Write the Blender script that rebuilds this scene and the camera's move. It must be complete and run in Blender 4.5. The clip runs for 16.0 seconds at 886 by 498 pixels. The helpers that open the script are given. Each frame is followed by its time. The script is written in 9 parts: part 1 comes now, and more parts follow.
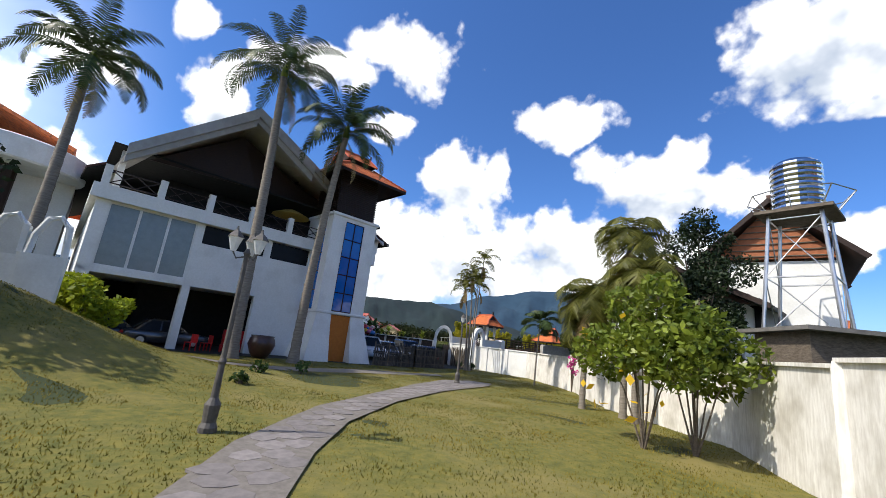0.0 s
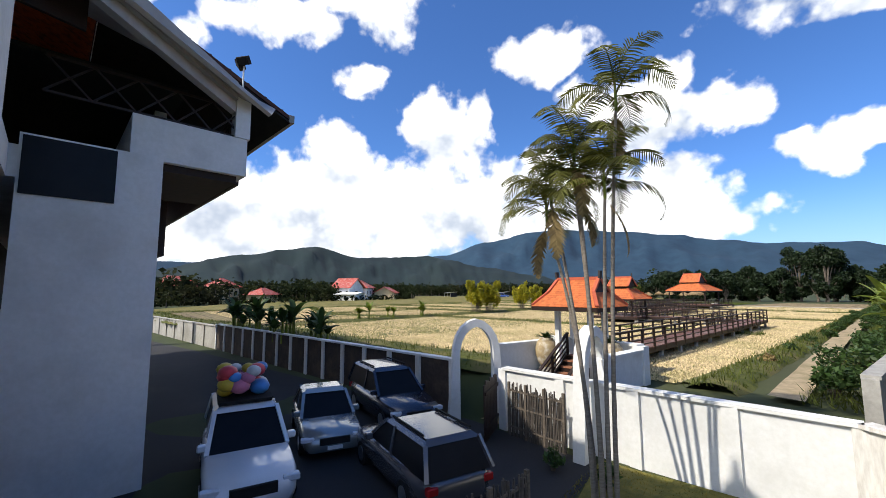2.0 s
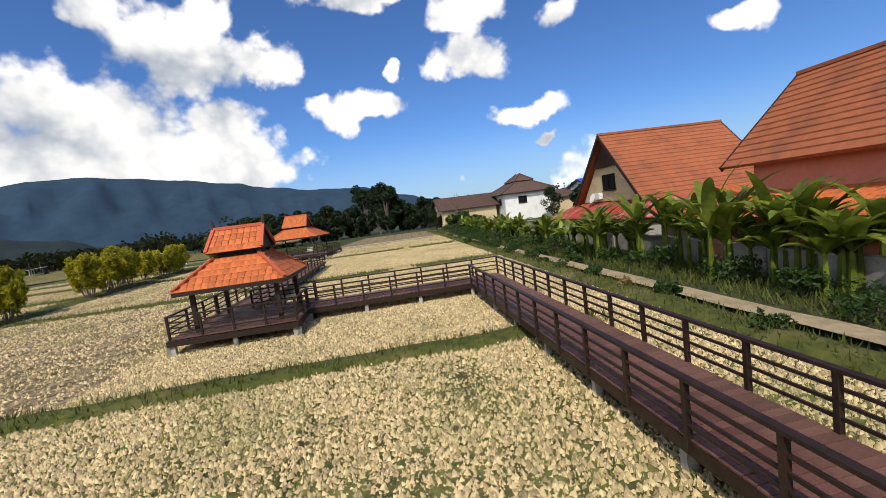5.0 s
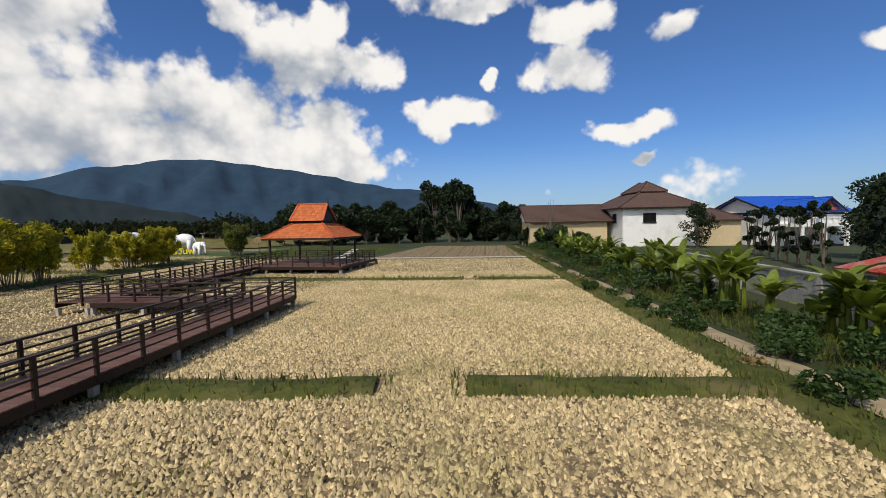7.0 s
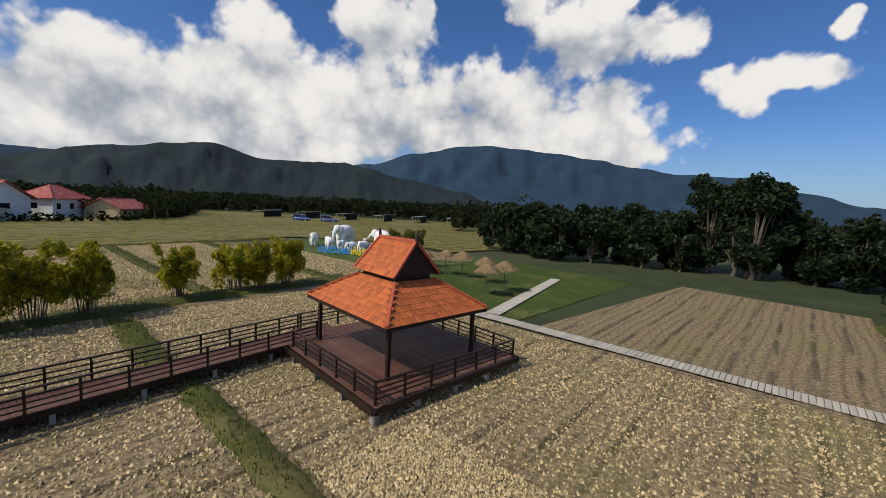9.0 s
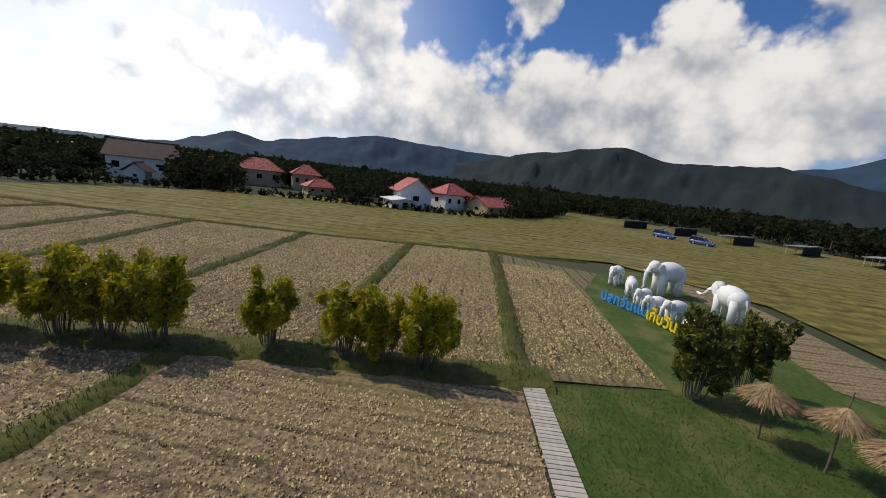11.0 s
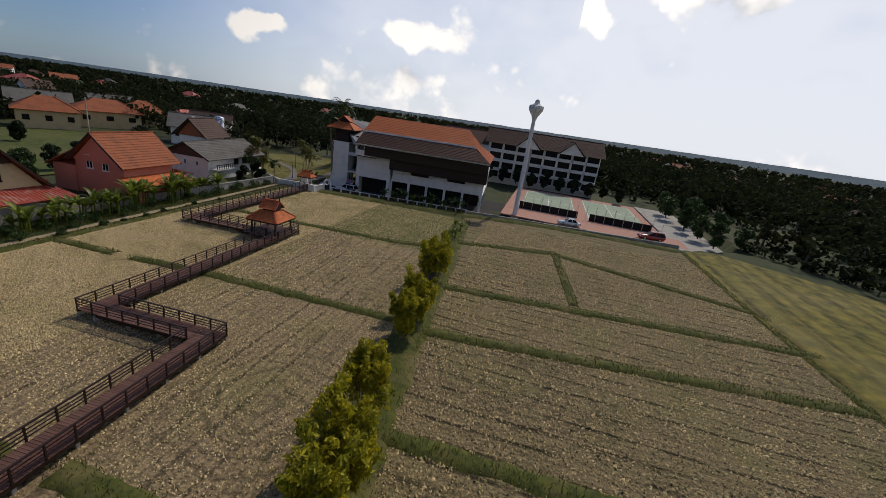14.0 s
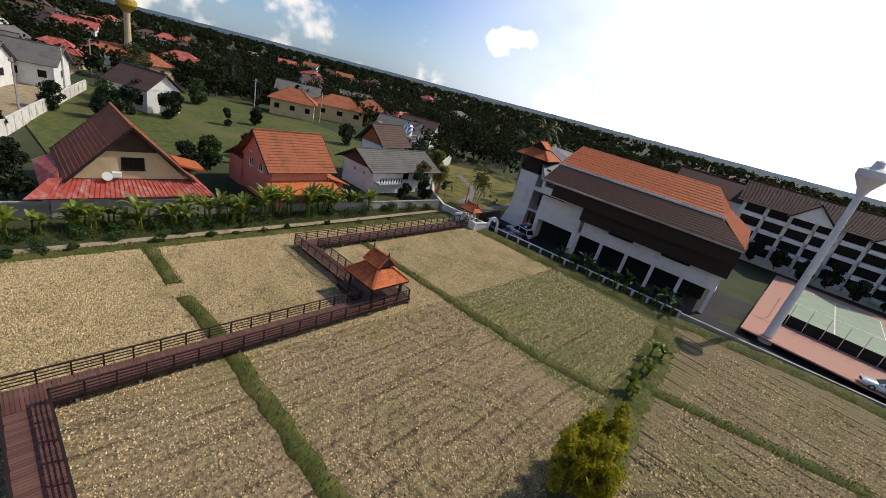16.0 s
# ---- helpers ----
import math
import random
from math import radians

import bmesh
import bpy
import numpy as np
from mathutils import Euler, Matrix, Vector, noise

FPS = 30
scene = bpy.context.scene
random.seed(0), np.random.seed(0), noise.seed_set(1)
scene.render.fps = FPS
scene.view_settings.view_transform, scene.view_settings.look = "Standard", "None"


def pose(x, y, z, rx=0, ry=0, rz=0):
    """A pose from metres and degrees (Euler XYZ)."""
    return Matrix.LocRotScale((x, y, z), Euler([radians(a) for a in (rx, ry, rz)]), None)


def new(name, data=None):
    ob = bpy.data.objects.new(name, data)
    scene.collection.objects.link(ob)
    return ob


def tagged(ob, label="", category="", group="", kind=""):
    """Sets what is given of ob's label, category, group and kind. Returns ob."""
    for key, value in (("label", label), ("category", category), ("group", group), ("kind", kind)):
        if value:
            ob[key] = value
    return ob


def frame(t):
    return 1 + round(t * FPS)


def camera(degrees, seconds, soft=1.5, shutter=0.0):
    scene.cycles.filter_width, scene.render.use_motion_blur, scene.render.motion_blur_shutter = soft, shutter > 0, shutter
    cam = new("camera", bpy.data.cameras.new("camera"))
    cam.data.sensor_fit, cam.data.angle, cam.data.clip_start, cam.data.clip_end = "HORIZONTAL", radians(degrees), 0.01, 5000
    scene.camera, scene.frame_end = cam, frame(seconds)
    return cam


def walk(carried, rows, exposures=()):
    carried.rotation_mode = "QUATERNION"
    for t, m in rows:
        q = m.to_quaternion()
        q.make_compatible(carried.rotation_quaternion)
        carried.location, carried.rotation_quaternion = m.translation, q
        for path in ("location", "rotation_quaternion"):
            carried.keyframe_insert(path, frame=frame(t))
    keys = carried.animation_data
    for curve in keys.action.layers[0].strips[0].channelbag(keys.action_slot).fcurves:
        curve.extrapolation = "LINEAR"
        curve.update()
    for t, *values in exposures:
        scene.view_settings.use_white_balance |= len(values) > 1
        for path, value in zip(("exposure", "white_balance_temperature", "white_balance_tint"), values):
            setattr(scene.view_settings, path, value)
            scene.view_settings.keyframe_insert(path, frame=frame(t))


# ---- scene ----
cam = camera(95.5, 16.0, soft=0.6)

# the flight: low over the garden, past the gate, over the fields and a turning climb
walk(cam, [
    (0.0, pose(28.95, -54.25, 0.59, 102.82, -6.53, 51.64)),
    (0.5, pose(24.06, -50.57, 1.34, 101.16, -6.26, 53.44)),
    (1.0, pose(19.21, -47.17, 2.07, 99.21, -5.40, 54.96)),
    (1.5, pose(14.16, -43.88, 2.70, 97.55, -3.08, 54.20)),
    (2.0, pose(9.29, -40.17, 3.03, 96.00, 0.35, 51.74)),
    (2.5, pose(5.26, -37.09, 3.05, 94.38, 1.56, 43.74)),
    (3.0, pose(1.99, -34.26, 3.32, 92.85, 5.96, 32.13)),
    (3.5, pose(-0.78, -30.82, 3.64, 89.97, 10.22, 17.38)),
    (4.0, pose(-3.22, -27.14, 3.73, 86.76, 12.41, 2.53)),
    (4.2, pose(-3.91, -25.54, 3.76, 85.73, 12.12, -1.19)),
    (6.3, pose(-4.37, -5.71, 3.92, 84.60, 3.46, -3.95)),
    (6.5, pose(-4.07, -3.41, 3.82, 85.27, 2.72, -1.77)),
    (7.0, pose(-3.54, 2.31, 3.72, 86.58, 1.07, 5.96)),
    (7.5, pose(-3.32, 8.36, 3.89, 87.68, -0.18, 15.93)),
    (8.0, pose(-3.35, 14.36, 4.50, 87.97, -2.08, 25.41)),
    (8.2, pose(-3.39, 16.40, 5.21, 87.13, -2.38, 29.59)),
    (10.3, pose(-12.19, 36.66, 8.88, 79.92, -4.29, 66.80)),
    (10.5, pose(-13.91, 38.25, 8.98, 79.71, -4.78, 73.74)),
    (11.0, pose(-18.07, 42.21, 9.52, 79.67, -6.54, 95.27)),
    (11.5, pose(-22.94, 45.09, 10.65, 77.79, -8.30, 119.90)),
    (12.0, pose(-26.00, 46.90, 12.61, 75.08, -8.22, 146.47)),
    (12.5, pose(-30.68, 47.34, 14.39, 72.17, -8.59, 166.00)),
    (13.0, pose(-35.51, 45.06, 14.84, 71.60, -7.84, 182.10)),
    (13.5, pose(-39.11, 42.45, 16.18, 71.37, -7.46, 188.76)),
    (14.0, pose(-40.72, 37.83, 16.38, 71.54, -8.11, 195.21)),
    (14.5, pose(-40.38, 32.52, 16.38, 71.42, -11.20, 205.24)),
    (15.0, pose(-39.02, 27.15, 16.80, 69.55, -13.89, 217.31)),
    (15.5, pose(-36.90, 22.52, 17.67, 68.45, -15.36, 223.98)),
    (16.0, pose(-34.36, 18.30, 18.09, 67.59, -13.61, 225.80)),
], exposures=[(0, 0.1, 6500, 10), (1.5, 0.1, 6500, 10), (2.5, 0.0, 6500, 10), (3, -0.5, 6500, 10), (3.5, -0.8, 6650, 10), (4.2, -0.65, 6650, 10), (6.3, -0.2, 6750, 10), (6.6, -0.25, 6750, 10), (7, -0.7, 6750, 10), (8.2, -0.85, 6650, 10), (10.3, -0.8, 6750, 11), (11, -0.9, 6750, 11), (12, -1.25, 6750, 11), (12.5, -1.35, 6850, 12), (13.5, -1.35, 6850, 12), (14.5, -1.1, 6850, 12), (15, -0.95, 6850, 12), (16, -0.6, 6850, 12)])

# ---- world, sun ----
SUN_EL, SUN_YAW = 47.5, 163.0      # degrees above the horizon; heading counted from +y to the left
sun_dir = Vector((-math.sin(radians(SUN_YAW)) * math.cos(radians(SUN_EL)), math.cos(radians(SUN_YAW)) * math.cos(radians(SUN_EL)), math.sin(radians(SUN_EL))))
sun = new("sun", bpy.data.lights.new("sun", "SUN"))
sun.data.energy, sun.data.angle, sun.data.color = 5.0, radians(0.53), (1.0, 0.93, 0.82)
sun.matrix_world = Matrix.Translation((0, 0, 60)) @ (-sun_dir).to_track_quat("-Z", "Y").to_matrix().to_4x4()

world = bpy.data.worlds.new("sky")
scene.world = world
world.use_nodes = True
wn, wl = world.node_tree.nodes, world.node_tree.links
wn.clear()


def wmath(op, a, b=None, c=None, clamp=False):
    n = wn.new("ShaderNodeMath")
    n.operation, n.use_clamp = op, clamp
    for i, v in enumerate((a, b, c)):
        if v is None:
            continue
        if isinstance(v, (int, float)):
            n.inputs[i].default_value = v
        else:
            wl.new(v, n.inputs[i])
    return n.outputs[0]


w_out = wn.new("ShaderNodeOutputWorld")
w_bg = wn.new("ShaderNodeBackground")
w_bg.inputs["Strength"].default_value = 1.0
sky = wn.new("ShaderNodeTexSky")
sky.sky_type, sky.sun_disc = "NISHITA", False
sky.sun_elevation, sky.sun_rotation = radians(SUN_EL), radians(-SUN_YAW)
sky.air_density, sky.dust_density, sky.ozone_density, sky.altitude = 1.0, 0.6, 2.0, 400
sky_gain = wn.new("ShaderNodeVectorMath")
sky_gain.operation = "MULTIPLY"
wl.new(sky.outputs[0], sky_gain.inputs[0])
sky_gain.inputs[1].default_value = (0.074, 0.118, 0.182)

# cumulus: heaps at headings and heights (degrees), broken up by noise
tc = wn.new("ShaderNodeTexCoord")
sep = wn.new("ShaderNodeSeparateXYZ")
wl.new(tc.outputs["Generated"], sep.inputs[0])
hx, hy, hz = sep.outputs[0], sep.outputs[1], sep.outputs[2]
el = wmath("MULTIPLY", wmath("ARCSINE", hz), 57.2958)
az = wmath("MULTIPLY", wmath("ARCTAN2", wmath("MULTIPLY", hx, -1.0), hy), 57.2958)   # 0 at +y, positive to the left


def w_noise(scale, detail, rough, stretch=1.0, dist=0.0):
    mp = wn.new("ShaderNodeMapping")
    mp.inputs["Scale"].default_value = (1, 1, stretch)
    wl.new(tc.outputs["Generated"], mp.inputs[0])
    n = wn.new("ShaderNodeTexNoise")
    n.inputs["Scale"].default_value, n.inputs["Detail"].default_value = scale, detail
    n.inputs["Roughness"].default_value, n.inputs["Distortion"].default_value = rough, dist
    wl.new(mp.outputs[0], n.inputs["Vector"])
    return n.outputs["Fac"]


fine = w_noise(9.0, 7, 0.62)
broad = w_noise(2.6, 4, 0.55, 1.6)
# heaps: heading, height, half width, half height in degrees
CUMULUS_WEST = [(52, 22.1, 6.4, 5.3), (46, 23.9, 3.4, 3.4), (66, 19.0, 7.8, 4.2), (82, 13.0, 8, 4.6), (68, 14.4, 12.7, 4.6), (37, 14.2, 12.7, 5.2), (36, 30.9, 7.8, 3.2), (74, 33.5, 10, 2.8), (86, 25.2, 4.2, 6.4), (62, 37.5, 9, 4.6), (107, 17.0, 6.5, 6), (100, 25, 4.5, 2.2), (90, 33.3, 2.8, 2.8), (122, 9.6, 9, 7), (107, 9, 9, 5.5), (91, 8.0, 11, 5), (139, 14.8, 5, 4.2), (131, 10.8, 4.5, 2.6), (121, 14.3, 3.5, 2.1), (165, 16.7, 6.4, 2.8)]
CUMULUS_NORTH = [(25, 20.8, 9.9, 5.3), (32, 24, 3.4, 3.0), (21, 25.4, 3.6, 3.0), (16, 20.4, 5.7, 3.2), (21, 13.8, 5.2, 3.5), (4, 15.0, 8.4, 2.2), (19, 7.7, 3.0, 1.8), (78, 8.6, 14, 4), (47, 8.6, 18, 3.2), (28, 9.4, 11, 3.2), (-12, 19.7, 5.9, 2.8), (-2, 19.3, 1.5, 1.4), (6, 34.0, 12, 6.2), (-19, 11.7, 6.6, 1.8), (-24, 22.3, 3.2, 2.2), (-42, 16.0, 3.4, 1.5), (-20, 8.1, 1.7, 0.9), (-12, 24.5, 6, 2.8), (0, 27.5, 8.5, 1.6)]
# broad banks that join the heaps
BANKS = [(72, 7, 24, 9.5), (50, 11, 14, 8.5), (34, 10, 14, 9), (22, 9, 9, 6.5), (100, 8, 22, 8.5), (120, 6, 12, 6), (64, 28, 4, 2.5), (130, 5, 14, 5)]
CUMULUS_SOUTH = [(180, 13.2, 4.2, 2.4), (-160, 8.6, 6, 1.9), (-143, 6.8, 4.2, 1.6), (-120, 14, 7, 2.6), (-95, 22, 8, 3.5), (-70, 17, 6, 2.5), (-60, 30, 7, 3), (-110, 36, 9, 4)]
azel = wn.new("ShaderNodeCombineXYZ")
wl.new(az, azel.inputs[0])
wl.new(el, azel.inputs[1])
warp_x = wmath("MULTIPLY", wmath("SUBTRACT", w_noise(7.0, 4, 0.5), 0.5), 9.0)
warp = wn.new("ShaderNodeCombineXYZ")
wl.new(warp_x, warp.inputs[0])
wl.new(wmath("MULTIPLY", wmath("SUBTRACT", w_noise(9.0, 4, 0.5, 1.0, 0.5), 0.5), 6.0), warp.inputs[1])
azw = wn.new("ShaderNodeVectorMath")
azw.operation = "ADD"
wl.new(azel.outputs[0], azw.inputs[0])
wl.new(warp.outputs[0], azw.inputs[1])


def heaps(lift):
    """The nearest heap's distance in its own size; lift: degrees looked up above the ray."""
    near = None
    for a, e, w, h in CUMULUS_WEST + CUMULUS_NORTH + BANKS + CUMULUS_SOUTH:
        n = wn.new("ShaderNodeVectorMath")
        n.operation = "MULTIPLY_ADD"
        wl.new(azw.outputs[0], n.inputs[0])
        n.inputs[1].default_value = (1 / w, 1 / h, 0)
        n.inputs[2].default_value = (-a / w, (lift - e) / h, 0)
        d = wn.new("ShaderNodeVectorMath")
        d.operation = "LENGTH"
        wl.new(n.outputs[0], d.inputs[0])
        near = d.outputs["Value"] if near is None else wmath("SMOOTH_MIN", near, d.outputs["Value"], 0.25)
    return near


puff = wn.new("ShaderNodeTexVoronoi")
puff.feature = "SMOOTH_F1"
puff.inputs["Scale"].default_value, puff.inputs["Detail"].default_value, puff.inputs["Roughness"].default_value, puff.inputs["Smoothness"].default_value = 11.0, 3.0, 0.55, 0.35
wl.new(tc.outputs["Generated"], puff.inputs["Vector"])
puffs = wmath("SUBTRACT", 0.62, puff.outputs["Distance"])
fine_c = wmath("ADD", wmath("ADD", 0.10, wmath("MULTIPLY", wmath("SUBTRACT", fine, 0.5), 0.9)), wmath("MULTIPLY", puffs, 0.45))
body_here = wmath("SUBTRACT", 1.08, heaps(0.0))
body_above = wmath("SUBTRACT", 1.08, heaps(3.8))
low_bank = wmath("MULTIPLY", wmath("SUBTRACT", 9.0, wmath("ABSOLUTE", el)), 0.035)
dens = wmath("ADD", wmath("MAXIMUM", body_here, wmath("ADD", low_bank, wmath("MULTIPLY", wmath("SUBTRACT", broad, 0.62), 3.0))), wmath("MULTIPLY", fine_c, 1.25))
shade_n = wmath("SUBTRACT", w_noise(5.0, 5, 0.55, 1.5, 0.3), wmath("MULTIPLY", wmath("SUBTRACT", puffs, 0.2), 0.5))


cover = wn.new("ShaderNodeMapRange")
cover.interpolation_type = "SMOOTHSTEP"
cover.inputs["From Min"].default_value, cover.inputs["From Max"].default_value = -0.04, 0.34
wl.new(dens, cover.inputs["Value"])
# brightness: white heaps with blue-grey hearts and undersides
under = wmath("ADD", wmath("MULTIPLY", wmath("MINIMUM", body_above, 0.9), 0.5), wmath("MULTIPLY", wmath("SUBTRACT", shade_n, 0.5), 1.7))
tone = wn.new("ShaderNodeMapRange")
tone.interpolation_type = "SMOOTHSTEP"
tone.inputs["From Min"].default_value, tone.inputs["From Max"].default_value = 1.5, 0.25
wl.new(under, tone.inputs["Value"])
cl_col = wn.new("ShaderNodeMix")
cl_col.data_type = "RGBA"
cl_col.inputs["A"].default_value, cl_col.inputs["B"].default_value = (0.56, 0.64, 0.77, 1), (1.5, 1.49, 1.47, 1)
wl.new(tone.outputs[0], cl_col.inputs["Factor"])
# thin bright haze round the sun and along the sunward horizon
def w_dot(v, lo, hi, top):
    d = wn.new("ShaderNodeVectorMath")
    d.operation = "DOT_PRODUCT"
    wl.new(tc.outputs["Generated"], d.inputs[0])
    d.inputs[1].default_value = v
    r = wn.new("ShaderNodeMapRange")
    r.interpolation_type = "SMOOTHSTEP"
    r.inputs["From Min"].default_value, r.inputs["From Max"].default_value, r.inputs["To Max"].default_value = lo, hi, top
    wl.new(d.outputs["Value"], r.inputs["Value"])
    return r.outputs[0]


low_sun = Vector((sun_dir.x, sun_dir.y, 0)).normalized()
high = wn.new("ShaderNodeMapRange")
high.interpolation_type = "SMOOTHSTEP"
high.inputs["From Min"].default_value, high.inputs["From Max"].default_value = 46.0, 18.0
wl.new(el, high.inputs["Value"])
haze = wmath("MULTIPLY", wmath("MULTIPLY", w_dot(low_sun, 0.25, 0.9, 0.9), high.outputs[0]), wmath("SUBTRACT", 1.0, wmath("MULTIPLY", wmath("SUBTRACT", broad, 0.5), 1.2), clamp=True))
veil = wmath("MAXIMUM", w_dot(sun_dir, 0.80, 0.99, 0.95), haze)
low_haze = wn.new("ShaderNodeMapRange")
low_haze.interpolation_type = "SMOOTHSTEP"
low_haze.inputs["From Min"].default_value, low_haze.inputs["From Max"].default_value, low_haze.inputs["To Max"].default_value = 12.0, 0.0, 0.5
wl.new(el, low_haze.inputs["Value"])


def w_mix(fac, a, b):
    m = wn.new("ShaderNodeMix")
    m.data_type = "RGBA"
    wl.new(fac, m.inputs["Factor"])
    wl.new(a, m.inputs["A"])
    if isinstance(b, tuple):
        m.inputs["B"].default_value = (*b, 1)
    else:
        wl.new(b, m.inputs["B"])
    return m.outputs["Result"]


clear = w_mix(veil, w_mix(low_haze.outputs[0], sky_gain.outputs[0], (0.62, 0.76, 0.94)), (1.95, 2.08, 2.3))
cl_gain = wn.new("ShaderNodeVectorMath")
cl_gain.operation = "SCALE"
wl.new(cl_col.outputs["Result"], cl_gain.inputs[0])
wl.new(wmath("ADD", 1.0, wmath("MULTIPLY", veil, 0.9)), cl_gain.inputs["Scale"])
wl.new(w_mix(cover.outputs[0], clear, cl_gain.outputs[0]), w_bg.inputs["Color"])
wl.new(w_bg.outputs[0], w_out.inputs["Surface"])


# ---- materials ----
def material(name, a, b=None, scale=6.0, rough=0.8, bump=0.15, metal=0.0, spec=0.3, detail=6, grain=None, stretch=(1, 1, 1), dirt=None, dirt_scale=0.6, dirt_amt=0.5, coords="Object", dist=0.01, vary=0.0, backlit=0.0):
    """Two-colour noise material: fine grain, large stains (dirt colour) and relief."""
    m = bpy.data.materials.new(name)
    m.use_nodes = True
    nt = m.node_tree
    n, l = nt.nodes, nt.links
    p = n["Principled BSDF"]
    p.inputs["Roughness"].default_value, p.inputs["Metallic"].default_value = rough, metal
    p.inputs["Specular IOR Level"].default_value = spec
    b = b or tuple(c * 0.72 for c in a)
    co = n.new("ShaderNodeTexCoord")
    mp = n.new("ShaderNodeMapping")
    mp.inputs["Scale"].default_value = stretch
    l.new(co.outputs[coords], mp.inputs[0])
    nz = n.new("ShaderNodeTexNoise")
    nz.inputs["Scale"].default_value, nz.inputs["Detail"].default_value, nz.inputs["Roughness"].default_value = scale, detail, 0.62
    l.new(mp.outputs[0], nz.inputs["Vector"])
    rp = n.new("ShaderNodeMapRange")
    rp.inputs["From Min"].default_value, rp.inputs["From Max"].default_value = 0.33, 0.67
    l.new(nz.outputs["Fac"], rp.inputs["Value"])
    mx = n.new("ShaderNodeMix")
    mx.data_type = "RGBA"
    mx.inputs["A"].default_value, mx.inputs["B"].default_value = (*a, 1), (*b, 1)
    l.new(rp.outputs[0], mx.inputs["Factor"])
    col = mx.outputs["Result"]
    if dirt:
        n2 = n.new("ShaderNodeTexNoise")
        n2.inputs["Scale"].default_value, n2.inputs["Detail"].default_value = dirt_scale, 5
        l.new(co.outputs[coords], n2.inputs["Vector"])
        r2 = n.new("ShaderNodeMapRange")
        r2.inputs["From Min"].default_value, r2.inputs["From Max"].default_value = 0.48, 0.72
        r2.inputs["To Max"].default_value = dirt_amt
        l.new(n2.outputs["Fac"], r2.inputs["Value"])
        m2 = n.new("ShaderNodeMix")
        m2.data_type = "RGBA"
        l.new(r2.outputs[0], m2.inputs["Factor"])
        l.new(col, m2.inputs["A"])
        m2.inputs["B"].default_value = (*dirt, 1)
        col = m2.outputs["Result"]
    if vary:
        oi = n.new("ShaderNodeObjectInfo")
        gi = n.new("ShaderNodeNewGeometry")
        ad = n.new("ShaderNodeMath")
        ad.operation = "ADD"
        l.new(oi.outputs["Random"], ad.inputs[0])
        l.new(gi.outputs["Random Per Island"], ad.inputs[1])
        fr = n.new("ShaderNodeMath")
        fr.operation = "FRACT"
        l.new(ad.outputs[0], fr.inputs[0])
        mr = n.new("ShaderNodeMapRange")
        mr.inputs["To Min"].default_value, mr.inputs["To Max"].default_value = 1 - vary, 1 + vary
        l.new(fr.outputs[0], mr.inputs["Value"])
        vm = n.new("ShaderNodeVectorMath")
        vm.operation = "SCALE"
        l.new(col, vm.inputs[0])
        l.new(mr.outputs[0], vm.inputs["Scale"])
        col = vm.outputs[0]
    l.new(col, p.inputs["Base Color"])
    if bump:
        bp = n.new("ShaderNodeBump")
        bp.inputs["Strength"].default_value, bp.inputs["Distance"].default_value = bump, dist
        l.new(nz.outputs["Fac"], bp.inputs["Height"])
        l.new(bp.outputs[0], p.inputs["Normal"])
    if backlit:
        tr = n.new("ShaderNodeBsdfTranslucent")
        l.new(col, tr.inputs["Color"])
        ms = n.new("ShaderNodeMixShader")
        ms.inputs[0].default_value = backlit
        l.new(p.outputs[0], ms.inputs[1])
        l.new(tr.outputs[0], ms.inputs[2])
        l.new(ms.outputs[0], n["Material Output"].inputs["Surface"])
    return m


M_white = material("white_paint", (0.77, 0.77, 0.75), (0.70, 0.70, 0.67), 9, 0.75, 0.08, dirt=(0.42, 0.41, 0.37), dirt_scale=0.9, dirt_amt=0.35)
M_oldwall = material("weathered_white_wall", (0.76, 0.74, 0.69), (0.56, 0.53, 0.48), 5, 0.9, 0.35, stretch=(2.4, 2.4, 0.45), dirt=(0.36, 0.33, 0.27), dirt_scale=1.3, dirt_amt=0.7, dist=0.02)
M_concrete = material("concrete", (0.42, 0.40, 0.36), (0.30, 0.29, 0.26), 7, 0.9, 0.3, dirt=(0.16, 0.15, 0.12), dirt_amt=0.6)
M_asphalt = material("asphalt", (0.030, 0.030, 0.032), (0.020, 0.020, 0.022), 30, 0.9, 0.3, dirt=(0.05, 0.046, 0.042), dirt_scale=0.3)
M_deck = material("dark_red_deck_boards", (0.145, 0.064, 0.046), (0.085, 0.037, 0.027), 3, 0.55, 0.2, stretch=(6, 6, 6), vary=0.22, dirt=(0.19, 0.12, 0.095), dirt_scale=0.8, dirt_amt=0.4)
M_rail = material("dark_brown_rail_wood", (0.030, 0.016, 0.011), (0.016, 0.009, 0.007), 8, 0.55, 0.2, vary=0.12)
M_tile = material("orange_roof_tile", (0.54, 0.145, 0.04), (0.42, 0.105, 0.032), 5, 0.75, 0.2, vary=0.2, dirt=(0.06, 0.035, 0.025), dirt_scale=4.5, dirt_amt=0.75)
M_tile_far = material("brown_orange_roof", (0.36, 0.11, 0.045), (0.27, 0.085, 0.04), 3, 0.8, 0.25, dirt=(0.10, 0.05, 0.03), dirt_scale=0.7, dirt_amt=0.5)
M_tile_red = material("red_roof_sheet", (0.42, 0.075, 0.05), (0.33, 0.06, 0.04), 4, 0.6, 0.15, dirt=(0.50, 0.42, 0.38), dirt_scale=1.5, dirt_amt=0.5)
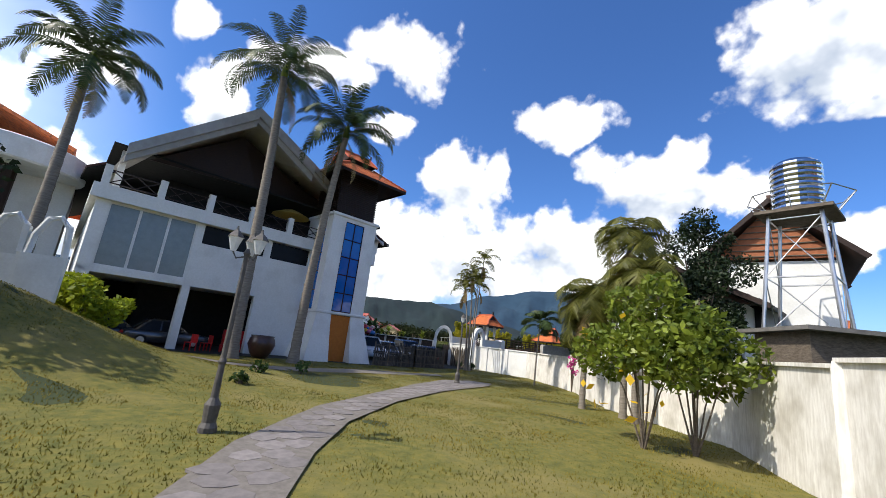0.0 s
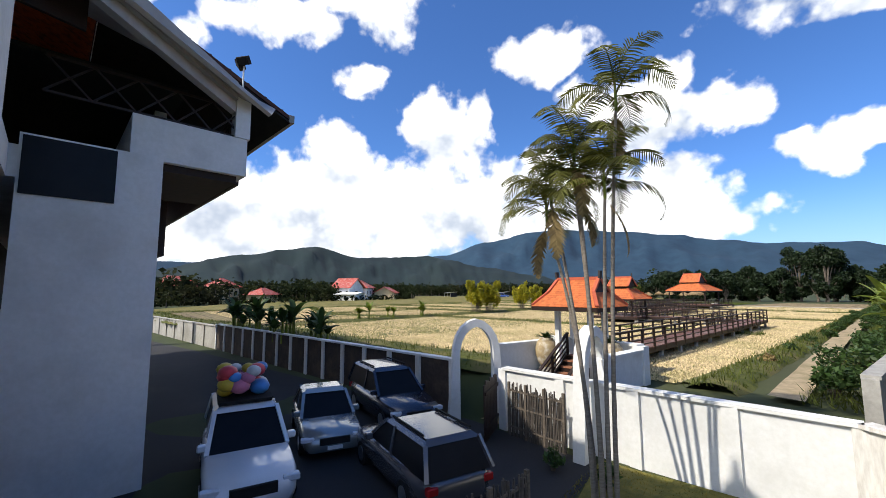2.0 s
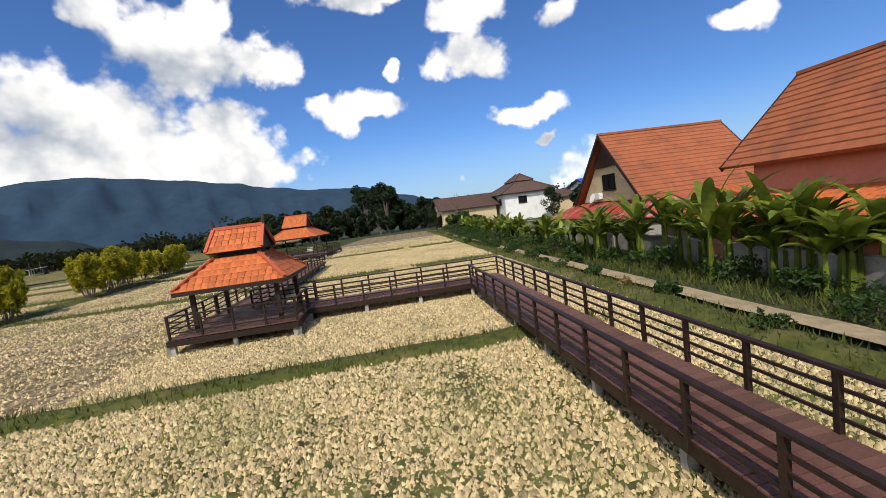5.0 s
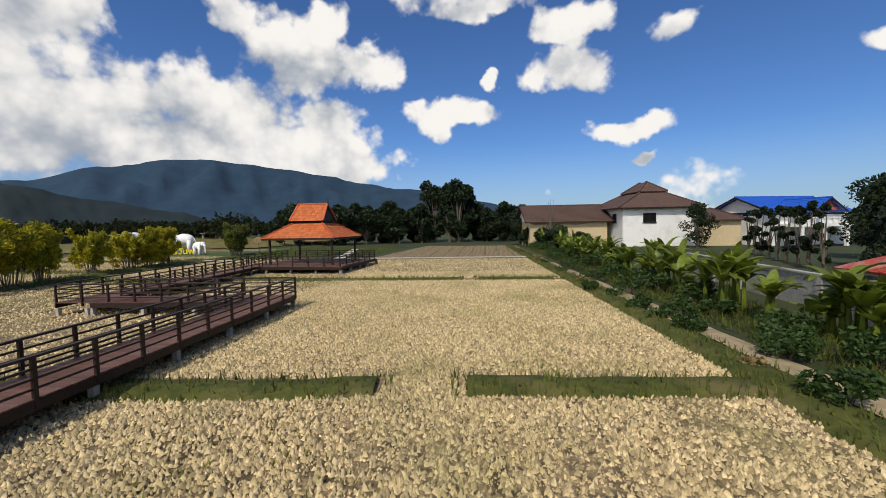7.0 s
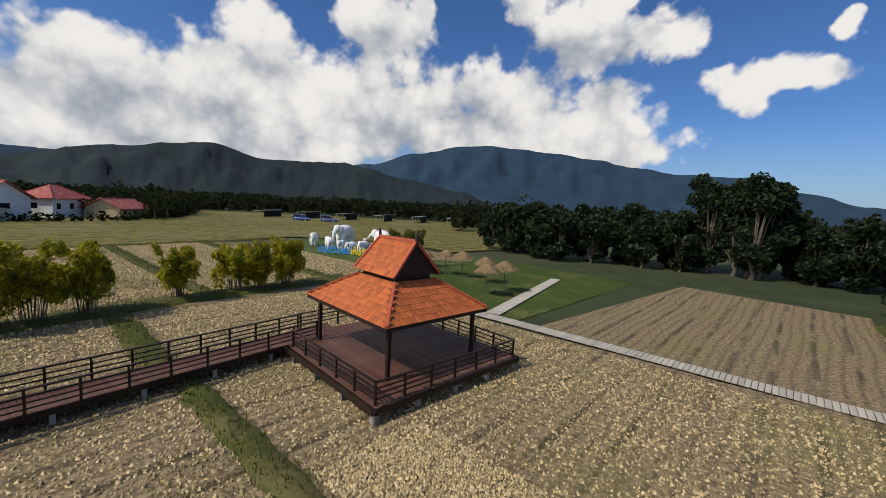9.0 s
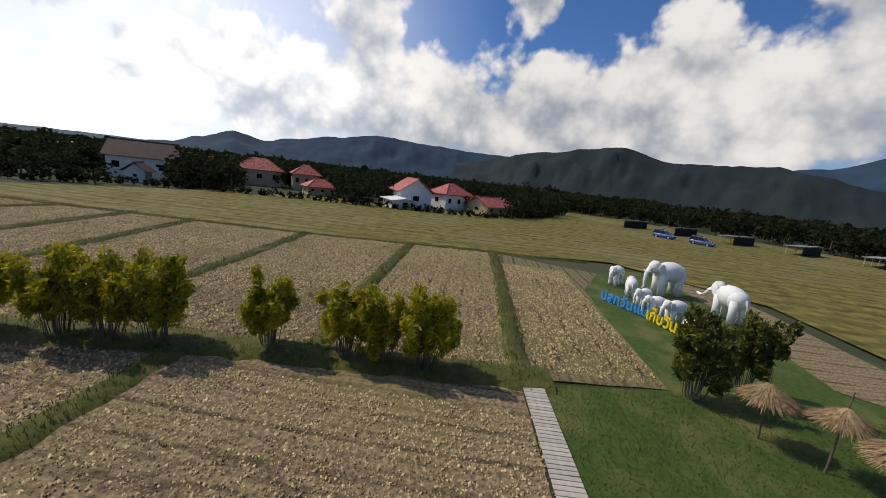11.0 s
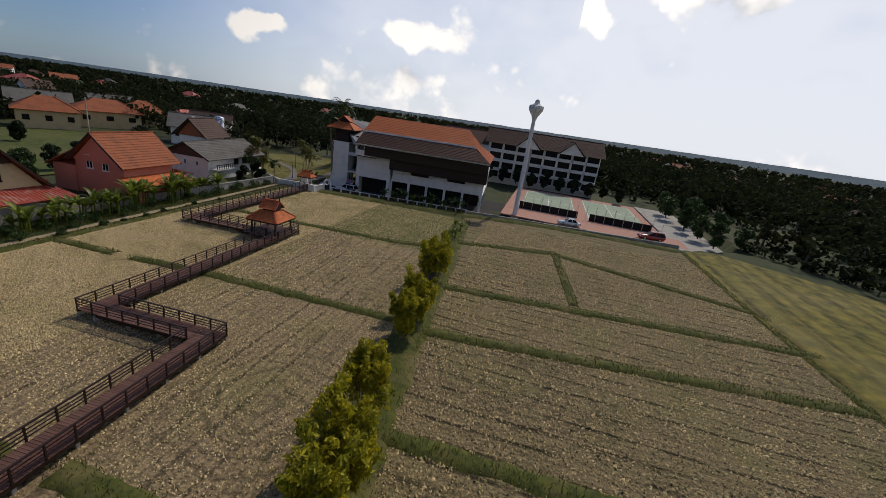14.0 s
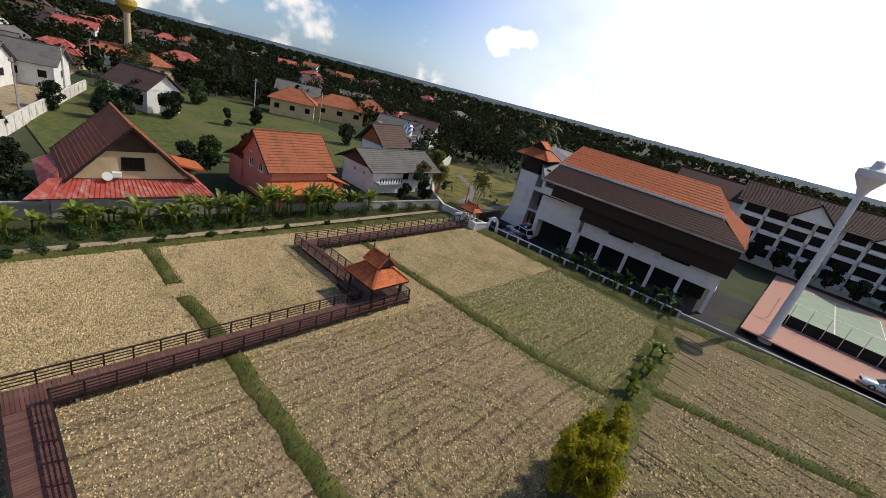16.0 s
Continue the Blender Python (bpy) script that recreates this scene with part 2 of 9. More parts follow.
M_tile_brown = material("dark_brown_roof", (0.11, 0.065, 0.05), (0.075, 0.045, 0.035), 4, 0.8, 0.25, dirt=(0.05, 0.035, 0.03))
M_tile_gray = material("grey_roof", (0.17, 0.16, 0.145), (0.11, 0.105, 0.10), 4, 0.85, 0.2, dirt=(0.06, 0.06, 0.055))
M_tile_blue = material("blue_roof", (0.02, 0.12, 0.55), (0.02, 0.09, 0.42), 4, 0.5, 0.1)
M_darkwood = material("dark_wood_cladding", (0.032, 0.017, 0.012), (0.018, 0.010, 0.008), 6, 0.6, 0.3, stretch=(1, 1, 8))
M_ridge = material("ridge_tile_terracotta", (0.50, 0.11, 0.05), (0.40, 0.09, 0.045), 6, 0.7, 0.2)
M_finial = material("weathered_dark_finial", (0.05, 0.045, 0.042), (0.025, 0.023, 0.022), 12, 0.8, 0.3)
M_soil = material("dry_clod_soil", (0.40, 0.295, 0.165), (0.075, 0.055, 0.028), 5.5, 0.95, 1.0, detail=10, dirt=(0.20, 0.185, 0.06), dirt_scale=0.16, dirt_amt=0.55, dist=0.06)
M_clod = material("dry_clods_and_straw", (0.65, 0.515, 0.29), (0.34, 0.255, 0.125), 9, 0.95, 0.3, vary=0.42, dirt=(0.16, 0.17, 0.045), dirt_scale=0.3, dirt_amt=0.5)
M_clod_west = material("dull_dry_clods", (0.52, 0.41, 0.22), (0.27, 0.20, 0.10), 9, 0.95, 0.3, vary=0.42, dirt=(0.14, 0.145, 0.045), dirt_scale=0.2, dirt_amt=0.6)
M_grass = material("grass", (0.062, 0.105, 0.014), (0.030, 0.058, 0.009), 3.5, 0.9, 0.8, detail=10, dirt=(0.20, 0.17, 0.06), dirt_scale=0.35, dirt_amt=0.6, dist=0.05)
M_drygrass = material("dry_lawn", (0.17, 0.145, 0.03), (0.075, 0.085, 0.017), 4, 0.9, 0.8, detail=10, dirt=(0.24, 0.19, 0.07), dirt_scale=0.5, dirt_amt=0.6, dist=0.04)
M_meadow = material("rough_meadow", (0.24, 0.19, 0.035), (0.055, 0.066, 0.013), 0.55, 0.95, 0.8, detail=10, dirt=(0.22, 0.18, 0.085), dirt_scale=0.05, dirt_amt=0.7, dist=0.06)
M_land = material("far_land", (0.05, 0.062, 0.022), (0.028, 0.04, 0.014), 0.25, 0.95, 0.3, detail=8, dirt=(0.09, 0.08, 0.04), dirt_scale=0.03, dirt_amt=0.5)
M_greenfield = material("green_plot_grass", (0.10, 0.115, 0.02), (0.035, 0.052, 0.012), 0.8, 0.9, 0.8, detail=10, dirt=(0.15, 0.13, 0.045), dirt_scale=0.06, dirt_amt=0.6, dist=0.05)
M_bund = material("bund_grass_and_earth", (0.095, 0.10, 0.018), (0.036, 0.048, 0.009), 2.5, 0.95, 0.9, detail=10, dirt=(0.20, 0.15, 0.07), dirt_scale=0.5, dirt_amt=0.55, dist=0.06)
M_stone = material("purple_grey_paving", (0.23, 0.205, 0.195), (0.15, 0.135, 0.13), 5, 0.85, 0.3, vary=0.16)
M_path = material("pale_earth_path", (0.40, 0.31, 0.19), (0.27, 0.21, 0.125), 5, 0.95, 0.5, dirt=(0.13, 0.12, 0.045), dirt_scale=1.1, dirt_amt=0.7)
M_blade = material("grass_blades", (0.12, 0.135, 0.022), (0.06, 0.08, 0.016), 2, 0.8, 0, vary=0.3, backlit=0.25)
M_leaf = material("leaf_green", (0.045, 0.085, 0.018), (0.028, 0.055, 0.012), 1.5, 0.55, 0, vary=0.35, backlit=0.25)
M_leaf_dark = material("dark_leaf", (0.020, 0.036, 0.010), (0.009, 0.019, 0.006), 0.8, 0.6, 0, vary=0.4, backlit=0.2)
M_leaf_yellow = material("yellow_green_bamboo_leaf", (0.52, 0.44, 0.02), (0.16, 0.18, 0.014), 0.8, 0.6, 0, vary=0.4, backlit=0.42)
M_leaf_lime = material("lime_hedge_leaf", (0.36, 0.40, 0.02), (0.16, 0.22, 0.014), 2, 0.6, 0, vary=0.3, backlit=0.35)
M_palm_olive = material("olive_palm_leaf", (0.17, 0.165, 0.03), (0.075, 0.085, 0.016), 2, 0.5, 0, vary=0.35, backlit=0.3)
M_leaf_olive = material("olive_bamboo_leaf", (0.16, 0.17, 0.022), (0.06, 0.08, 0.014), 0.8, 0.6, 0, vary=0.4, backlit=0.35)
M_leaf_banana = material("banana_leaf", (0.22, 0.26, 0.03), (0.08, 0.125, 0.018), 2, 0.4, 0.1, vary=0.3, backlit=0.35)
M_palm = material("palm_leaf", (0.055, 0.085, 0.02), (0.03, 0.05, 0.014), 2, 0.5, 0, vary=0.3, backlit=0.18)
M_palm_dry = material("dry_palm_leaf", (0.30, 0.22, 0.09), (0.20, 0.14, 0.06), 2, 0.8, 0, vary=0.3, backlit=0.2)
M_bark = material("bark", (0.16, 0.13, 0.10), (0.08, 0.065, 0.05), 8, 0.9, 0.6, stretch=(1, 1, 3), dist=0.02)
M_palmbark = material("grey_ringed_palm_trunk", (0.25, 0.22, 0.18), (0.14, 0.12, 0.10), 3, 0.9, 0.5, stretch=(1, 1, 7), dist=0.02)
M_glass_dark = material("dark_window_glass", (0.010, 0.010, 0.011), (0.007, 0.007, 0.008), 2, 0.3, 0, spec=0.15)
M_glass_blue = material("blue_mirror_glass", (0.008, 0.13, 0.46), (0.006, 0.10, 0.38), 1, 0.06, 0, spec=0.6)
# for real black parts, and for shade painted on the hall's inner faces
M_dark = material("black_parts_and_shade", (0.018, 0.017, 0.016), (0.010, 0.010, 0.009), 4, 0.9, 0.1)
M_statue = material("white_statue_plaster", (0.82, 0.82, 0.80), (0.76, 0.76, 0.74), 4, 0.6, 0.1)
M_thatch = material("straw_thatch", (0.36, 0.25, 0.13), (0.22, 0.15, 0.08), 6, 0.95, 0.7, vary=0.25, dist=0.03)
M_beige = material("beige_wall", (0.56, 0.45, 0.27), (0.50, 0.40, 0.24), 5, 0.85, 0.1, dirt=(0.36, 0.29, 0.18))
M_pink = material("pink_wall", (0.62, 0.24, 0.17), (0.55, 0.21, 0.15), 5, 0.85, 0.1, dirt=(0.42, 0.17, 0.12))
M_orange = material("orange_panel", (0.50, 0.17, 0.03), (0.43, 0.14, 0.025), 5, 0.8, 0.1)
M_steel = material("galvanised_steel", (0.55, 0.55, 0.55), (0.45, 0.45, 0.46), 6, 0.35, 0.05, metal=0.9)
M_wheel = material("tyre_rubber", (0.015, 0.015, 0.015), None, 6, 0.8, 0.1)
M_mountain = material("forested_mountain", (0.011, 0.023, 0.024), (0.006, 0.014, 0.016), 0.012, 1.0, 0.0, detail=10, dirt=(0.018, 0.030, 0.024), dirt_scale=0.006, dirt_amt=0.8, coords="Object")
# distance haze is mixed into this blue base colour
M_mountain_far = material("haze_tinted_far_mountain", (0.020, 0.048, 0.080), (0.013, 0.034, 0.060), 0.012, 1.0, 0.0, detail=8)


def furrows(m, spacing=0.9, strength=0.35, bands="Y", tracks=0.0, track_gap=1.9):
    """Tillage lines, wavering, added to a soil material: darker furrow colour and relief."""
    n, l = m.node_tree.nodes, m.node_tree.links
    p = n["Principled BSDF"]
    co = n.new("ShaderNodeTexCoord")
    wv = n.new("ShaderNodeTexWave")
    wv.bands_direction = bands
    wv.inputs["Scale"].default_value = 0.31 / spacing
    wv.inputs["Distortion"].default_value, wv.inputs["Detail"].default_value, wv.inputs["Detail Scale"].default_value = 14.0, 4.0, 0.07
    l.new(co.outputs["Object"], wv.inputs["Vector"])
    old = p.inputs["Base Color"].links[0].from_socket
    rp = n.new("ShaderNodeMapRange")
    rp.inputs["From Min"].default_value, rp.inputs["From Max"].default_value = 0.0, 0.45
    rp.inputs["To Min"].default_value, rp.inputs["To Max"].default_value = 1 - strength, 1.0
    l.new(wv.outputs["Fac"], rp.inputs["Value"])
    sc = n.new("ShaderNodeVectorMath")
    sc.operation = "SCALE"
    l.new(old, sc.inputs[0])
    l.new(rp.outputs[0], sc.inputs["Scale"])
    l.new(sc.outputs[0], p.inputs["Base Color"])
    if not tracks:
        return
    # deep tiller tracks: narrow broken grooves, a working width apart, in colour and relief
    tw = n.new("ShaderNodeTexWave")
    tw.bands_direction, tw.wave_profile = bands, "SAW"
    tw.inputs["Scale"].default_value = 0.314 / track_gap
    tw.inputs["Distortion"].default_value, tw.inputs["Detail"].default_value, tw.inputs["Detail Scale"].default_value = 2.6, 3.0, 0.16
    l.new(co.outputs["Object"], tw.inputs["Vector"])
    br = n.new("ShaderNodeTexNoise")
    br.inputs["Scale"].default_value, br.inputs["Detail"].default_value = 0.35, 6
    l.new(co.outputs["Object"], br.inputs["Vector"])

    def span(v, lo, hi):
        q = n.new("ShaderNodeMapRange")
        q.inputs["From Min"].default_value, q.inputs["From Max"].default_value = lo, hi
        l.new(v, q.inputs["Value"])
        return q.outputs[0]
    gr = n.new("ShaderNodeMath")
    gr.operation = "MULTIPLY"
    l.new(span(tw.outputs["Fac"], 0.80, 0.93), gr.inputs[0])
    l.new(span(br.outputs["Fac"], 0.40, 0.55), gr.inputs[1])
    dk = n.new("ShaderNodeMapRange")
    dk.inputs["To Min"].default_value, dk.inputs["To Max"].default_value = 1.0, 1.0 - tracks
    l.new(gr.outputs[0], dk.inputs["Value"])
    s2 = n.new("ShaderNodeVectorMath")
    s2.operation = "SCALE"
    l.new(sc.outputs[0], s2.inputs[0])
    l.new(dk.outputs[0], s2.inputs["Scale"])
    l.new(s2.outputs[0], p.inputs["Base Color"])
    if p.inputs["Normal"].links:
        b2 = n.new("ShaderNodeBump")
        b2.invert = True
        b2.inputs["Strength"].default_value, b2.inputs["Distance"].default_value = 0.8, 0.12
        l.new(p.inputs["Normal"].links[0].from_socket, b2.inputs["Normal"])
        l.new(gr.outputs[0], b2.inputs["Height"])
        l.new(b2.outputs[0], p.inputs["Normal"])


def turning_marks(m, centres, spacing=1.0, depth=0.2):
    """Rings left by the tiller turning at the ends of a plot."""
    n, l = m.node_tree.nodes, m.node_tree.links
    p = n["Principled BSDF"]
    co = n.new("ShaderNodeTexCoord")
    wob = n.new("ShaderNodeTexNoise")
    wob.inputs["Scale"].default_value = 0.5
    l.new(co.outputs["Object"], wob.inputs["Vector"])

    def mth(op, a, b=None, clamp=False):
        k = n.new("ShaderNodeMath")
        k.operation, k.use_clamp = op, clamp
        for i, v in enumerate((a, b)):
            if isinstance(v, (int, float)):
                k.inputs[i].default_value = v
            elif v is not None:
                l.new(v, k.inputs[i])
        return k.outputs[0]
    total = None
    for cx, cy, reach, sx in centres:
        mp = n.new("ShaderNodeMapping")
        mp.inputs["Location"].default_value = (-cx * sx, -cy, 0)
        mp.inputs["Scale"].default_value = (sx, 1, 0)
        l.new(co.outputs["Object"], mp.inputs[0])
        ln = n.new("ShaderNodeVectorMath")
        ln.operation = "LENGTH"
        l.new(mp.outputs[0], ln.inputs[0])
        d = mth("ADD", ln.outputs["Value"], mth("MULTIPLY", wob.outputs["Fac"], 2.4))
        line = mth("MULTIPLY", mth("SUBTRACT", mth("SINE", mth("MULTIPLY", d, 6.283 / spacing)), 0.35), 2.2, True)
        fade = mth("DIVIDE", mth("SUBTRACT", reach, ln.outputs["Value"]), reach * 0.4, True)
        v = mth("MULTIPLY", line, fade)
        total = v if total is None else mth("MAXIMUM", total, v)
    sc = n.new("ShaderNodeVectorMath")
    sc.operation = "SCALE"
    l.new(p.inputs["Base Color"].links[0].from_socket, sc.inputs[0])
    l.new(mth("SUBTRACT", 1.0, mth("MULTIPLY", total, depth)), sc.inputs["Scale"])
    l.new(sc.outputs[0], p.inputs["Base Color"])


M_soil_west = material("dry_grey_clod_soil", (0.31, 0.235, 0.12), (0.055, 0.044, 0.02), 5.5, 0.95, 1.0, detail=10, dirt=(0.15, 0.15, 0.045), dirt_scale=0.13, dirt_amt=0.65, dist=0.06)
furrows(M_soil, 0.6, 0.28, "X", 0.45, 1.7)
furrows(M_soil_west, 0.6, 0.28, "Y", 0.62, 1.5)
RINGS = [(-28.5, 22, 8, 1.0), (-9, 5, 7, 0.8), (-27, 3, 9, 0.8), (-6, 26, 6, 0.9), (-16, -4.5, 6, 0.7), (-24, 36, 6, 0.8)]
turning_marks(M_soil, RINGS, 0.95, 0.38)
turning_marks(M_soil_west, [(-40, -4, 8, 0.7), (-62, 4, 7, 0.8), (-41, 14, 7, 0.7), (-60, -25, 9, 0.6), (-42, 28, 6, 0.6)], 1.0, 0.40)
M_soil_green = material("dry_soil_with_green_stubble", (0.185, 0.175, 0.055), (0.055, 0.066, 0.018), 4.0, 0.95, 1.0, detail=10, dirt=(0.13, 0.14, 0.04), dirt_scale=0.3, dirt_amt=0.7, dist=0.05)
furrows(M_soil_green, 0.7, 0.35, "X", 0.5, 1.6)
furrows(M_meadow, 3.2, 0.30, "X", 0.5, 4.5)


# ---- mesh helpers ----
def link_mesh(name, bm, mat, smooth=False):
    me = bpy.data.meshes.new(name)
    bm.to_mesh(me)
    bm.free()
    for mm in (mat if isinstance(mat, (list, tuple)) else [mat]):
        me.materials.append(mm)
    if smooth:
        me.polygons.foreach_set("use_smooth", [True] * len(me.polygons))
    return me


def part(name, bm, mat, parent, label="", smooth=False):
    """One mesh object under a thing or a part."""
    ob = new(name, bm if isinstance(bm, bpy.types.Mesh) else link_mesh(name, bm, mat, smooth))
    ob.parent = parent
    if label:
        ob["label"] = label
    return ob


def thing(name, label, category, m=None, group="", kind=""):
    ob = new(name)
    ob.empty_display_size = 0.2
    if m is not None:
        ob.matrix_basis = m
    return tagged(ob, label, category, group, kind)


def solid(name, bm, mat, label, category="", group="", kind="", m=None, smooth=False):
    ob = new(name, link_mesh(name, bm, mat, smooth))
    if m is not None:
        ob.matrix_basis = m
    return tagged(ob, label, category, group, kind)


def mesh_from(name, verts, faces, mat, smooth=False):
    me = bpy.data.meshes.new(name)
    me.from_pydata(verts, [], faces)
    for mm in (mat if isinstance(mat, (list, tuple)) else [mat]):
        me.materials.append(mm)
    if smooth:
        me.polygons.foreach_set("use_smooth", [True] * len(me.polygons))
    me.update()
    return me


def box(bm, x0, y0, z0, x1, y1, z1, m=None, bevel=0.0):
    r = bmesh.ops.create_cube(bm, size=1.0, matrix=Matrix.Translation(((x0 + x1) / 2, (y0 + y1) / 2, (z0 + z1) / 2)) @ Matrix.Diagonal((abs(x1 - x0), abs(y1 - y0), abs(z1 - z0), 1)))
    vs = r["verts"]
    if bevel:
        es = list({e for v in vs for e in v.link_edges})
        vs = bmesh.ops.bevel(bm, geom=es, offset=bevel, segments=1, affect="EDGES")["verts"]
    if m is not None:
        bmesh.ops.transform(bm, matrix=m, verts=vs)
    return vs


def box_bm(*a, **k):
    bm = bmesh.new()
    box(bm, *a, **k)
    return bm


def beam(bm, a, b, w, h=None, up=(0, 0, 1)):
    """A square bar from a to b."""
    a, b = Vector(a), Vector(b)
    h = h or w
    d = b - a
    z = d.normalized()
    u = Vector(up)
    if abs(z.dot(u)) > 0.98:
        u = Vector((0, 1, 0))
    x = u.cross(z).normalized()
    y = z.cross(x)
    m = Matrix((x, y, z)).transposed().to_4x4()
    m.translation = a
    vs = []
    for zz in (0, d.length):
        for sx, sy in ((-1, -1), (1, -1), (1, 1), (-1, 1)):
            vs.append(bm.verts.new(m @ Vector((sx * w / 2, sy * h / 2, zz))))
    for f in ((0, 3, 2, 1), (4, 5, 6, 7), (0, 1, 5, 4), (1, 2, 6, 5), (2, 3, 7, 6), (3, 0, 4, 7)):
        bm.faces.new([vs[i] for i in f])
    return vs


def tube(bm, pts, radii, n=8, cap=True):
    """A round limb through the points."""
    rings = []
    for i, p in enumerate(pts):
        p = Vector(p)
        d = (Vector(pts[min(i + 1, len(pts) - 1)]) - Vector(pts[max(i - 1, 0)])).normalized()
        u = Vector((1, 0, 0)) if abs(d.x) < 0.9 else Vector((0, 1, 0))
        x = d.cross(u).normalized()
        y = d.cross(x)
        r = radii[i] if isinstance(radii, (list, tuple)) else radii
        rings.append([bm.verts.new(p + r * (math.cos(2 * math.pi * k / n) * x + math.sin(2 * math.pi * k / n) * y)) for k in range(n)])
    for a, b in zip(rings, rings[1:]):
        for k in range(n):
            bm.faces.new((a[k], a[(k + 1) % n], b[(k + 1) % n], b[k]))
    if cap:
        bm.faces.new(list(reversed(rings[0])))
        bm.faces.new(rings[-1])
    return rings


def lathe(bm, prof, n=16, m=None):
    """A turned form from (radius, height) pairs."""
    rings = []
    for r, z in prof:
        rings.append([bm.verts.new((r * math.cos(2 * math.pi * k / n), r * math.sin(2 * math.pi * k / n), z)) for k in range(n)])
    for a, b in zip(rings, rings[1:]):
        for k in range(n):
            bm.faces.new((a[k], a[(k + 1) % n], b[(k + 1) % n], b[k]))
    bm.faces.new(list(reversed(rings[0])))
    bm.faces.new(rings[-1])
    if m is not None:
        bmesh.ops.transform(bm, matrix=m, verts=[v for r in rings for v in r])
    return rings


def prism(bm, poly, z0, z1, m=None):
    """An upright block over a plan polygon (counter-clockwise)."""
    lo = [bm.verts.new((x, y, z0)) for x, y in poly]
    hi = [bm.verts.new((x, y, z1)) for x, y in poly]
    n = len(poly)
    for i in range(n):
        bm.faces.new((lo[i], lo[(i + 1) % n], hi[(i + 1) % n], hi[i]))
    bm.faces.new(hi)
    bm.faces.new(list(reversed(lo)))
    if m is not None:
        bmesh.ops.transform(bm, matrix=m, verts=lo + hi)
    return lo + hi


def slab(bm, quad, t):
    """A plate of thickness t below four (or three) corner points."""
    q = [Vector(p) for p in quad]
    nrm = (q[1] - q[0]).cross(q[2] - q[0]).normalized()
    if nrm.z < 0:
        nrm = -nrm
        q.reverse()
    hi = [bm.verts.new(p) for p in q]
    lo = [bm.verts.new(p - nrm * t) for p in q]
    n = len(q)
    bm.faces.new(hi)
    bm.faces.new(list(reversed(lo)))
    for i in range(n):
        bm.faces.new((hi[i], lo[i], lo[(i + 1) % n], hi[(i + 1) % n]))


def lerp(a, b, t):
    return a + (b - a) * t


def inside(poly, x, y):
    c = False
    j = len(poly) - 1
    for i in range(len(poly)):
        xi, yi = poly[i]
        xj, yj = poly[j]
        if (yi > y) != (yj > y) and x < (xj - xi) * (y - yi) / (yj - yi) + xi:
            c = not c
        j = i
    return c


# ---- plants ----
def leaf_mesh(name, centres, size, mat, rng, flat=0.0, aspect=1.8, droop=0.0):
    """A cloud of small folded leaves (four-cornered) round the given centres."""
    c = np.asarray(centres, float)
    n = len(c)
    d = rng.normal(size=(n, 3))
    d[:, 2] = d[:, 2] * (1 - flat) - droop
    d /= np.linalg.norm(d, axis=1)[:, None] + 1e-9
    u = np.cross(d, rng.normal(size=(n, 3)))
    u /= np.linalg.norm(u, axis=1)[:, None] + 1e-9
    s = (size * rng.uniform(0.6, 1.3, n))[:, None]
    v = np.empty((n, 4, 3))
    v[:, 0] = c - d * s * aspect / 2
    v[:, 1] = c + u * s / 2
    v[:, 2] = c + d * s * aspect / 2
    v[:, 3] = c - u * s / 2
    me = bpy.data.meshes.new(name)
    me.vertices.add(n * 4)
    me.vertices.foreach_set("co", v.reshape(-1))
    me.loops.add(n * 4)
    me.loops.foreach_set("vertex_index", np.arange(n * 4))
    me.polygons.add(n)
    me.polygons.foreach_set("loop_start", np.arange(0, n * 4, 4))
    me.polygons.foreach_set("loop_total", np.full(n, 4))
    me.materials.append(mat)
    me.update()
    me.validate()
    return me


def crown_points(rng, n, clumps, spread):
    """Points gathered in clumps; clumps: rows of x, y, z, radius."""
    cl = np.asarray(clumps, float)
    w = cl[:, 3] ** 2
    k = rng.choice(len(cl), n, p=w / w.sum())
    d = rng.normal(size=(n, 3))
    d /= np.linalg.norm(d, axis=1)[:, None]
    r = cl[k, 3] * rng.uniform(0.25, 1.0, n) ** 0.5
    return cl[k, :3] + d * r[:, None] * np.array((1, 1, spread))


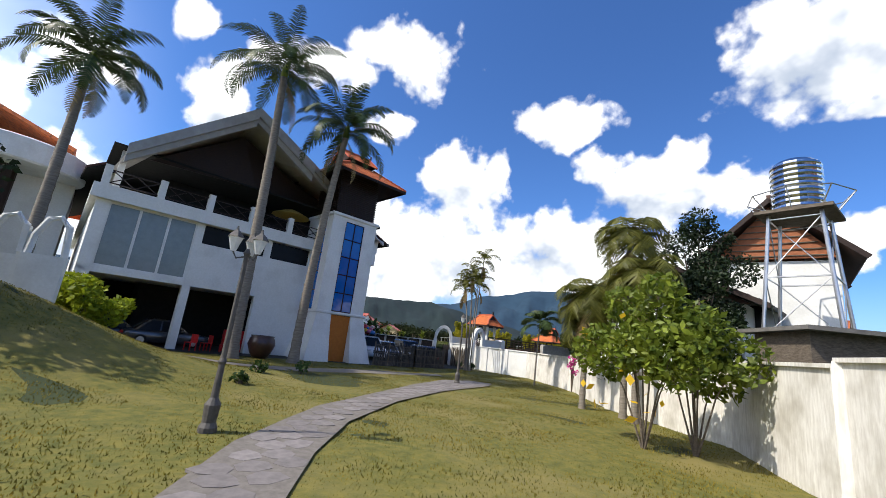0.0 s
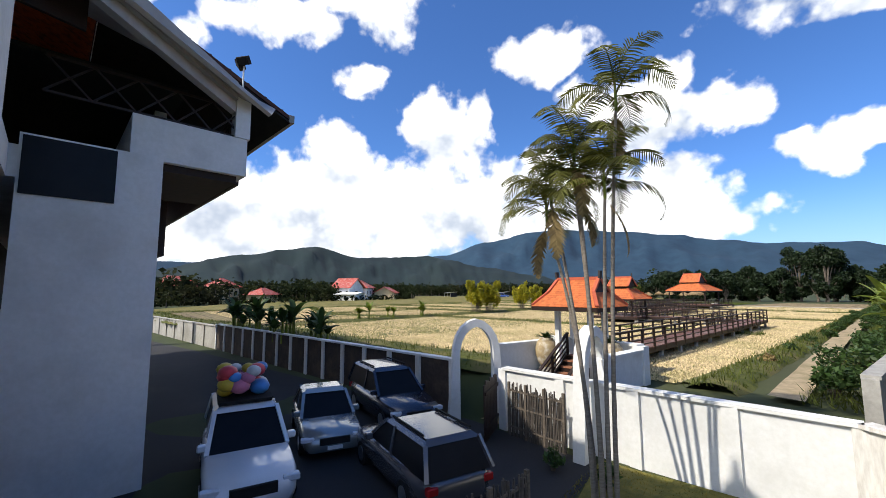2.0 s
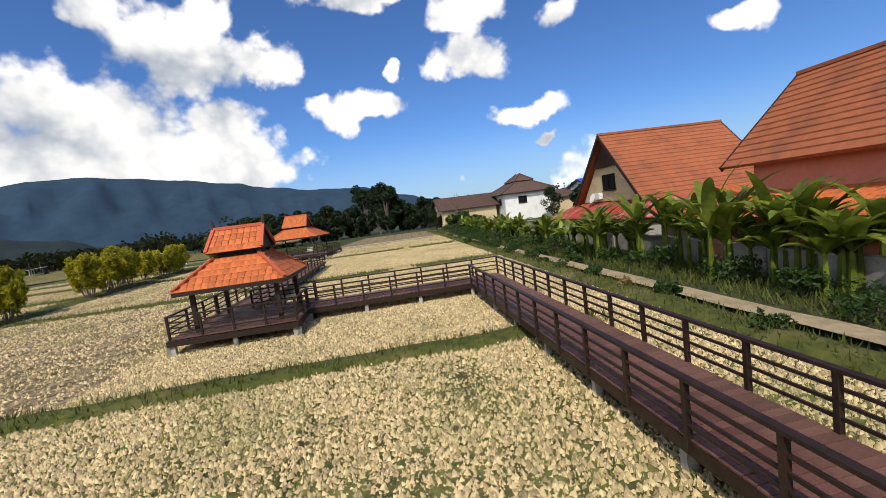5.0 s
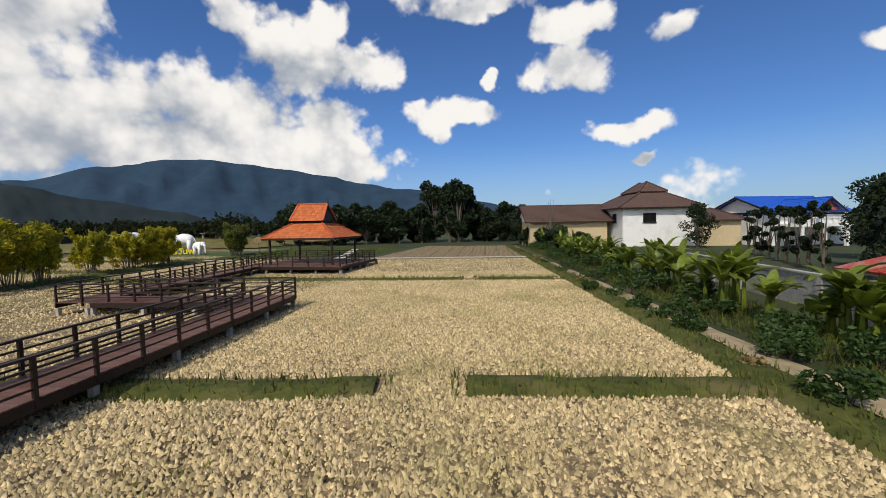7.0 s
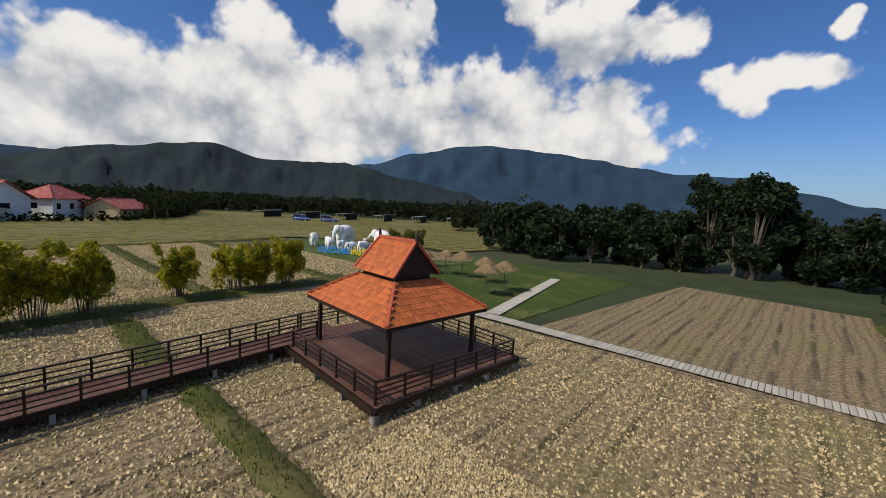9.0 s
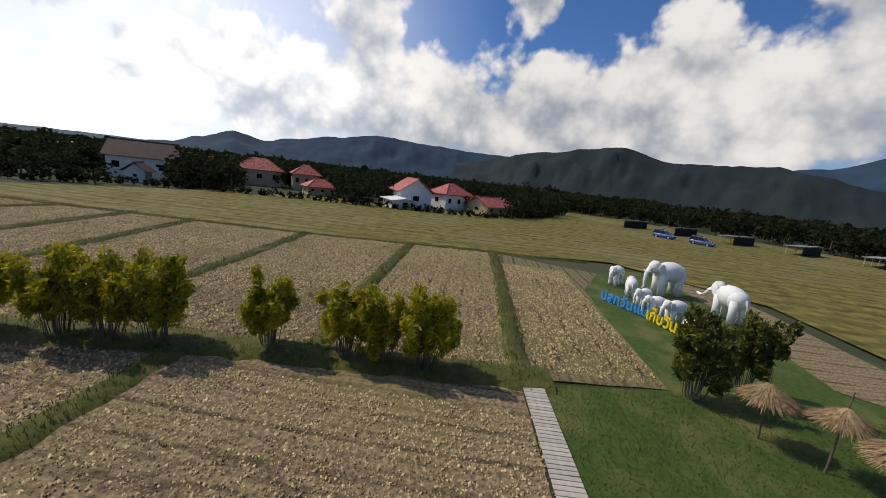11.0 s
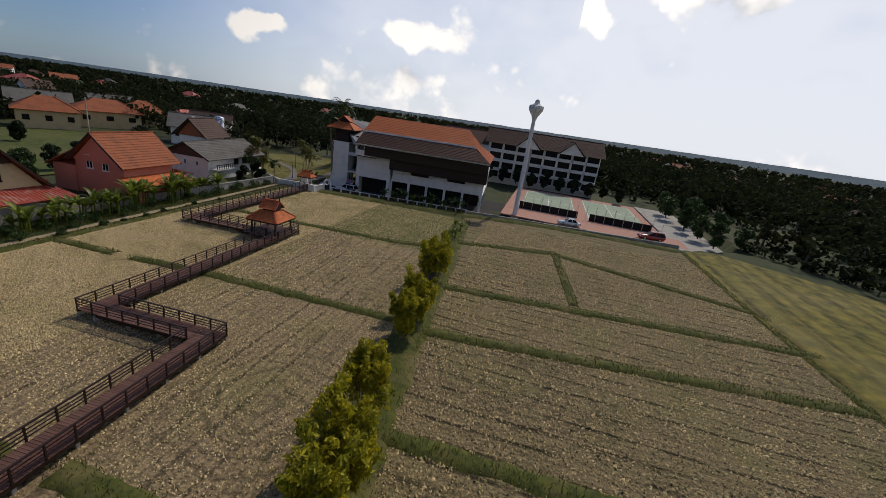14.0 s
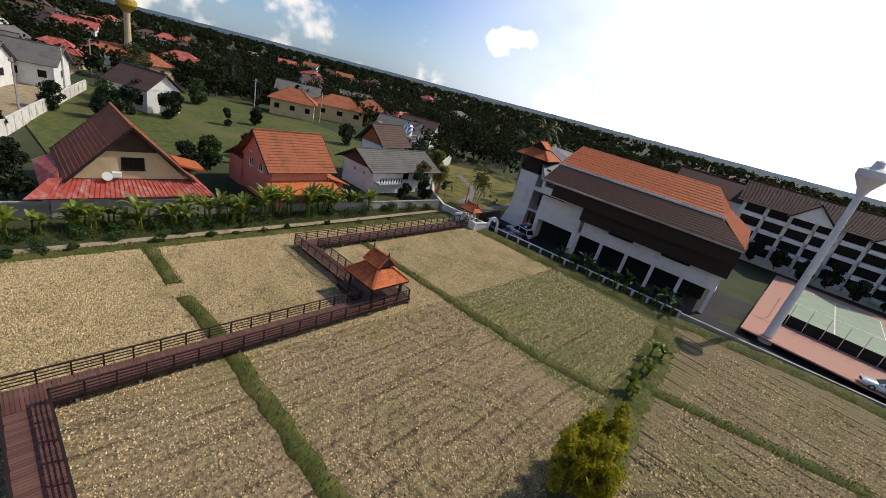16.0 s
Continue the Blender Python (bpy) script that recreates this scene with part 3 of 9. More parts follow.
def tree(x, y, h, r, seed, mat=None, leaves=2500, leaf=0.18, label="broad dark green tree with a dense uneven crown", trunk=0.13, name="tree", z=0.0, bare=False):
    """A tapered trunk, limbs and a crown of many leaves."""
    rng = np.random.default_rng(seed)
    t = thing(name, label, "tree", pose(x, y, z))
    bm = bmesh.new()
    top = h * trunk
    tr = 0.035 * h * 0.6 + 0.04
    tube(bm, [(0, 0, -0.2), (0.05 * r, 0, top * 0.5), (0.1 * rng.normal(), 0.1 * rng.normal(), top), (0.1, 0, h * 0.75)], [tr, tr * 0.8, tr * 0.65, tr * 0.2], 8)
    clumps = []
    nc = 16 if r > 1.5 else 7
    for i in range(nc):
        a = 2 * math.pi * i / nc * 1.618 * 2 + rng.uniform(0, 0.6)
        zz = rng.uniform(top * 1.05, h * 0.92)
        k = math.sin(math.pi * min(0.95, max(0.12, (zz - top * 0.7) / (h - top * 0.7))))
        rr = r * rng.uniform(0.35, 0.75) * k
        p = (rr * math.cos(a), rr * math.sin(a), zz)
        clumps.append((*p, r * rng.uniform(0.26, 0.46)))
        tube(bm, [(0, 0, top * rng.uniform(0.7, 1.0)), (p[0] * 0.5, p[1] * 0.5, lerp(top, p[2], 0.6)), p], [tr * 0.45, tr * 0.28, 0.015], 5)
    clumps.append((0, 0, h * 0.86, r * 0.38))
    part("trunk", bm, M_bark, t)
    if not bare:
        part("crown", leaf_mesh("crown", crown_points(rng, leaves, clumps, 0.85), leaf, mat or M_leaf_dark, rng), None, t)
    return t


def bamboo(x, y, h, r, seed, leaves=5200, label="dense bamboo clump with yellow-green leaves", name="bamboo_clump", mat=None):
    """Many canes that arch outwards and fine hanging leaves."""
    rng = np.random.default_rng(seed)
    t = thing(name, label, "bamboo", pose(x, y, 0), group="row of bamboo clumps between fields")
    bm = bmesh.new()
    cl = []
    for i in range(26):
        a = rng.uniform(0, 6.28)
        b = r * 0.35 * rng.uniform(0.1, 1)
        e = r * rng.uniform(0.25, 0.95)
        hh = h * rng.uniform(0.6, 1.15)
        p0 = (b * math.cos(a), b * math.sin(a), -0.1)
        p1 = (lerp(b, e, 0.4) * math.cos(a), lerp(b, e, 0.4) * math.sin(a), hh * 0.6)
        p2 = (e * math.cos(a), e * math.sin(a), hh)
        tube(bm, [p0, p1, p2], [0.022, 0.018, 0.006], 5, False)
        for k in range(4):
            u = rng.uniform(0.3, 1.05)
            q = [lerp(p1[j], p2[j], u) for j in range(3)]
            q[2] = max(0.5, q[2] - rng.uniform(0, 0.28) * h)
            cl.append((*q, r * rng.uniform(0.14, 0.26)))
    part("cane", bm, M_bark, t)["kind"] = "stuff"
    part("foliage", leaf_mesh("foliage", crown_points(rng, leaves, cl, 1.15), 0.115, mat or M_leaf_yellow, rng, 0.0, 3.2, 0.6), None, t)
    return t


def frond(verts, faces, origin, yaw, rise, length, rng, width=0.5, nleaf=26, curve=1.0, thin=0.03, vee=0.5):
    """A feather leaf: a drooping rib with leaflets on both sides."""
    c, s = math.cos(yaw), math.sin(yaw)
    p = Vector(origin)
    ang = rise
    step = length / nleaf
    for i in range(nleaf):
        u = i / nleaf
        dirv = Vector((c * math.cos(ang), s * math.cos(ang), math.sin(ang)))
        q = p + dirv * step
        ww = 0.018 * (1 - u) + 0.004
        side = Vector((-s, c, 0))
        k = len(verts)
        verts += [p - side * ww, p + side * ww, q + side * ww, q - side * ww]
        faces.append((k, k + 1, k + 2, k + 3))
        if u > 0.1:
            ln = width * math.sin(math.pi * min(1, (u * 0.9 + 0.12))) ** 0.6
            for sg in (-1, 1):
                tip = p + side * sg * ln * rng.uniform(0.8, 1.1) + dirv * ln * 0.55 + Vector((0, 0, -vee * ln * rng.uniform(0.5, 1.1)))
                k = len(verts)
                mid = p.lerp(tip, 0.5) + Vector((0, 0, ln * 0.08))
                dv = dirv * thin
                verts += [p - dv, p + dv, mid + dv * 1.2, tip, mid - dv * 1.2]
                faces.append((k, k + 1, k + 2, k + 3, k + 4))
        p = q
        ang -= curve * step / length * (0.5 + 1.3 * u)


def palm(x, y, h, seed, lean=(0, 0), fl=2.4, nf=14, tr=0.14, z=0.0, label="tall slender palm with a grey ringed trunk and feathery crown", name="palm_tree", dry=2, width=0.55, group="garden palms", rise=1.25, bulge=0.0, trunk_mat=None, thin=0.034, nleaf=40, leaf_mat=None, droop=0.0):
    rng = np.random.default_rng(seed)
    t = thing(name, label, "palm", pose(x, y, z), group=group)
    bm = bmesh.new()
    pts, rad = [], []
    n = max(10, int(h / 0.25))
    for i in range(n + 1):
        u = i / n
        pts.append((lean[0] * u * u, lean[1] * u * u, -0.2 + (h + 0.2) * u))
        rr = tr * (1.25 - 0.5 * u) * (1 + bulge * math.sin(math.pi * u))
        if u < 0.06:
            rr *= 1.5 - u * 8
        rad.append(rr * (1.06 if i % 2 else 0.97))
    tube(bm, pts, rad, 10)
    part("trunk", bm, trunk_mat or M_palmbark, t, smooth=True)
    top = Vector(pts[-1])
    bm = bmesh.new()
    tube(bm, [top - Vector((0, 0, 0.1)), top + Vector((0, 0, 0.5 * min(1, fl / 2))), top + Vector((0, 0, 0.9 * min(1, fl / 2)))], [rad[-1] * 1.15, rad[-1] * 0.95, 0.02], 8)
    part("crownshaft", bm, M_leaf_banana, t, "smooth green crownshaft")
    vs, fs, vd, fd = [], [], [], []
    for i in range(nf):
        a = i * 2.39996 + rng.uniform(-0.2, 0.2)
        u = i / nf
        r0 = rise - 1.25 * u + rng.uniform(-0.1, 0.1)
        frond(vs, fs, top + Vector((0, 0, 0.55 * min(1, fl / 2) - 0.4 * u)), a, r0, fl * rng.uniform(0.85, 1.1), rng, width, nleaf, 1.7 + 0.4 * u + droop, thin, 0.5 + 0.3 * droop)
    for i in range(dry):
        frond(vd, fd, top + Vector((0, 0, -0.1)), rng.uniform(0, 6.28), -0.9, fl * 0.8, rng, width * 0.6, curve=0.9)
    part("crown", mesh_from("fronds", vs, fs, leaf_mat or M_palm), None, t)
    if dry:
        part("dead_foliage", mesh_from("dead_fronds", vd, fd, M_palm_dry), None, t, "dry brown hanging fronds")
    return t


def blade_leaf(verts, faces, base, yaw, rise, length, width, rng, curve=1.4, n=7):
    """One long broad leaf."""
    c, s = math.cos(yaw), math.sin(yaw)
    p = Vector(base)
    ang = rise
    prev = None
    side = Vector((-s, c, 0))
    for i in range(n + 1):
        u = i / n
        w = width * (math.sin(math.pi * min(1, 0.06 + u * 0.94)) ** 0.6) * 0.5 if i > 0 else width * 0.06
        k = len(verts)
        verts += [p - side * w + Vector((0, 0, w * 0.35)), p, p + side * w + Vector((0, 0, w * 0.35))]
        if prev is not None:
            faces.append((prev, prev + 1, k + 1, k))
            faces.append((prev + 1, prev + 2, k + 2, k + 1))
        prev = k
        ang -= curve / n * (0.4 + 1.2 * u)
        p = p + Vector((c * math.cos(ang), s * math.cos(ang), math.sin(ang))) * (length / n)


def banana(x, y, h, seed, z=0.0, stems=3, name="banana_plant", label="banana plant with broad yellow-green leaves by the wall", mat=None):
    rng = np.random.default_rng(seed)
    t = thing(name, label, "plant", pose(x, y, z), group="banana plants along the field edge")
    bm = bmesh.new()
    vs, fs = [], []
    for k in range(stems):
        bx, by = rng.uniform(-0.7, 0.7, 2)
        hh = h * rng.uniform(0.55, 1.0)
        bm = bmesh.new()
        tube(bm, [(bx, by, -0.1), (bx, by, hh * 0.3), (bx, by, hh * 0.55)], [0.11, 0.09, 0.05], 7)
        part("stem", bm, M_leaf_banana, t)
        for i in range(8):
            blade_leaf(vs, fs, (bx, by, hh * 0.5), i * 2.4 + rng.uniform(-0.4, 0.4), rng.uniform(0.75, 1.5), hh * rng.uniform(0.42, 0.72), 0.38 * rng.uniform(0.8, 1.2), rng, rng.uniform(0.5, 1.7))
    part("foliage", mesh_from("leaves", vs, fs, mat or M_leaf_banana, True), None, t)
    return t


def shrub(x, y, h, r, seed, mat=None, leaves=700, leaf=0.12, label="low leafy green shrub", z=0.0, name="shrub", aspect=1.9):
    rng = np.random.default_rng(seed)
    t = thing(name, label, "shrub", pose(x, y, z))
    bm = bmesh.new()
    cl = []
    for i in range(7):
        a = i * 2.4
        e = (r * rng.uniform(0.2, 0.75) * math.cos(a), r * rng.uniform(0.2, 0.75) * math.sin(a), h * rng.uniform(0.4, 0.85))
        tube(bm, [(0, 0, -0.1), (e[0] * 0.5, e[1] * 0.5, e[2] * 0.6), e], [0.03, 0.02, 0.006], 5, False)
        cl.append((*e, r * rng.uniform(0.28, 0.5)))
    part("stem", bm, M_bark, t)
    part("foliage", leaf_mesh("foliage", crown_points(rng, leaves, cl, 0.9), leaf, mat or M_leaf, rng, 0.2, aspect), None, t)
    return t


# ---- ground, fields ----
LOW = -1.5
WALL = [(-66, -40.0), (-28, -34.0), (-1.6, -30.2), (3, -29.8), (8, -29.0), (13.9, -32.1), (19.2, -37.0), (24.5, -39.6), (27.6, -44.2), (33, -53), (41, -64)]
LOWPOLY = [(-66, -38.8), (-28, -32.8), (-1.6, -29.0), (3, -28.6), (8, -27.8), (14.8, -31.2), (20.2, -36), (25.4, -38.6), (29, -44), (34.4, -53), (43, -64), (60, -130), (-90, -130), (-78, -46)]


def ground_z(x, y):
    if inside(LOWPOLY, x, y):
        z = LOW
        z += 2.7 * math.exp(-(((x - 11.5) / 4) ** 2 + ((y + 59.5) / 5.5) ** 2))      # grassy bank by the hall
        return z
    d = math.hypot(x, y)
    return -0.06 - (0.006 * (d - 260) if d > 260 else 0.0)


def axis(lo, hi, step, far):
    a = list(np.arange(lo, hi + 0.01, step))
    return [-f for f in reversed(far)] + a + list(far)


gx = [-4200, -2500, -1500, -900, -600, -400, -280, -200, -150, -120, -100] + list(np.arange(-90, 60.1, 1.0)) + [75, 95, 130, 180, 260, 400, 600, 900, 1500, 2500, 4200]
gy = [-4200, -2500, -1500, -900, -600, -400, -280, -200, -150, -120, -100, -85] + list(np.arange(-75, 80.1, 1.0)) + [95, 120, 160, 220, 300, 400, 600, 900, 1500, 2500, 4200]
verts = [(x, y, ground_z(x, y) + (0.05 * noise.noise((x * 0.2, y * 0.2, 0)) if abs(x) < 60 else 0)) for y in gy for x in gx]
nx = len(gx)
faces = [(j * nx + i, j * nx + i + 1, (j + 1) * nx + i + 1, (j + 1) * nx + i) for j in range(len(gy) - 1) for i in range(nx - 1)]
tagged(new("ground", mesh_from("ground", verts, faces, M_land, True)), "rough green and brown open land reaching the horizon", "ground", kind="structure")


def sheet(name, poly, mat, label, z=0.0, step=1.0, rough=0.03, category="field", kind="structure", slope=False):
    """A plot of land: a grid clipped to a plan polygon, a little uneven, with a skirt."""
    bm = bmesh.new()
    vs = [bm.verts.new((x, y, 0)) for x, y in poly]
    bm.faces.new(vs)
    x0, x1 = min(p[0] for p in poly), max(p[0] for p in poly)
    y0, y1 = min(p[1] for p in poly), max(p[1] for p in poly)
    x = x0 + step
    while x < x1:
        bmesh.ops.bisect_plane(bm, geom=bm.verts[:] + bm.edges[:] + bm.faces[:], plane_co=(x, 0, 0), plane_no=(1, 0, 0))
        x += step
    y = y0 + step
    while y < y1:
        bmesh.ops.bisect_plane(bm, geom=bm.verts[:] + bm.edges[:] + bm.faces[:], plane_co=(0, y, 0), plane_no=(0, 1, 0))
        y += step
    for v in bm.verts:
        v.co.z = (z if not slope else ground_z(v.co.x, v.co.y) + z) + rough * noise.noise((v.co.x * 0.7, v.co.y * 0.7, 3.1))
    if bm.faces and sum(f.normal.z for f in bm.faces) < 0:
        bmesh.ops.reverse_faces(bm, faces=bm.faces[:])
    bm.normal_update()
    return solid(name, bm, mat, label, category, kind=kind, smooth=True)


# bund lines of the fields
def tree_x(y):
    pts = [(-45, -27.0), (-26.5, -29.0), (-2.7, -31.6), (7.9, -32.9), (20.5, -34.2), (29.4, -36.0), (41, -36.9), (60, -38.5)]
    for (ya, xa), (yb, xb) in zip(pts, pts[1:]):
        if y <= yb:
            return lerp(xa, xb, (y - ya) / (yb - ya))
    return pts[-1][1]


def east_x(y):
    return 2.6 - 0.042 * (y - 10)


ROWS = [lambda x: -28.4 + 0.11 * (x + 1.5), lambda x: -7.3 + 0.03 * (x + 2), lambda x: 11.3 + 0.05 * (x + 4), lambda x: 29.5, lambda x: 46.9 + 0.04 * (x - 0)]
soil_label = "dry pale tilled field with crumbly clods and straw"
for i, (lo, hi) in enumerate(zip(ROWS, ROWS[1:])):
    xe0, xe1 = east_x(lo(0)), east_x(hi(0))
    xw0, xw1 = tree_x(lo(-30)), tree_x(hi(-32))
    inset = 2.4 if i == 0 else 0.0
    sheet("field_plot", [(xe0, lo(xe0) + inset), (xe1, hi(xe1)), (xw1, hi(xw1)), (xw0, lo(xw0) + inset)], M_soil_green if i == 0 else M_soil, soil_label if i else "dry tilled field with green stubble", 0.0, 1.2, 0.05)
sheet("field_plot", [(east_x(46.8), ROWS[4](0)), (east_x(72), 72), (-14, 74), (-17, 46.6)], M_soil, soil_label, 0.0, 1.5, 0.05)

# the western plots between the bamboo row and the meadow
W_B = [[(-28.5, -31.5), (-42.3, -35.2), (-65.5, -36.3)], [(-30.5, -14.5), (-43.9, -18.7), (-66.4, -12.0)], [(-32, 1.3), (-49.2, -1.0), (-68.5, -3.4)], [(-33.5, 10.5), (-50.9, 7.9), (-67.5, 5.4)], [(-34.6, 21.6), (-55.6, 21.1), (-68.9, 20.3)], [(-36.6, 34.8), (-52, 34.2), (-70.4, 34.0)], [(-37.2, 45.5), (-52, 45.5), (-72.7, 45.2)], [(-38.4, 53.3), (-50, 53.4), (-58.3, 53.9), (-67, 57.6)]]
for a, b in zip(W_B, W_B[1:]):
    sheet("field_plot", a + b[::-1], M_soil_west, soil_label, 0.0, 1.6, 0.05)
sheet("meadow", [(-65.5, -36.3), (-66.4, -12.0), (-67.5, 5.4), (-68.9, 20.3), (-72.7, 45.2), (-76, 62), (-61, 73.5), (-46, 73), (-42, 100), (-110, 165), (-190, 100), (-200, 66), (-138, 20), (-112, -17), (-72, -40)], M_meadow, "rough yellow-green meadow with mown streaks", 0.12, 6, 0.10, "meadow")
sheet("field_plot", [(-74, 66.0), (-72, 69.0), (-59.8, 71.5), (-46, 70.9), (-38, 68.3), (-41.4, 63.9), (-49.4, 65.2), (-58, 66)], M_soil, soil_label, 0.01, 2, 0.05)
sheet("lawn", [(-36.8, 46.0), (-18.5, 47.0), (-18, 70), (-25, 72), (-42, 73), (-60, 68), (-74, 66), (-67, 57.5), (-58.3, 53.8), (-50, 53.3), (-38.3, 53.2)], M_grass, "green mown lawn beside the fields", -0.02, 2, 0.05, "lawn")
sheet("lawn", [(3, -29.9), (8, -29.1), (13.9, -32.2), (19.2, -37.1), (24.5, -39.7), (27.6, -44.3), (33, -53.1), (40, -63), (30, -78), (8, -70), (4.5, -58), (4.7, -46), (5.2, -40), (4.5, -34)], M_drygrass, "patchy sun-dried garden lawn with clover and leaves", 0.03, 1.0, 0.06, "lawn", slope=True)
sheet("parking_yard", [(3.2, -30.2), (4.2, -34), (4.9, -40), (4.4, -46), (3.4, -60), (-62, -56), (-68, -44.6), (-28, -35.5), (-1.6, -30.3)], M_asphalt, "dark asphalt parking yard along the hall", 0.02, 3.0, 0.01, "yard", slope=True)
M_joint = material("sandy_joint_mortar", (0.19, 0.17, 0.15), (0.13, 0.115, 0.10), 7, 0.95, 0.3)
PATH_PLAN = [(31, -58.2), (31, -56.6), (23.7, -52.2), (22.2, -51.3), (20.1, -49.7), (17.7, -46.9), (15.4, -43.2), (13.4, -38.6), (12.4, -37.4), (11.4, -38.2), (11.5, -40.2), (13.6, -43.4), (15.8, -46.4), (18.4, -49.8), (21.2, -52.3), (23.4, -53.6)]
STRIP_PLAN = [(9.4, -53.5), (9.2, -48.8), (9.0, -46.4), (8.3, -44.0), (8.5, -41), (8.7, -38.3), (9.6, -38.6), (9.8, -41.4), (9.9, -44), (10.5, -46.6), (10.7, -48.8), (10.8, -53.5)]
sheet("concrete_strip", STRIP_PLAN, M_joint, "stained grey concrete strip in front of the hall", 0.045, 0.8, 0.02, "path", slope=True)
sheet("garden_path", PATH_PLAN, M_joint, "crazy-paved grey stone garden path", 0.075, 0.8, 0.02, "path", slope=True)
sheet("earth_path", [(6.6, -26), (5.3, -8), (4.7, 4), (4.1, 14), (3.5, 25), (2.0, 52), (1.4, 70), (0.6, 70), (1.2, 52), (2.7, 25), (3.3, 14), (3.9, 4), (4.5, -8), (5.8, -26)], M_path, "pale trodden earth footpath on a low bank", 0.12, 1.2, 0.04, "path")


sheet("green_field", [(29, 16.0), (42, 17.2), (82, 9.0), (89, -11), (87, -22), (74, -36), (50, -42), (27, -21), (29, 2)], M_greenfield, "bright green grassy plot behind the houses", 0.12, 4, 0.1, "field")
sheet("lane", [(10.9, 26.5), (22, 26.6), (29, 27), (46, 22.8), (65, 19.8), (86, 14.2), (108, 8), (104, 5.2), (84, 10.3), (67, 13.8), (45, 18.3), (24, 22.2), (11, 21.5)], M_path, "pale dusty concrete lane between the plots", 0.22, 4, 0.05, "road")


def bund(pts, w=1.05, h=0.15, name="grass_bund"):
    """A low grassy ridge between two plots."""
    rnd = random.Random(int(pts[0][0] * 7 + pts[0][1] * 13))
    bm = bmesh.new()
    prev = None
    out = []
    for (xa, ya), (xb, yb) in zip(pts, pts[1:]):
        ln = math.hypot(xb - xa, yb - ya)
        n = max(2, int(ln / 0.8))
        for k in range(n + (1 if (xb, yb) == pts[-1] else 0)):
            x, y = lerp(xa, xb, k / n), lerp(ya, yb, k / n)
            dx, dy = (xb - xa) / ln, (yb - ya) / ln
            out.append((x, y, -dy, dx))
    for x, y, px, py in out:
        row = []
        wob = 0.15 * noise.noise((x * 0.5, y * 0.5, 9))
        for s_, zz in ((-0.62, -0.1), (-0.38, h * 0.75), (0, h), (0.38, h * 0.75), (0.62, -0.1)):
            s2 = s_ * w * rnd.uniform(0.85, 1.2) + wob
            row.append(bm.verts.new((x + px * s2, y + py * s2, zz * rnd.uniform(0.75, 1.15))))
        if prev:
            for k in range(4):
                bm.faces.new((prev[k], row[k], row[k + 1], prev[k + 1]))
        prev = row
    bmesh.ops.recalc_face_normals(bm, faces=bm.faces[:])
    ob = solid(name, bm, M_bund, "low grassy earth bund between dry fields", "bund", kind="structure", smooth=True)
    # blades
    vs, fs = [], []
    total = len(out)
    for _ in range(total * 46):
        k = rnd.randrange(total)
        x, y, px, py = out[k]
        u = rnd.uniform(-0.6, 0.6) * w
        t = rnd.uniform(-0.4, 0.4)
        bx, by = x + px * u + py * t, y + py * u - px * t
        bz = h * max(0.0, 1 - (abs(u) / (0.7 * w)) ** 2) - 0.02
        a = rnd.uniform(0, 6.28)
        hh = rnd.uniform(0.08, 0.30)
        ww = rnd.uniform(0.012, 0.03)
        c, s = math.cos(a), math.sin(a)
        i = len(vs)
        lx, ly = rnd.uniform(-0.1, 0.1), rnd.uniform(-0.1, 0.1)
        vs += [(bx - c * ww, by - s * ww, bz), (bx + c * ww, by + s * ww, bz), (bx + lx, by + ly, bz + hh)]
        fs.append((i, i + 1, i + 2))
    g = new("bund_grass", mesh_from("bund_grass", vs, fs, M_blade))
    g.parent = ob
    g["kind"] = "stuff"
    return ob


X1 = east_x(12)
bund([(X1, ROWS[2](X1)), (-4.0, ROWS[2](-4))])
bund([(-6.1, ROWS[2](-6)), (-12.0, 10.5), (-20, 10.2), (-33, 9.6)])
bund([(0.9, 29.6), (-4.0, 29.5)])
bund([(-5.4, 29.4), (-14, 29.3), (-21.5, 29.2)])
bund([(-23.8, 28.9), (-35.5, 29.0)], 1.3)
bund([(1.0, ROWS[1](1)), (-9, -7.9), (-24, -9.2), (-31, -11)])
bund([(-1.8, -27.6), (-14, -29.6), (-28, -31.4), (-42, -35.2), (-65, -36.6)], 2.4, 0.3)
for ln in W_B[1:-1]:
    bund(ln, 1.2, 0.2)
bund([(-65.8, -36), (-66.6, -12), (-67.6, 5.4), (-68.9, 20.3), (-72.7, 45.2), (-74, 58)], 0.8, 0.15)
bund([(-44.2, -19.5), (-46.2, -2)], 1.0, 0.15)
bund([(tree_x(y), y) for y in (-28, -20, -10, 0, 10, 20, 30, 40, 47)], 2.4, 0.25)
bund([(east_x(y) + 0.35, y) for y in (-26, -10, 5, 20, 35, 50, 68)], 1.1, 0.2)


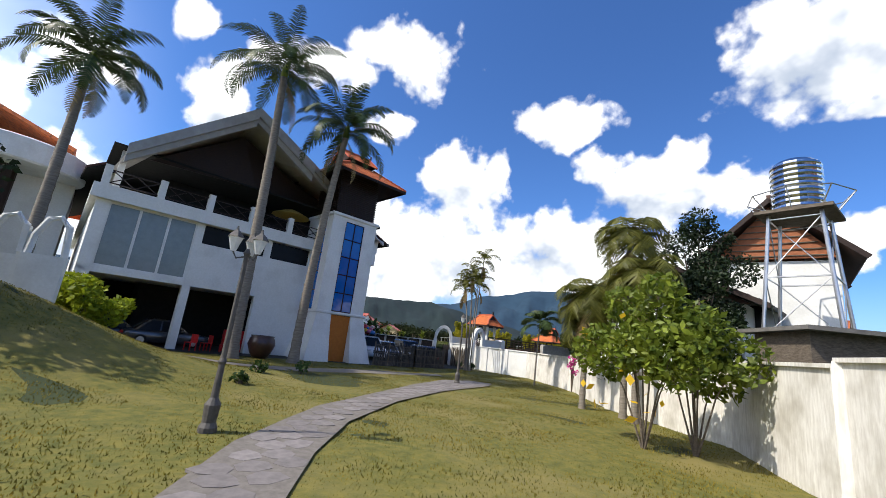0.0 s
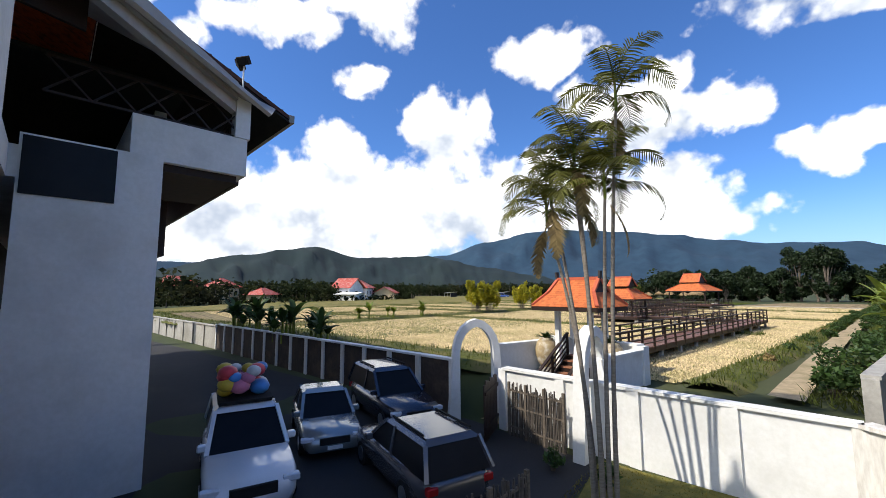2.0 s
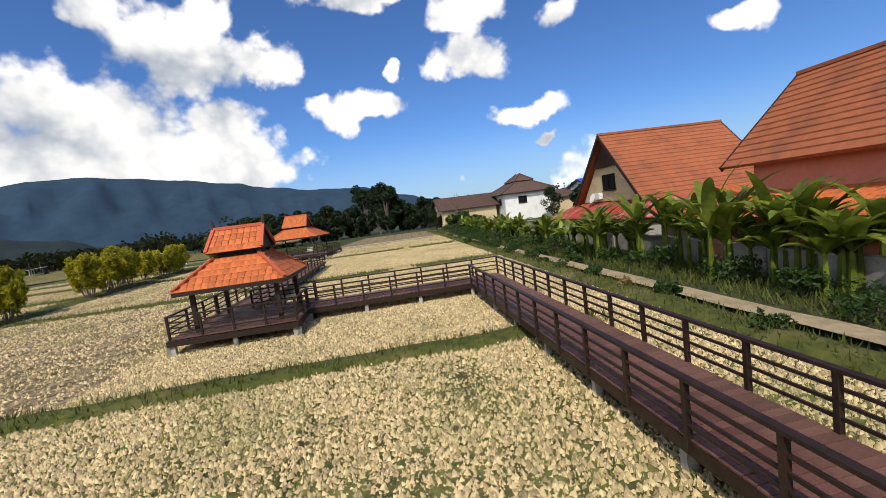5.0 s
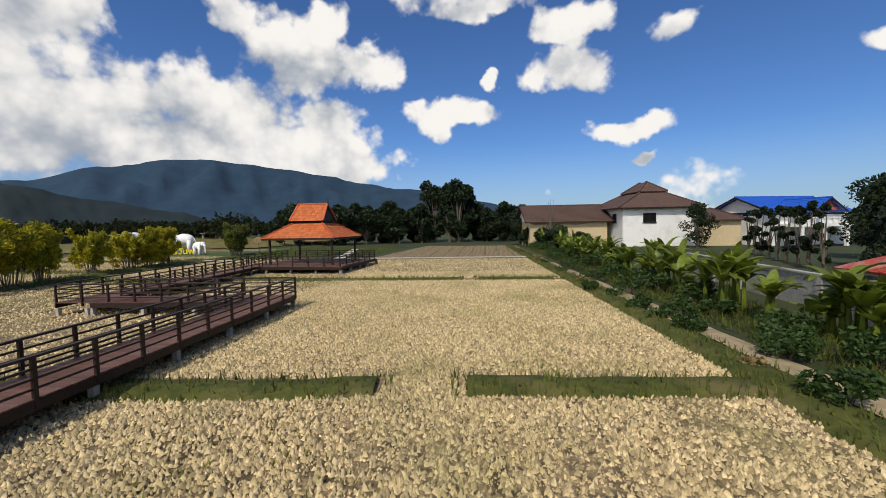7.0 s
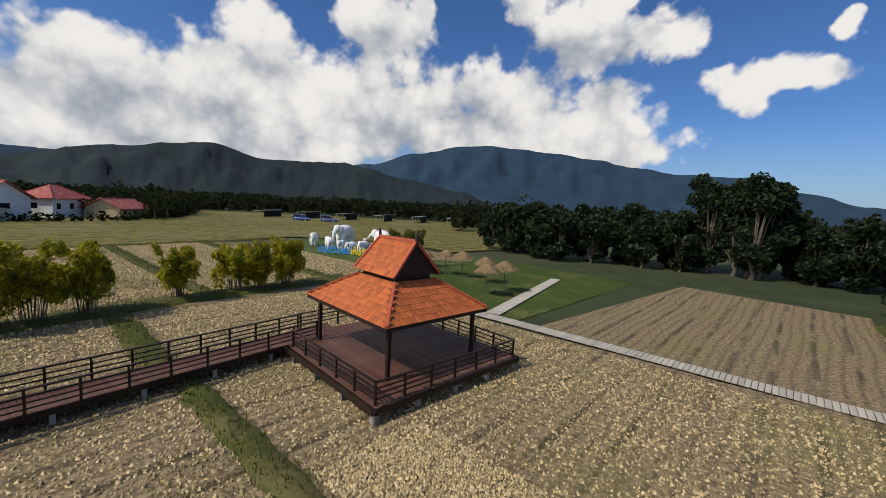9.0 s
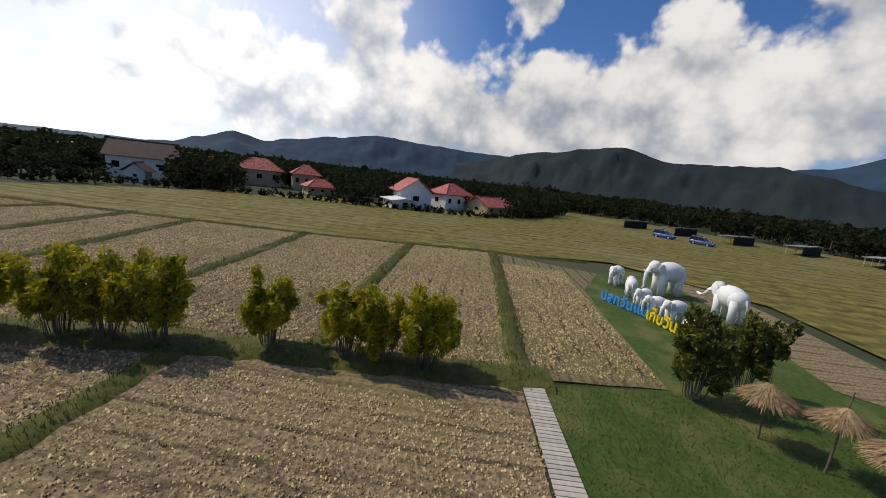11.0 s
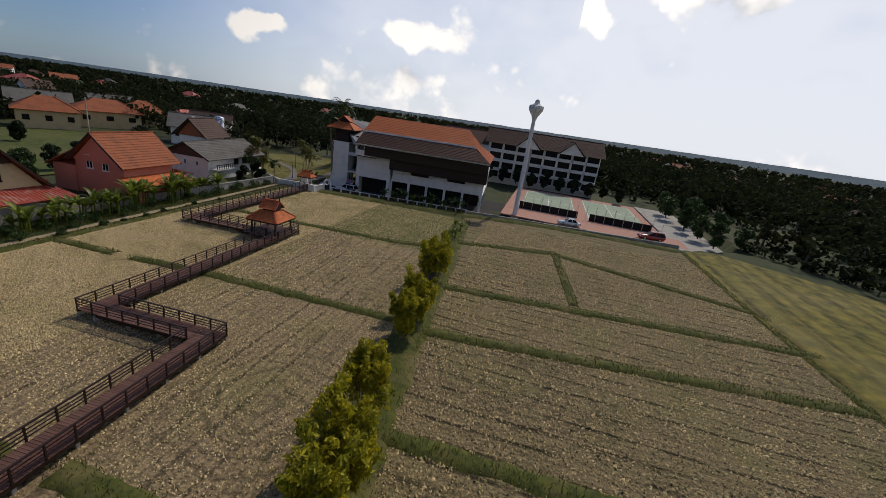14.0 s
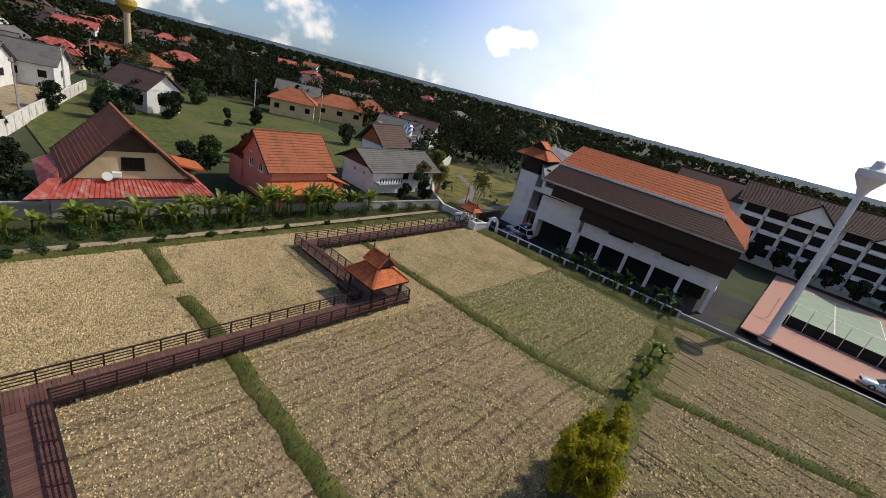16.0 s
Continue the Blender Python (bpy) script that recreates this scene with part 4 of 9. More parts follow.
# ---- mountains, far woods ----
def ridge_range(name, rows, dist, mat, label, base=-40.0, rough=0.35, depth=700.0, seed=1):
    """A mountain range: heights along a line of headings, with spurs towards the viewer. rows: (heading, elevation) in degrees."""
    eye = Vector((-10, 5, 6))
    rows = sorted(rows)
    n = 160
    cols = 14
    vs, fs = [], []
    a0, a1 = rows[0][0], rows[-1][0]
    for i in range(n + 1):
        a = lerp(a0, a1, i / n)
        for (ra, re), (rb, rb_e) in zip(rows, rows[1:]):
            if ra <= a <= rb:
                u = (a - ra) / (rb - ra)
                e = lerp(re, rb_e, u * u * (3 - 2 * u))
                break
        top = dist * math.tan(radians(e)) + rough * dist * 0.006 * noise.noise((a * 0.9, seed, 0)) + rough * dist * 0.0025 * noise.noise((a * 3.1, seed, 5))
        for j in range(cols + 1):
            v = j / cols
            spur = 0.35 * noise.noise((a * 0.35, v * 3.0, seed + 3.0)) + 0.15 * noise.noise((a * 1.3, v * 7.0, seed))
            dd = dist - depth * (1 - v)
            z = base + (top - base) * (v ** 1.15) * (1 + spur * (1 - v) * v * 3.0)
            vs.append((eye.x - math.sin(radians(a)) * dd, eye.y + math.cos(radians(a)) * dd, z))
    m = cols + 1
    for i in range(n):
        for j in range(cols):
            fs.append((i * m + j, i * m + j + 1, (i + 1) * m + j + 1, (i + 1) * m + j))
    ob = new(name, mesh_from(name, vs, fs, mat, True))
    tagged(ob, label, "mountain", kind="structure")
    return ob


ridge_range("mountain", [(92, 2.5), (79, 5.1), (75, 5.9), (71, 6.4), (65, 5.0), (60, 5.1), (55, 5.3), (52, 4.7), (47, 3.6), (39, 2.3), (35, 1.0), (31, 0.1)], 1300, M_mountain, "dark green forested hill", seed=2, depth=650)
ridge_range("mountain", [(66, 3.5), (57, 4.6), (52, 5.2), (46, 7.0), (39, 8.3), (36, 8.5), (32, 8.2), (27, 7.7), (22, 7.0), (17, 6.0), (11.7, 5.2), (6, 4.9), (0, 3.2), (-4.4, 2.0), (-10, 1.2), (-18, 0.6), (-30, 0.1)], 2900, M_mountain_far, "broad haze-tinted blue mountain behind the valley", seed=5, depth=1300)
ridge_range("mountain", [(133, 0.1), (128, 0.6), (125, 1.6), (121.4, 2.7), (117.9, 2.0), (114.7, 2.7), (109.5, 3.6), (103.5, 4.5), (96, 4.1), (90, 3.8), (84, 3.8), (76, 2.0)], 2400, M_mountain_far, "low haze-tinted blue mountain range", seed=9, depth=700)
# low rise on the horizon; its blue-grey colour carries the distance haze
M_hill_town = material("haze_tinted_wooded_plain", (0.060, 0.100, 0.130), (0.038, 0.070, 0.095), 0.02, 1.0, 0.0, detail=10, dirt=(0.12, 0.13, 0.13), dirt_scale=0.012, dirt_amt=0.5)
ridge_range("mountain", [(118, 0.0), (126, 0.3), (135, 0.4), (148, 0.35), (165, 0.2), (180, 0.12), (200, 0.1), (230, 0.08), (262, 0.08), (285, 0.05), (310, 0.0)], 2600, M_hill_town, "low haze-tinted wooded rise behind the town", seed=13, depth=900, rough=0.18)


def woods(name, spots, seed, mat, label, leaf=0.9, per=70):
    """Far trees in one mesh: crowns of many small leaf clusters on trunks. spots: x, y, height."""
    rng = np.random.default_rng(seed)
    pts = []
    bm_v, bm_f = [], []
    for x, y, h in spots:
        r = h * rng.uniform(0.45, 0.68)
        cl = [(x + rng.uniform(-0.55, 0.55) * r, y + rng.uniform(-0.55, 0.55) * r, ZF(x, y) + h * rng.uniform(0.18, 0.82), r * rng.uniform(0.35, 0.6)) for _ in range(7)]
        pts.append(crown_points(rng, per, cl, 0.8))
        k = len(bm_v)
        w = 0.03 * h
        z0 = ZF(x, y) - 0.5
        bm_v += [(x - w, y - w, z0), (x + w, y - w, z0), (x + w, y + w, z0), (x - w, y + w, z0), (x, y, z0 + h * 0.7)]
        bm_f += [(k, k + 1, k + 4), (k + 1, k + 2, k + 4), (k + 2, k + 3, k + 4), (k + 3, k, k + 4)]
    ob = new(name, leaf_mesh(name, np.concatenate(pts), leaf, mat, rng, 0.3, 1.3))
    tagged(ob, label, "woods", kind="stuff")
    tk = new("far_trunks", mesh_from("far_trunks", bm_v, bm_f, M_bark))
    tk.parent = ob
    return ob


def ZF(x, y):
    return ground_z(x, y) if abs(x) > 100 or abs(y) > 90 else -0.1


def ring_spots(rng, a0, a1, d0, d1, n, h0, h1, keep=None):
    out = []
    while len(out) < n:
        a = rng.uniform(a0, a1)
        d = math.sqrt(rng.uniform(d0 * d0, d1 * d1))
        x, y = -10 - math.sin(radians(a)) * d, 5 + math.cos(radians(a)) * d
        if keep is None or keep(x, y):
            out.append((x, y, rng.uniform(h0, h1)))
    return out


M_leaf_far = material("far_dark_foliage", (0.028, 0.036, 0.012), (0.008, 0.015, 0.006), 0.11, 0.9, 0, vary=0.2, dirt=(0.040, 0.034, 0.016), dirt_scale=0.045, dirt_amt=0.6, backlit=0.35, spec=0.1)
wr = np.random.default_rng(4)
CLEAR = [(-65, -60), (-66, -12), (-72, 45), (-76, 62), (-60, 90), (-120, 160), (-192, 104), (-202, 66), (-138, 20), (-110, -20), (-80, -100), (0, -130), (70, -70), (95, 20), (40, 60), (48, 74), (34, 84), (8, 86), (5, 80), (-45, 70)]
GREEN = [(30, 30), (95, 20), (95, -10), (66, -55), (40, -45), (22, -40), (10, 0), (10, 60)]


SEEN_HOUSES = [(-118, -45), (-108, -38), (-143, -28), (-146, -14), (-133, -4), (-128, 24), (-122, 22), (-138, 34), (-138, 46)]


def before_house(x, y):
    """True on the strip between a house of the far side and the meadow."""
    for hx_, hy_ in SEEN_HOUSES:
        dx, dy = -25 - hx_, 38 - hy_
        d = math.hypot(dx, dy)
        u = ((x - hx_) * dx + (y - hy_) * dy) / d
        if -4 < u < 45 and abs((x - hx_) * dy - (y - hy_) * dx) / d < 5.5:
            return True
    return False


def open_land(x, y):
    return not inside(CLEAR, x, y) and not before_house(x, y)


woods("far_woods", ring_spots(wr, 32, 115, 105, 300, 1700, 5, 9, open_land), 11, M_leaf_far, "dark green woods and gardens beyond the meadow", 1.1, 60)
woods("far_woods", ring_spots(wr, 30, 240, 300, 1050, 2600, 7, 12, open_land), 12, M_leaf_far, "far dark woodland reaching the hills", 3.0, 26)
woods("far_woods", ring_spots(wr, 115, 185, 120, 330, 1500, 5, 9, open_land), 13, M_leaf_far, "dark garden trees among the houses", 1.1, 55)
woods("far_woods", ring_spots(wr, 185, 290, 105, 340, 1700, 4, 8, open_land), 14, M_leaf_far, "dark garden trees of the town", 1.1, 50)
woods("far_woods", ring_spots(wr, 230, 325, 340, 1400, 2600, 6, 11, open_land), 15, M_leaf_far, "far trees of the town plain", 3.2, 24)
woods("far_woods", ring_spots(wr, -35, 36, 130, 420, 700, 6, 11, open_land), 16, M_leaf_far, "dark woods north of the fields", 1.2, 60)


def near_wood(x, y):
    """Wooded ground right behind the hall, the courts and the neighbouring houses."""
    if -64 < x < -2 and -110 < y < -84:
        return False
    return (y < -76 and x > -30) or (x > 40 and y < -54) or (x < -84 and y < -52) or (-84 < x < -30 and y < -112) or (x > 92 and y < -14) or (x > 62 and y > 30)


woods("garden_woods", ring_spots(wr, 110, 330, 70, 190, 760, 4.5, 8, near_wood), 17, M_leaf_far, "dense dark garden trees behind the buildings", 0.8, 90)


def along(pts, step, rng, side=1.5):
    """Spots strung along a plan line."""
    out = []
    for (xa, ya), (xb, yb) in zip(pts, pts[1:]):
        n = int(math.hypot(xb - xa, yb - ya) / step)
        for k in range(n):
            u = (k + rng.uniform(0, 1)) / n
            out.append((lerp(xa, xb, u) + rng.uniform(-side, side), lerp(ya, yb, u) + rng.uniform(-side, side)))
    return out


edge = [(-80, -48), (-100, -31), (-111, -8), (-115, 12), (-122, 44), (-142, 62), (-170, 70)]
woods("boundary_hedge", [(x, y, wr.uniform(1.5, 2.4)) for x, y in along(edge, 1.3, wr, 0.6)], 18, M_leaf_far, "dark clipped hedge along the meadow's far side", 0.45, 46)
behind = [(x - 9, y - 1, wr.uniform(4, 7.5)) for x, y in along(edge, 0.9, wr, 8)]
woods("garden_woods", [p for p in behind if not before_house(p[0], p[1])], 19, M_leaf_far, "dark garden trees between the houses beyond the meadow", 0.75, 80)


# ---- boardwalk and pavilions ----
DECK, RAIL = 0.60, 0.80


def rail_run(parent, a, b, z=DECK, first=True, last=True, za=None, zb=None):
    """Railing from a to b: posts, a cap rail and three lower bars."""
    a, b = Vector((*a, z if za is None else za)), Vector((*b, z if zb is None else zb))
    ln = (b - a).length
    n = max(1, round(ln / 1.25))
    for k in range(0 if first else 1, n + (1 if last else 0)):
        p = a.lerp(b, k / n)
        bm = bmesh.new()
        beam(bm, p - Vector((0, 0, 0.18)), p + Vector((0, 0, RAIL - 0.03)), 0.075)
        part("post", bm, M_rail, parent)
    for h, w, hh in ((RAIL, 0.11, 0.05), (0.57, 0.035, 0.045), (0.38, 0.035, 0.045), (0.19, 0.035, 0.045)):
        bm = bmesh.new()
        up = Vector((0, 0, h))
        d = (b - a).normalized() * 0.04
        beam(bm, a + up - d, b + up + d, w, hh)
        part("cap_rail" if h == RAIL else "rail_bar", bm, M_rail, parent)


def planks(parent, a, b, width, z=DECK, pitch=0.16):
    """Cross boards from a to b."""
    a, b = Vector(a), Vector(b)
    d = b - a
    n = int(d.length / pitch)
    ang = math.atan2(d.y, d.x)
    me = link_mesh("plank", box_bm(-pitch / 2 + 0.006, -width / 2, -0.035, pitch / 2 - 0.006, width / 2, 0, bevel=0.004), M_deck)
    rnd = random.Random(int(d.length * 100))
    for k in range(n):
        p = a.lerp(b, (k + 0.5) / n)
        o = part("plank", me, None, parent)
        o.matrix_basis = pose(p.x, p.y, z + rnd.uniform(-0.004, 0.004), rnd.uniform(-0.3, 0.3), 0, math.degrees(ang) + rnd.uniform(-0.3, 0.3))


def understructure(parent, a, b, width, z=DECK, step=2.4):
    a, b = Vector((*a, 0)), Vector((*b, 0))
    d = (b - a).normalized()
    s = Vector((-d.y, d.x, 0))
    for side in (-1, 1):
        o = s * side * (width / 2 - 0.02)
        bm = bmesh.new()
        beam(bm, a + o + Vector((0, 0, z - 0.14)), b + o + Vector((0, 0, z - 0.14)), 0.06, 0.2)
        part("edge_beam", bm, M_rail, parent)
        n = max(1, round((b - a).length / step))
        for k in range(n + 1):
            p = a.lerp(b, k / n) + s * side * (width / 2 - 0.15)
            bm = bmesh.new()
            beam(bm, p + Vector((0, 0, -0.35)), p + Vector((0, 0, z - 0.24)), 0.15)
            part("concrete_stilt", bm, M_concrete, parent, "grey concrete stilt")


def boardwalk(a, b, width=1.62):
    t = thing("boardwalk", "dark red-brown timber boardwalk with railings on concrete stilts", "boardwalk", group="boardwalk stretches over the fields")
    planks(t, a, b, width)
    understructure(t, a, b, width)
    return t


W2 = 0.80
G_N, C1, P1C, C2, C3, P2S = (0.38, -25.6), (-1.0, -0.58), (-11.0, -1.75), (-13.2, 19.35), (-21.75, 18.95), (-23.1, 35.0)
s1 = boardwalk(G_N, (C1[0] - 0.05, C1[1] + 0.8))
rail_run(s1, (G_N[0] + W2, G_N[1]), (-0.22, 0.22))
rail_run(s1, (G_N[0] - W2, G_N[1]), (C1[0] - W2, C1[1] - W2))
s2 = boardwalk((C1[0] - W2, C1[1]), (-8.8, -1.0))
rail_run(s2, (-0.22, 0.22), (-8.8, -0.2), first=False)
rail_run(s2, (C1[0] - W2, C1[1] - W2), (-8.8, -1.8), first=False)
s3 = boardwalk((-12.5, 0.1), (C2[0], C2[1] + 0.8))
rail_run(s3, (-12.5 + W2, 0.1), (C2[0] + W2, C2[1] + 0.8))
rail_run(s3, (-12.5 - W2, 0.1), (C2[0] - W2, C2[1] - 0.8))
s4 = boardwalk((C2[0] - W2, C2[1]), (C3[0] + 0.8, C3[1]))
rail_run(s4, (C2[0] + W2, C2[1] + 0.8), (C3[0] + W2, C3[1] + 0.8), first=False)
rail_run(s4, (C2[0] - W2, C2[1] - 0.8), (C3[0] - W2, C3[1] - 0.8), first=False)
s5 = boardwalk((C3[0], C3[1] - 0.8), P2S)
rail_run(s5, (C3[0] - W2, C3[1] - 0.8), (P2S[0] - W2, P2S[1]), first=False)
rail_run(s5, (C3[0] + W2, C3[1] + 0.8), (P2S[0] + W2, P2S[1]), first=False)


def tile_slope(parent, e0, e1, r0, r1, tw=0.22, tl=0.26, mat=None, count=None):
    """Rows of flat tiles on a roof slope from the eave edge e0-e1 up to the edge r0-r1."""
    mat = mat or M_tile
    e0, e1, r0, r1 = map(Vector, (e0, e1, r0, r1))
    up = ((r0 + r1) / 2 - (e0 + e1) / 2)
    n = max(1, round(up.length / tl))
    nrm = (e1 - e0).cross(up).normalized()
    if nrm.z < 0:
        nrm = -nrm
    xdir = (e1 - e0).normalized()
    ydir = nrm.cross(xdir).normalized()
    if ydir.z < 0:
        ydir = -ydir
    rot_m = Matrix((xdir, ydir, nrm)).transposed().to_4x4()
    me = link_mesh("tile", box_bm(-tw / 2 + 0.004, -0.03, 0, tw / 2 - 0.004, up.length / n + 0.03, 0.022, m=pose(0, 0, 0, -2.2, 0, 0)), mat)
    rnd = random.Random(int(up.length * 1000))
    made = 0
    for k in range(n):
        a, b = e0.lerp(r0, k / n), e1.lerp(r1, k / n)
        wid = (b - a).length
        cnt = max(1, round(wid / tw))
        for i in range(cnt):
            u = (i + 0.5) / cnt
            p = a.lerp(b, u)
            if count is None or made < count:
                o = part("tile", me, None, parent)
                o.matrix_basis = Matrix.Translation(p + nrm * 0.012) @ rot_m @ pose(0, 0, 0, rnd.uniform(-0.8, 0.8), rnd.uniform(-0.8, 0.8), rnd.uniform(-1.2, 1.2))
                made += 1


def roof_plate(parent, quad, mat, t=0.06, name="roof_board"):
    bm = bmesh.new()
    slab(bm, quad, t)
    part(name, bm, mat, parent)


def ridge_bar(parent, a, b, w=0.16, mat=None, name="ridge"):
    bm = bmesh.new()
    beam(bm, a, b, w, w * 0.8)
    part(name, bm, mat or M_ridge, parent)


def finial(parent, p, h=0.5, lean=(0, 0)):
    bm = bmesh.new()
    p = Vector(p)
    prev = None
    tube(bm, [p + Vector((0, 0, -0.15)), p + Vector((lean[0] * 0.3, lean[1] * 0.3, h * 0.4)), p + Vector((lean[0], lean[1], h))], [0.10, 0.08, 0.05], 6)
    part("finial", bm, M_finial, parent, "dark weathered roof-end finial")


def pavilion(name, cx, cy, half, eave_z, knee_z, neck, ridge_z, ridge_half, deck_half, label, along="x", rotz=0.0, tiles=True, deck=DECK, posts=True):
    """A timber pavilion: skirt roof, raised gable roof with finials, posts and deck."""
    t = thing(name, label, "pavilion", pose(cx, cy, 0, 0, 0, rotz), group="tiled pavilions on the boardwalk")
    hx, hy = half
    nx_, ny_ = neck
    E = [(-hx, -hy), (hx, -hy), (hx, hy), (-hx, hy)]
    N = [(-nx_, -ny_), (nx_, -ny_), (nx_, ny_), (-nx_, ny_)]
    for i in range(4):
        e0, e1, n0, n1 = E[i], E[(i + 1) % 4], N[i], N[(i + 1) % 4]
        q = [(*e0, eave_z), (*e1, eave_z), (*n1, knee_z), (*n0, knee_z)]
        roof_plate(t, q, M_darkwood)
        if tiles:
            tile_slope(t, q[0], q[1], q[3], q[2], 0.26 if tiles == 2 else 0.24, 0.3)
        ridge_bar(t, (*e0, eave_z + 0.05), (*n0, knee_z + 0.06), 0.13, name="hip_ridge")
        bm = bmesh.new()
        beam(bm, (*e0, eave_z - 0.08), (*e1, eave_z - 0.08), 0.05, 0.16)
        part("eave_board", bm, M_darkwood, t)
    # neck wall and upper gable roof
    gz = knee_z + 0.25
    part("neck_wall", box_bm(-nx_ + 0.12, -ny_ + 0.12, knee_z - 0.1, nx_ - 0.12, ny_ - 0.12, gz + 0.1), M_darkwood, t)
    rx, ry = (ridge_half, 0) if along == "x" else (0, ridge_half)
    ox, oy = nx_ + 0.18, ny_ + 0.18
    if along == "x":
        slopes = [[(-ox, -oy, gz), (ox, -oy, gz), (rx, 0, ridge_z), (-rx, 0, ridge_z)], [(ox, oy, gz), (-ox, oy, gz), (-rx, 0, ridge_z), (rx, 0, ridge_z)]]
        ends = [[(-ox + 0.1, -oy + 0.1, gz), (-rx + 0.02, 0, ridge_z - 0.05), (-ox + 0.1, oy - 0.1, gz)], [(ox - 0.1, -oy + 0.1, gz), (rx - 0.02, 0, ridge_z - 0.05), (ox - 0.1, oy - 0.1, gz)]]
    else:
        slopes = [[(ox, -oy, gz), (ox, oy, gz), (0, ry, ridge_z), (0, -ry, ridge_z)], [(-ox, oy, gz), (-ox, -oy, gz), (0, -ry, ridge_z), (0, ry, ridge_z)]]
        ends = [[(-ox + 0.1, -oy + 0.1, gz), (0, -ry + 0.02, ridge_z - 0.05), (ox - 0.1, -oy + 0.1, gz)], [(-ox + 0.1, oy - 0.1, gz), (0, ry - 0.02, ridge_z - 0.05), (ox - 0.1, oy - 0.1, gz)]]
    for q in slopes:
        roof_plate(t, q, M_darkwood)
        if tiles:
            tile_slope(t, q[0], q[1], q[3], q[2], 0.24, 0.3)
        for a, b in ((q[0], q[3]), (q[1], q[2])):
            ridge_bar(t, Vector(a) + Vector((0, 0, 0.04)), Vector(b) + Vector((0, 0, 0.06)), 0.13, name="verge_ridge")
    for e in ends:
        bm = bmesh.new()
        vv = [Vector(p) for p in e]
        a = [bm.verts.new(p) for p in vv]
        off = (vv[1] - (vv[0] + vv[2]) / 2)
        nn = (vv[1] - vv[0]).cross(vv[2] - vv[0]).normalized() * 0.05
        b = [bm.verts.new(p + nn) for p in vv]
        bm.faces.new(a)
        bm.faces.new(list(reversed(b)))
        for i in range(3):
            bm.faces.new((a[i], b[i], b[(i + 1) % 3], a[(i + 1) % 3]))
        part("gable_panel", bm, M_darkwood, t)
    ridge_bar(t, (-rx, -ry, ridge_z + 0.06), (rx, ry, ridge_z + 0.06), 0.16)
    for sgn in (-1, 1):
        finial(t, (sgn * rx, sgn * ry, ridge_z + 0.02), 0.42, (sgn * 0.05 if rx else 0, sgn * 0.05 if ry else 0))
    if posts:
        for sx in (-1, 1):
            for sy in (-1, 1):
                bm = bmesh.new()
                beam(bm, (sx * (hx - 0.45), sy * (hy - 0.45), deck), (sx * (hx - 0.45), sy * (hy - 0.45), eave_z + 0.25), 0.15)
                part("post", bm, M_darkwood, t)
    if deck_half:
        dx, dy = deck_half
        planks(t, (0, -dy), (0, dy), dx * 2, deck)
        for a, b in (((-dx, -dy), (dx, -dy)), ((-dx, dy), (dx, dy))):
            understructure(t, (-dx, a[1]), (dx, a[1]), 0.3, deck, 2.2)
        understructure(t, (0, -dy), (0, dy), dx * 2, deck, 2.2)
    return t


p1 = pavilion("pavilion", P1C[0], P1C[1], (1.95, 1.95), 2.2, 3.15, (0.85, 0.75), 4.25, 0.95, (2.25, 2.15), "small open timber pavilion with two-tier orange tile roof", "x", 2.5)
rail_run(p1, (-2.2, -2.1), (2.2, -2.1))
rail_run(p1, (-2.2, -2.1), (-2.2, 2.1), first=False)
rail_run(p1, (2.2, -2.1), (2.2, 0.1), first=False)
rail_run(p1, (-0.7, 2.1), (2.2, 2.1))
p2 = pavilion("pavilion", -18.8, 37.0, (3.3, 2.8), 2.85, 4.05, (1.4, 1.1), 5.75, 1.4, (4.4, 3.9), "large open timber pavilion with two-tier orange tile roof", "x", -5.0)
rail_run(p2, (-2.6, -3.8), (4.2, -3.8))
rail_run(p2, (4.2, -3.8), (4.2, 3.8), first=False)
rail_run(p2, (4.2, 3.8), (-4.2, 3.8), first=False)
p2_link = boardwalk((-24.0, 35.6), (-22.4, 35.6), 1.9)
rail_run(p2_link, (-24.0, 34.9), (-24.0, 42.2))


# ---- the hall and its stair tower ----
HALL = pose(3.95, -43.15, 0, 0, 0, 6)
M_verge = material("pale_grey_verge_sheet", (0.40, 0.39, 0.37), (0.33, 0.32, 0.31), 3, 0.7, 0.05, dirt=(0.25, 0.24, 0.22))
M_roof_maroon = material("maroon_brown_roof", (0.085, 0.036, 0.027), (0.06, 0.026, 0.02), 4, 0.75, 0.2, dirt=(0.07, 0.04, 0.03))


def window(parent, x0, x1, z0, z1, y, cols, rows, glass, frame_mat, bar=0.07, axis="y", name="window"):
    """A glazed window in a wall that faces along axis ('x' or 'y'); y is the plane. Frame, bars and panes."""
    def P(a, d, z):
        return (a, y + d, z) if axis == "y" else (y + d, a, z)
    bm = bmesh.new()
    for i in range(cols + 1):
        a = lerp(x0, x1, i / cols)
        beam(bm, P(a, 0, z0), P(a, 0, z1), bar)
    for j in range(rows + 1):
        z = lerp(z0, z1, j / rows)
        beam(bm, P(x0, 0, z), P(x1, 0, z), bar * 0.98)
    w = part(name, bm, frame_mat, parent)
    for i in range(cols):
        for j in range(rows):
            a0, a1 = lerp(x0, x1, i / cols) + bar / 2, lerp(x0, x1, (i + 1) / cols) - bar / 2
            c0, c1 = lerp(z0, z1, j / rows) + bar / 2, lerp(z0, z1, (j + 1) / rows) - bar / 2
            p, q = P(a0, -0.012, c0), P(a1, 0.012, c1)
            part("pane", box_bm(*p, *q), glass, w)
    return w


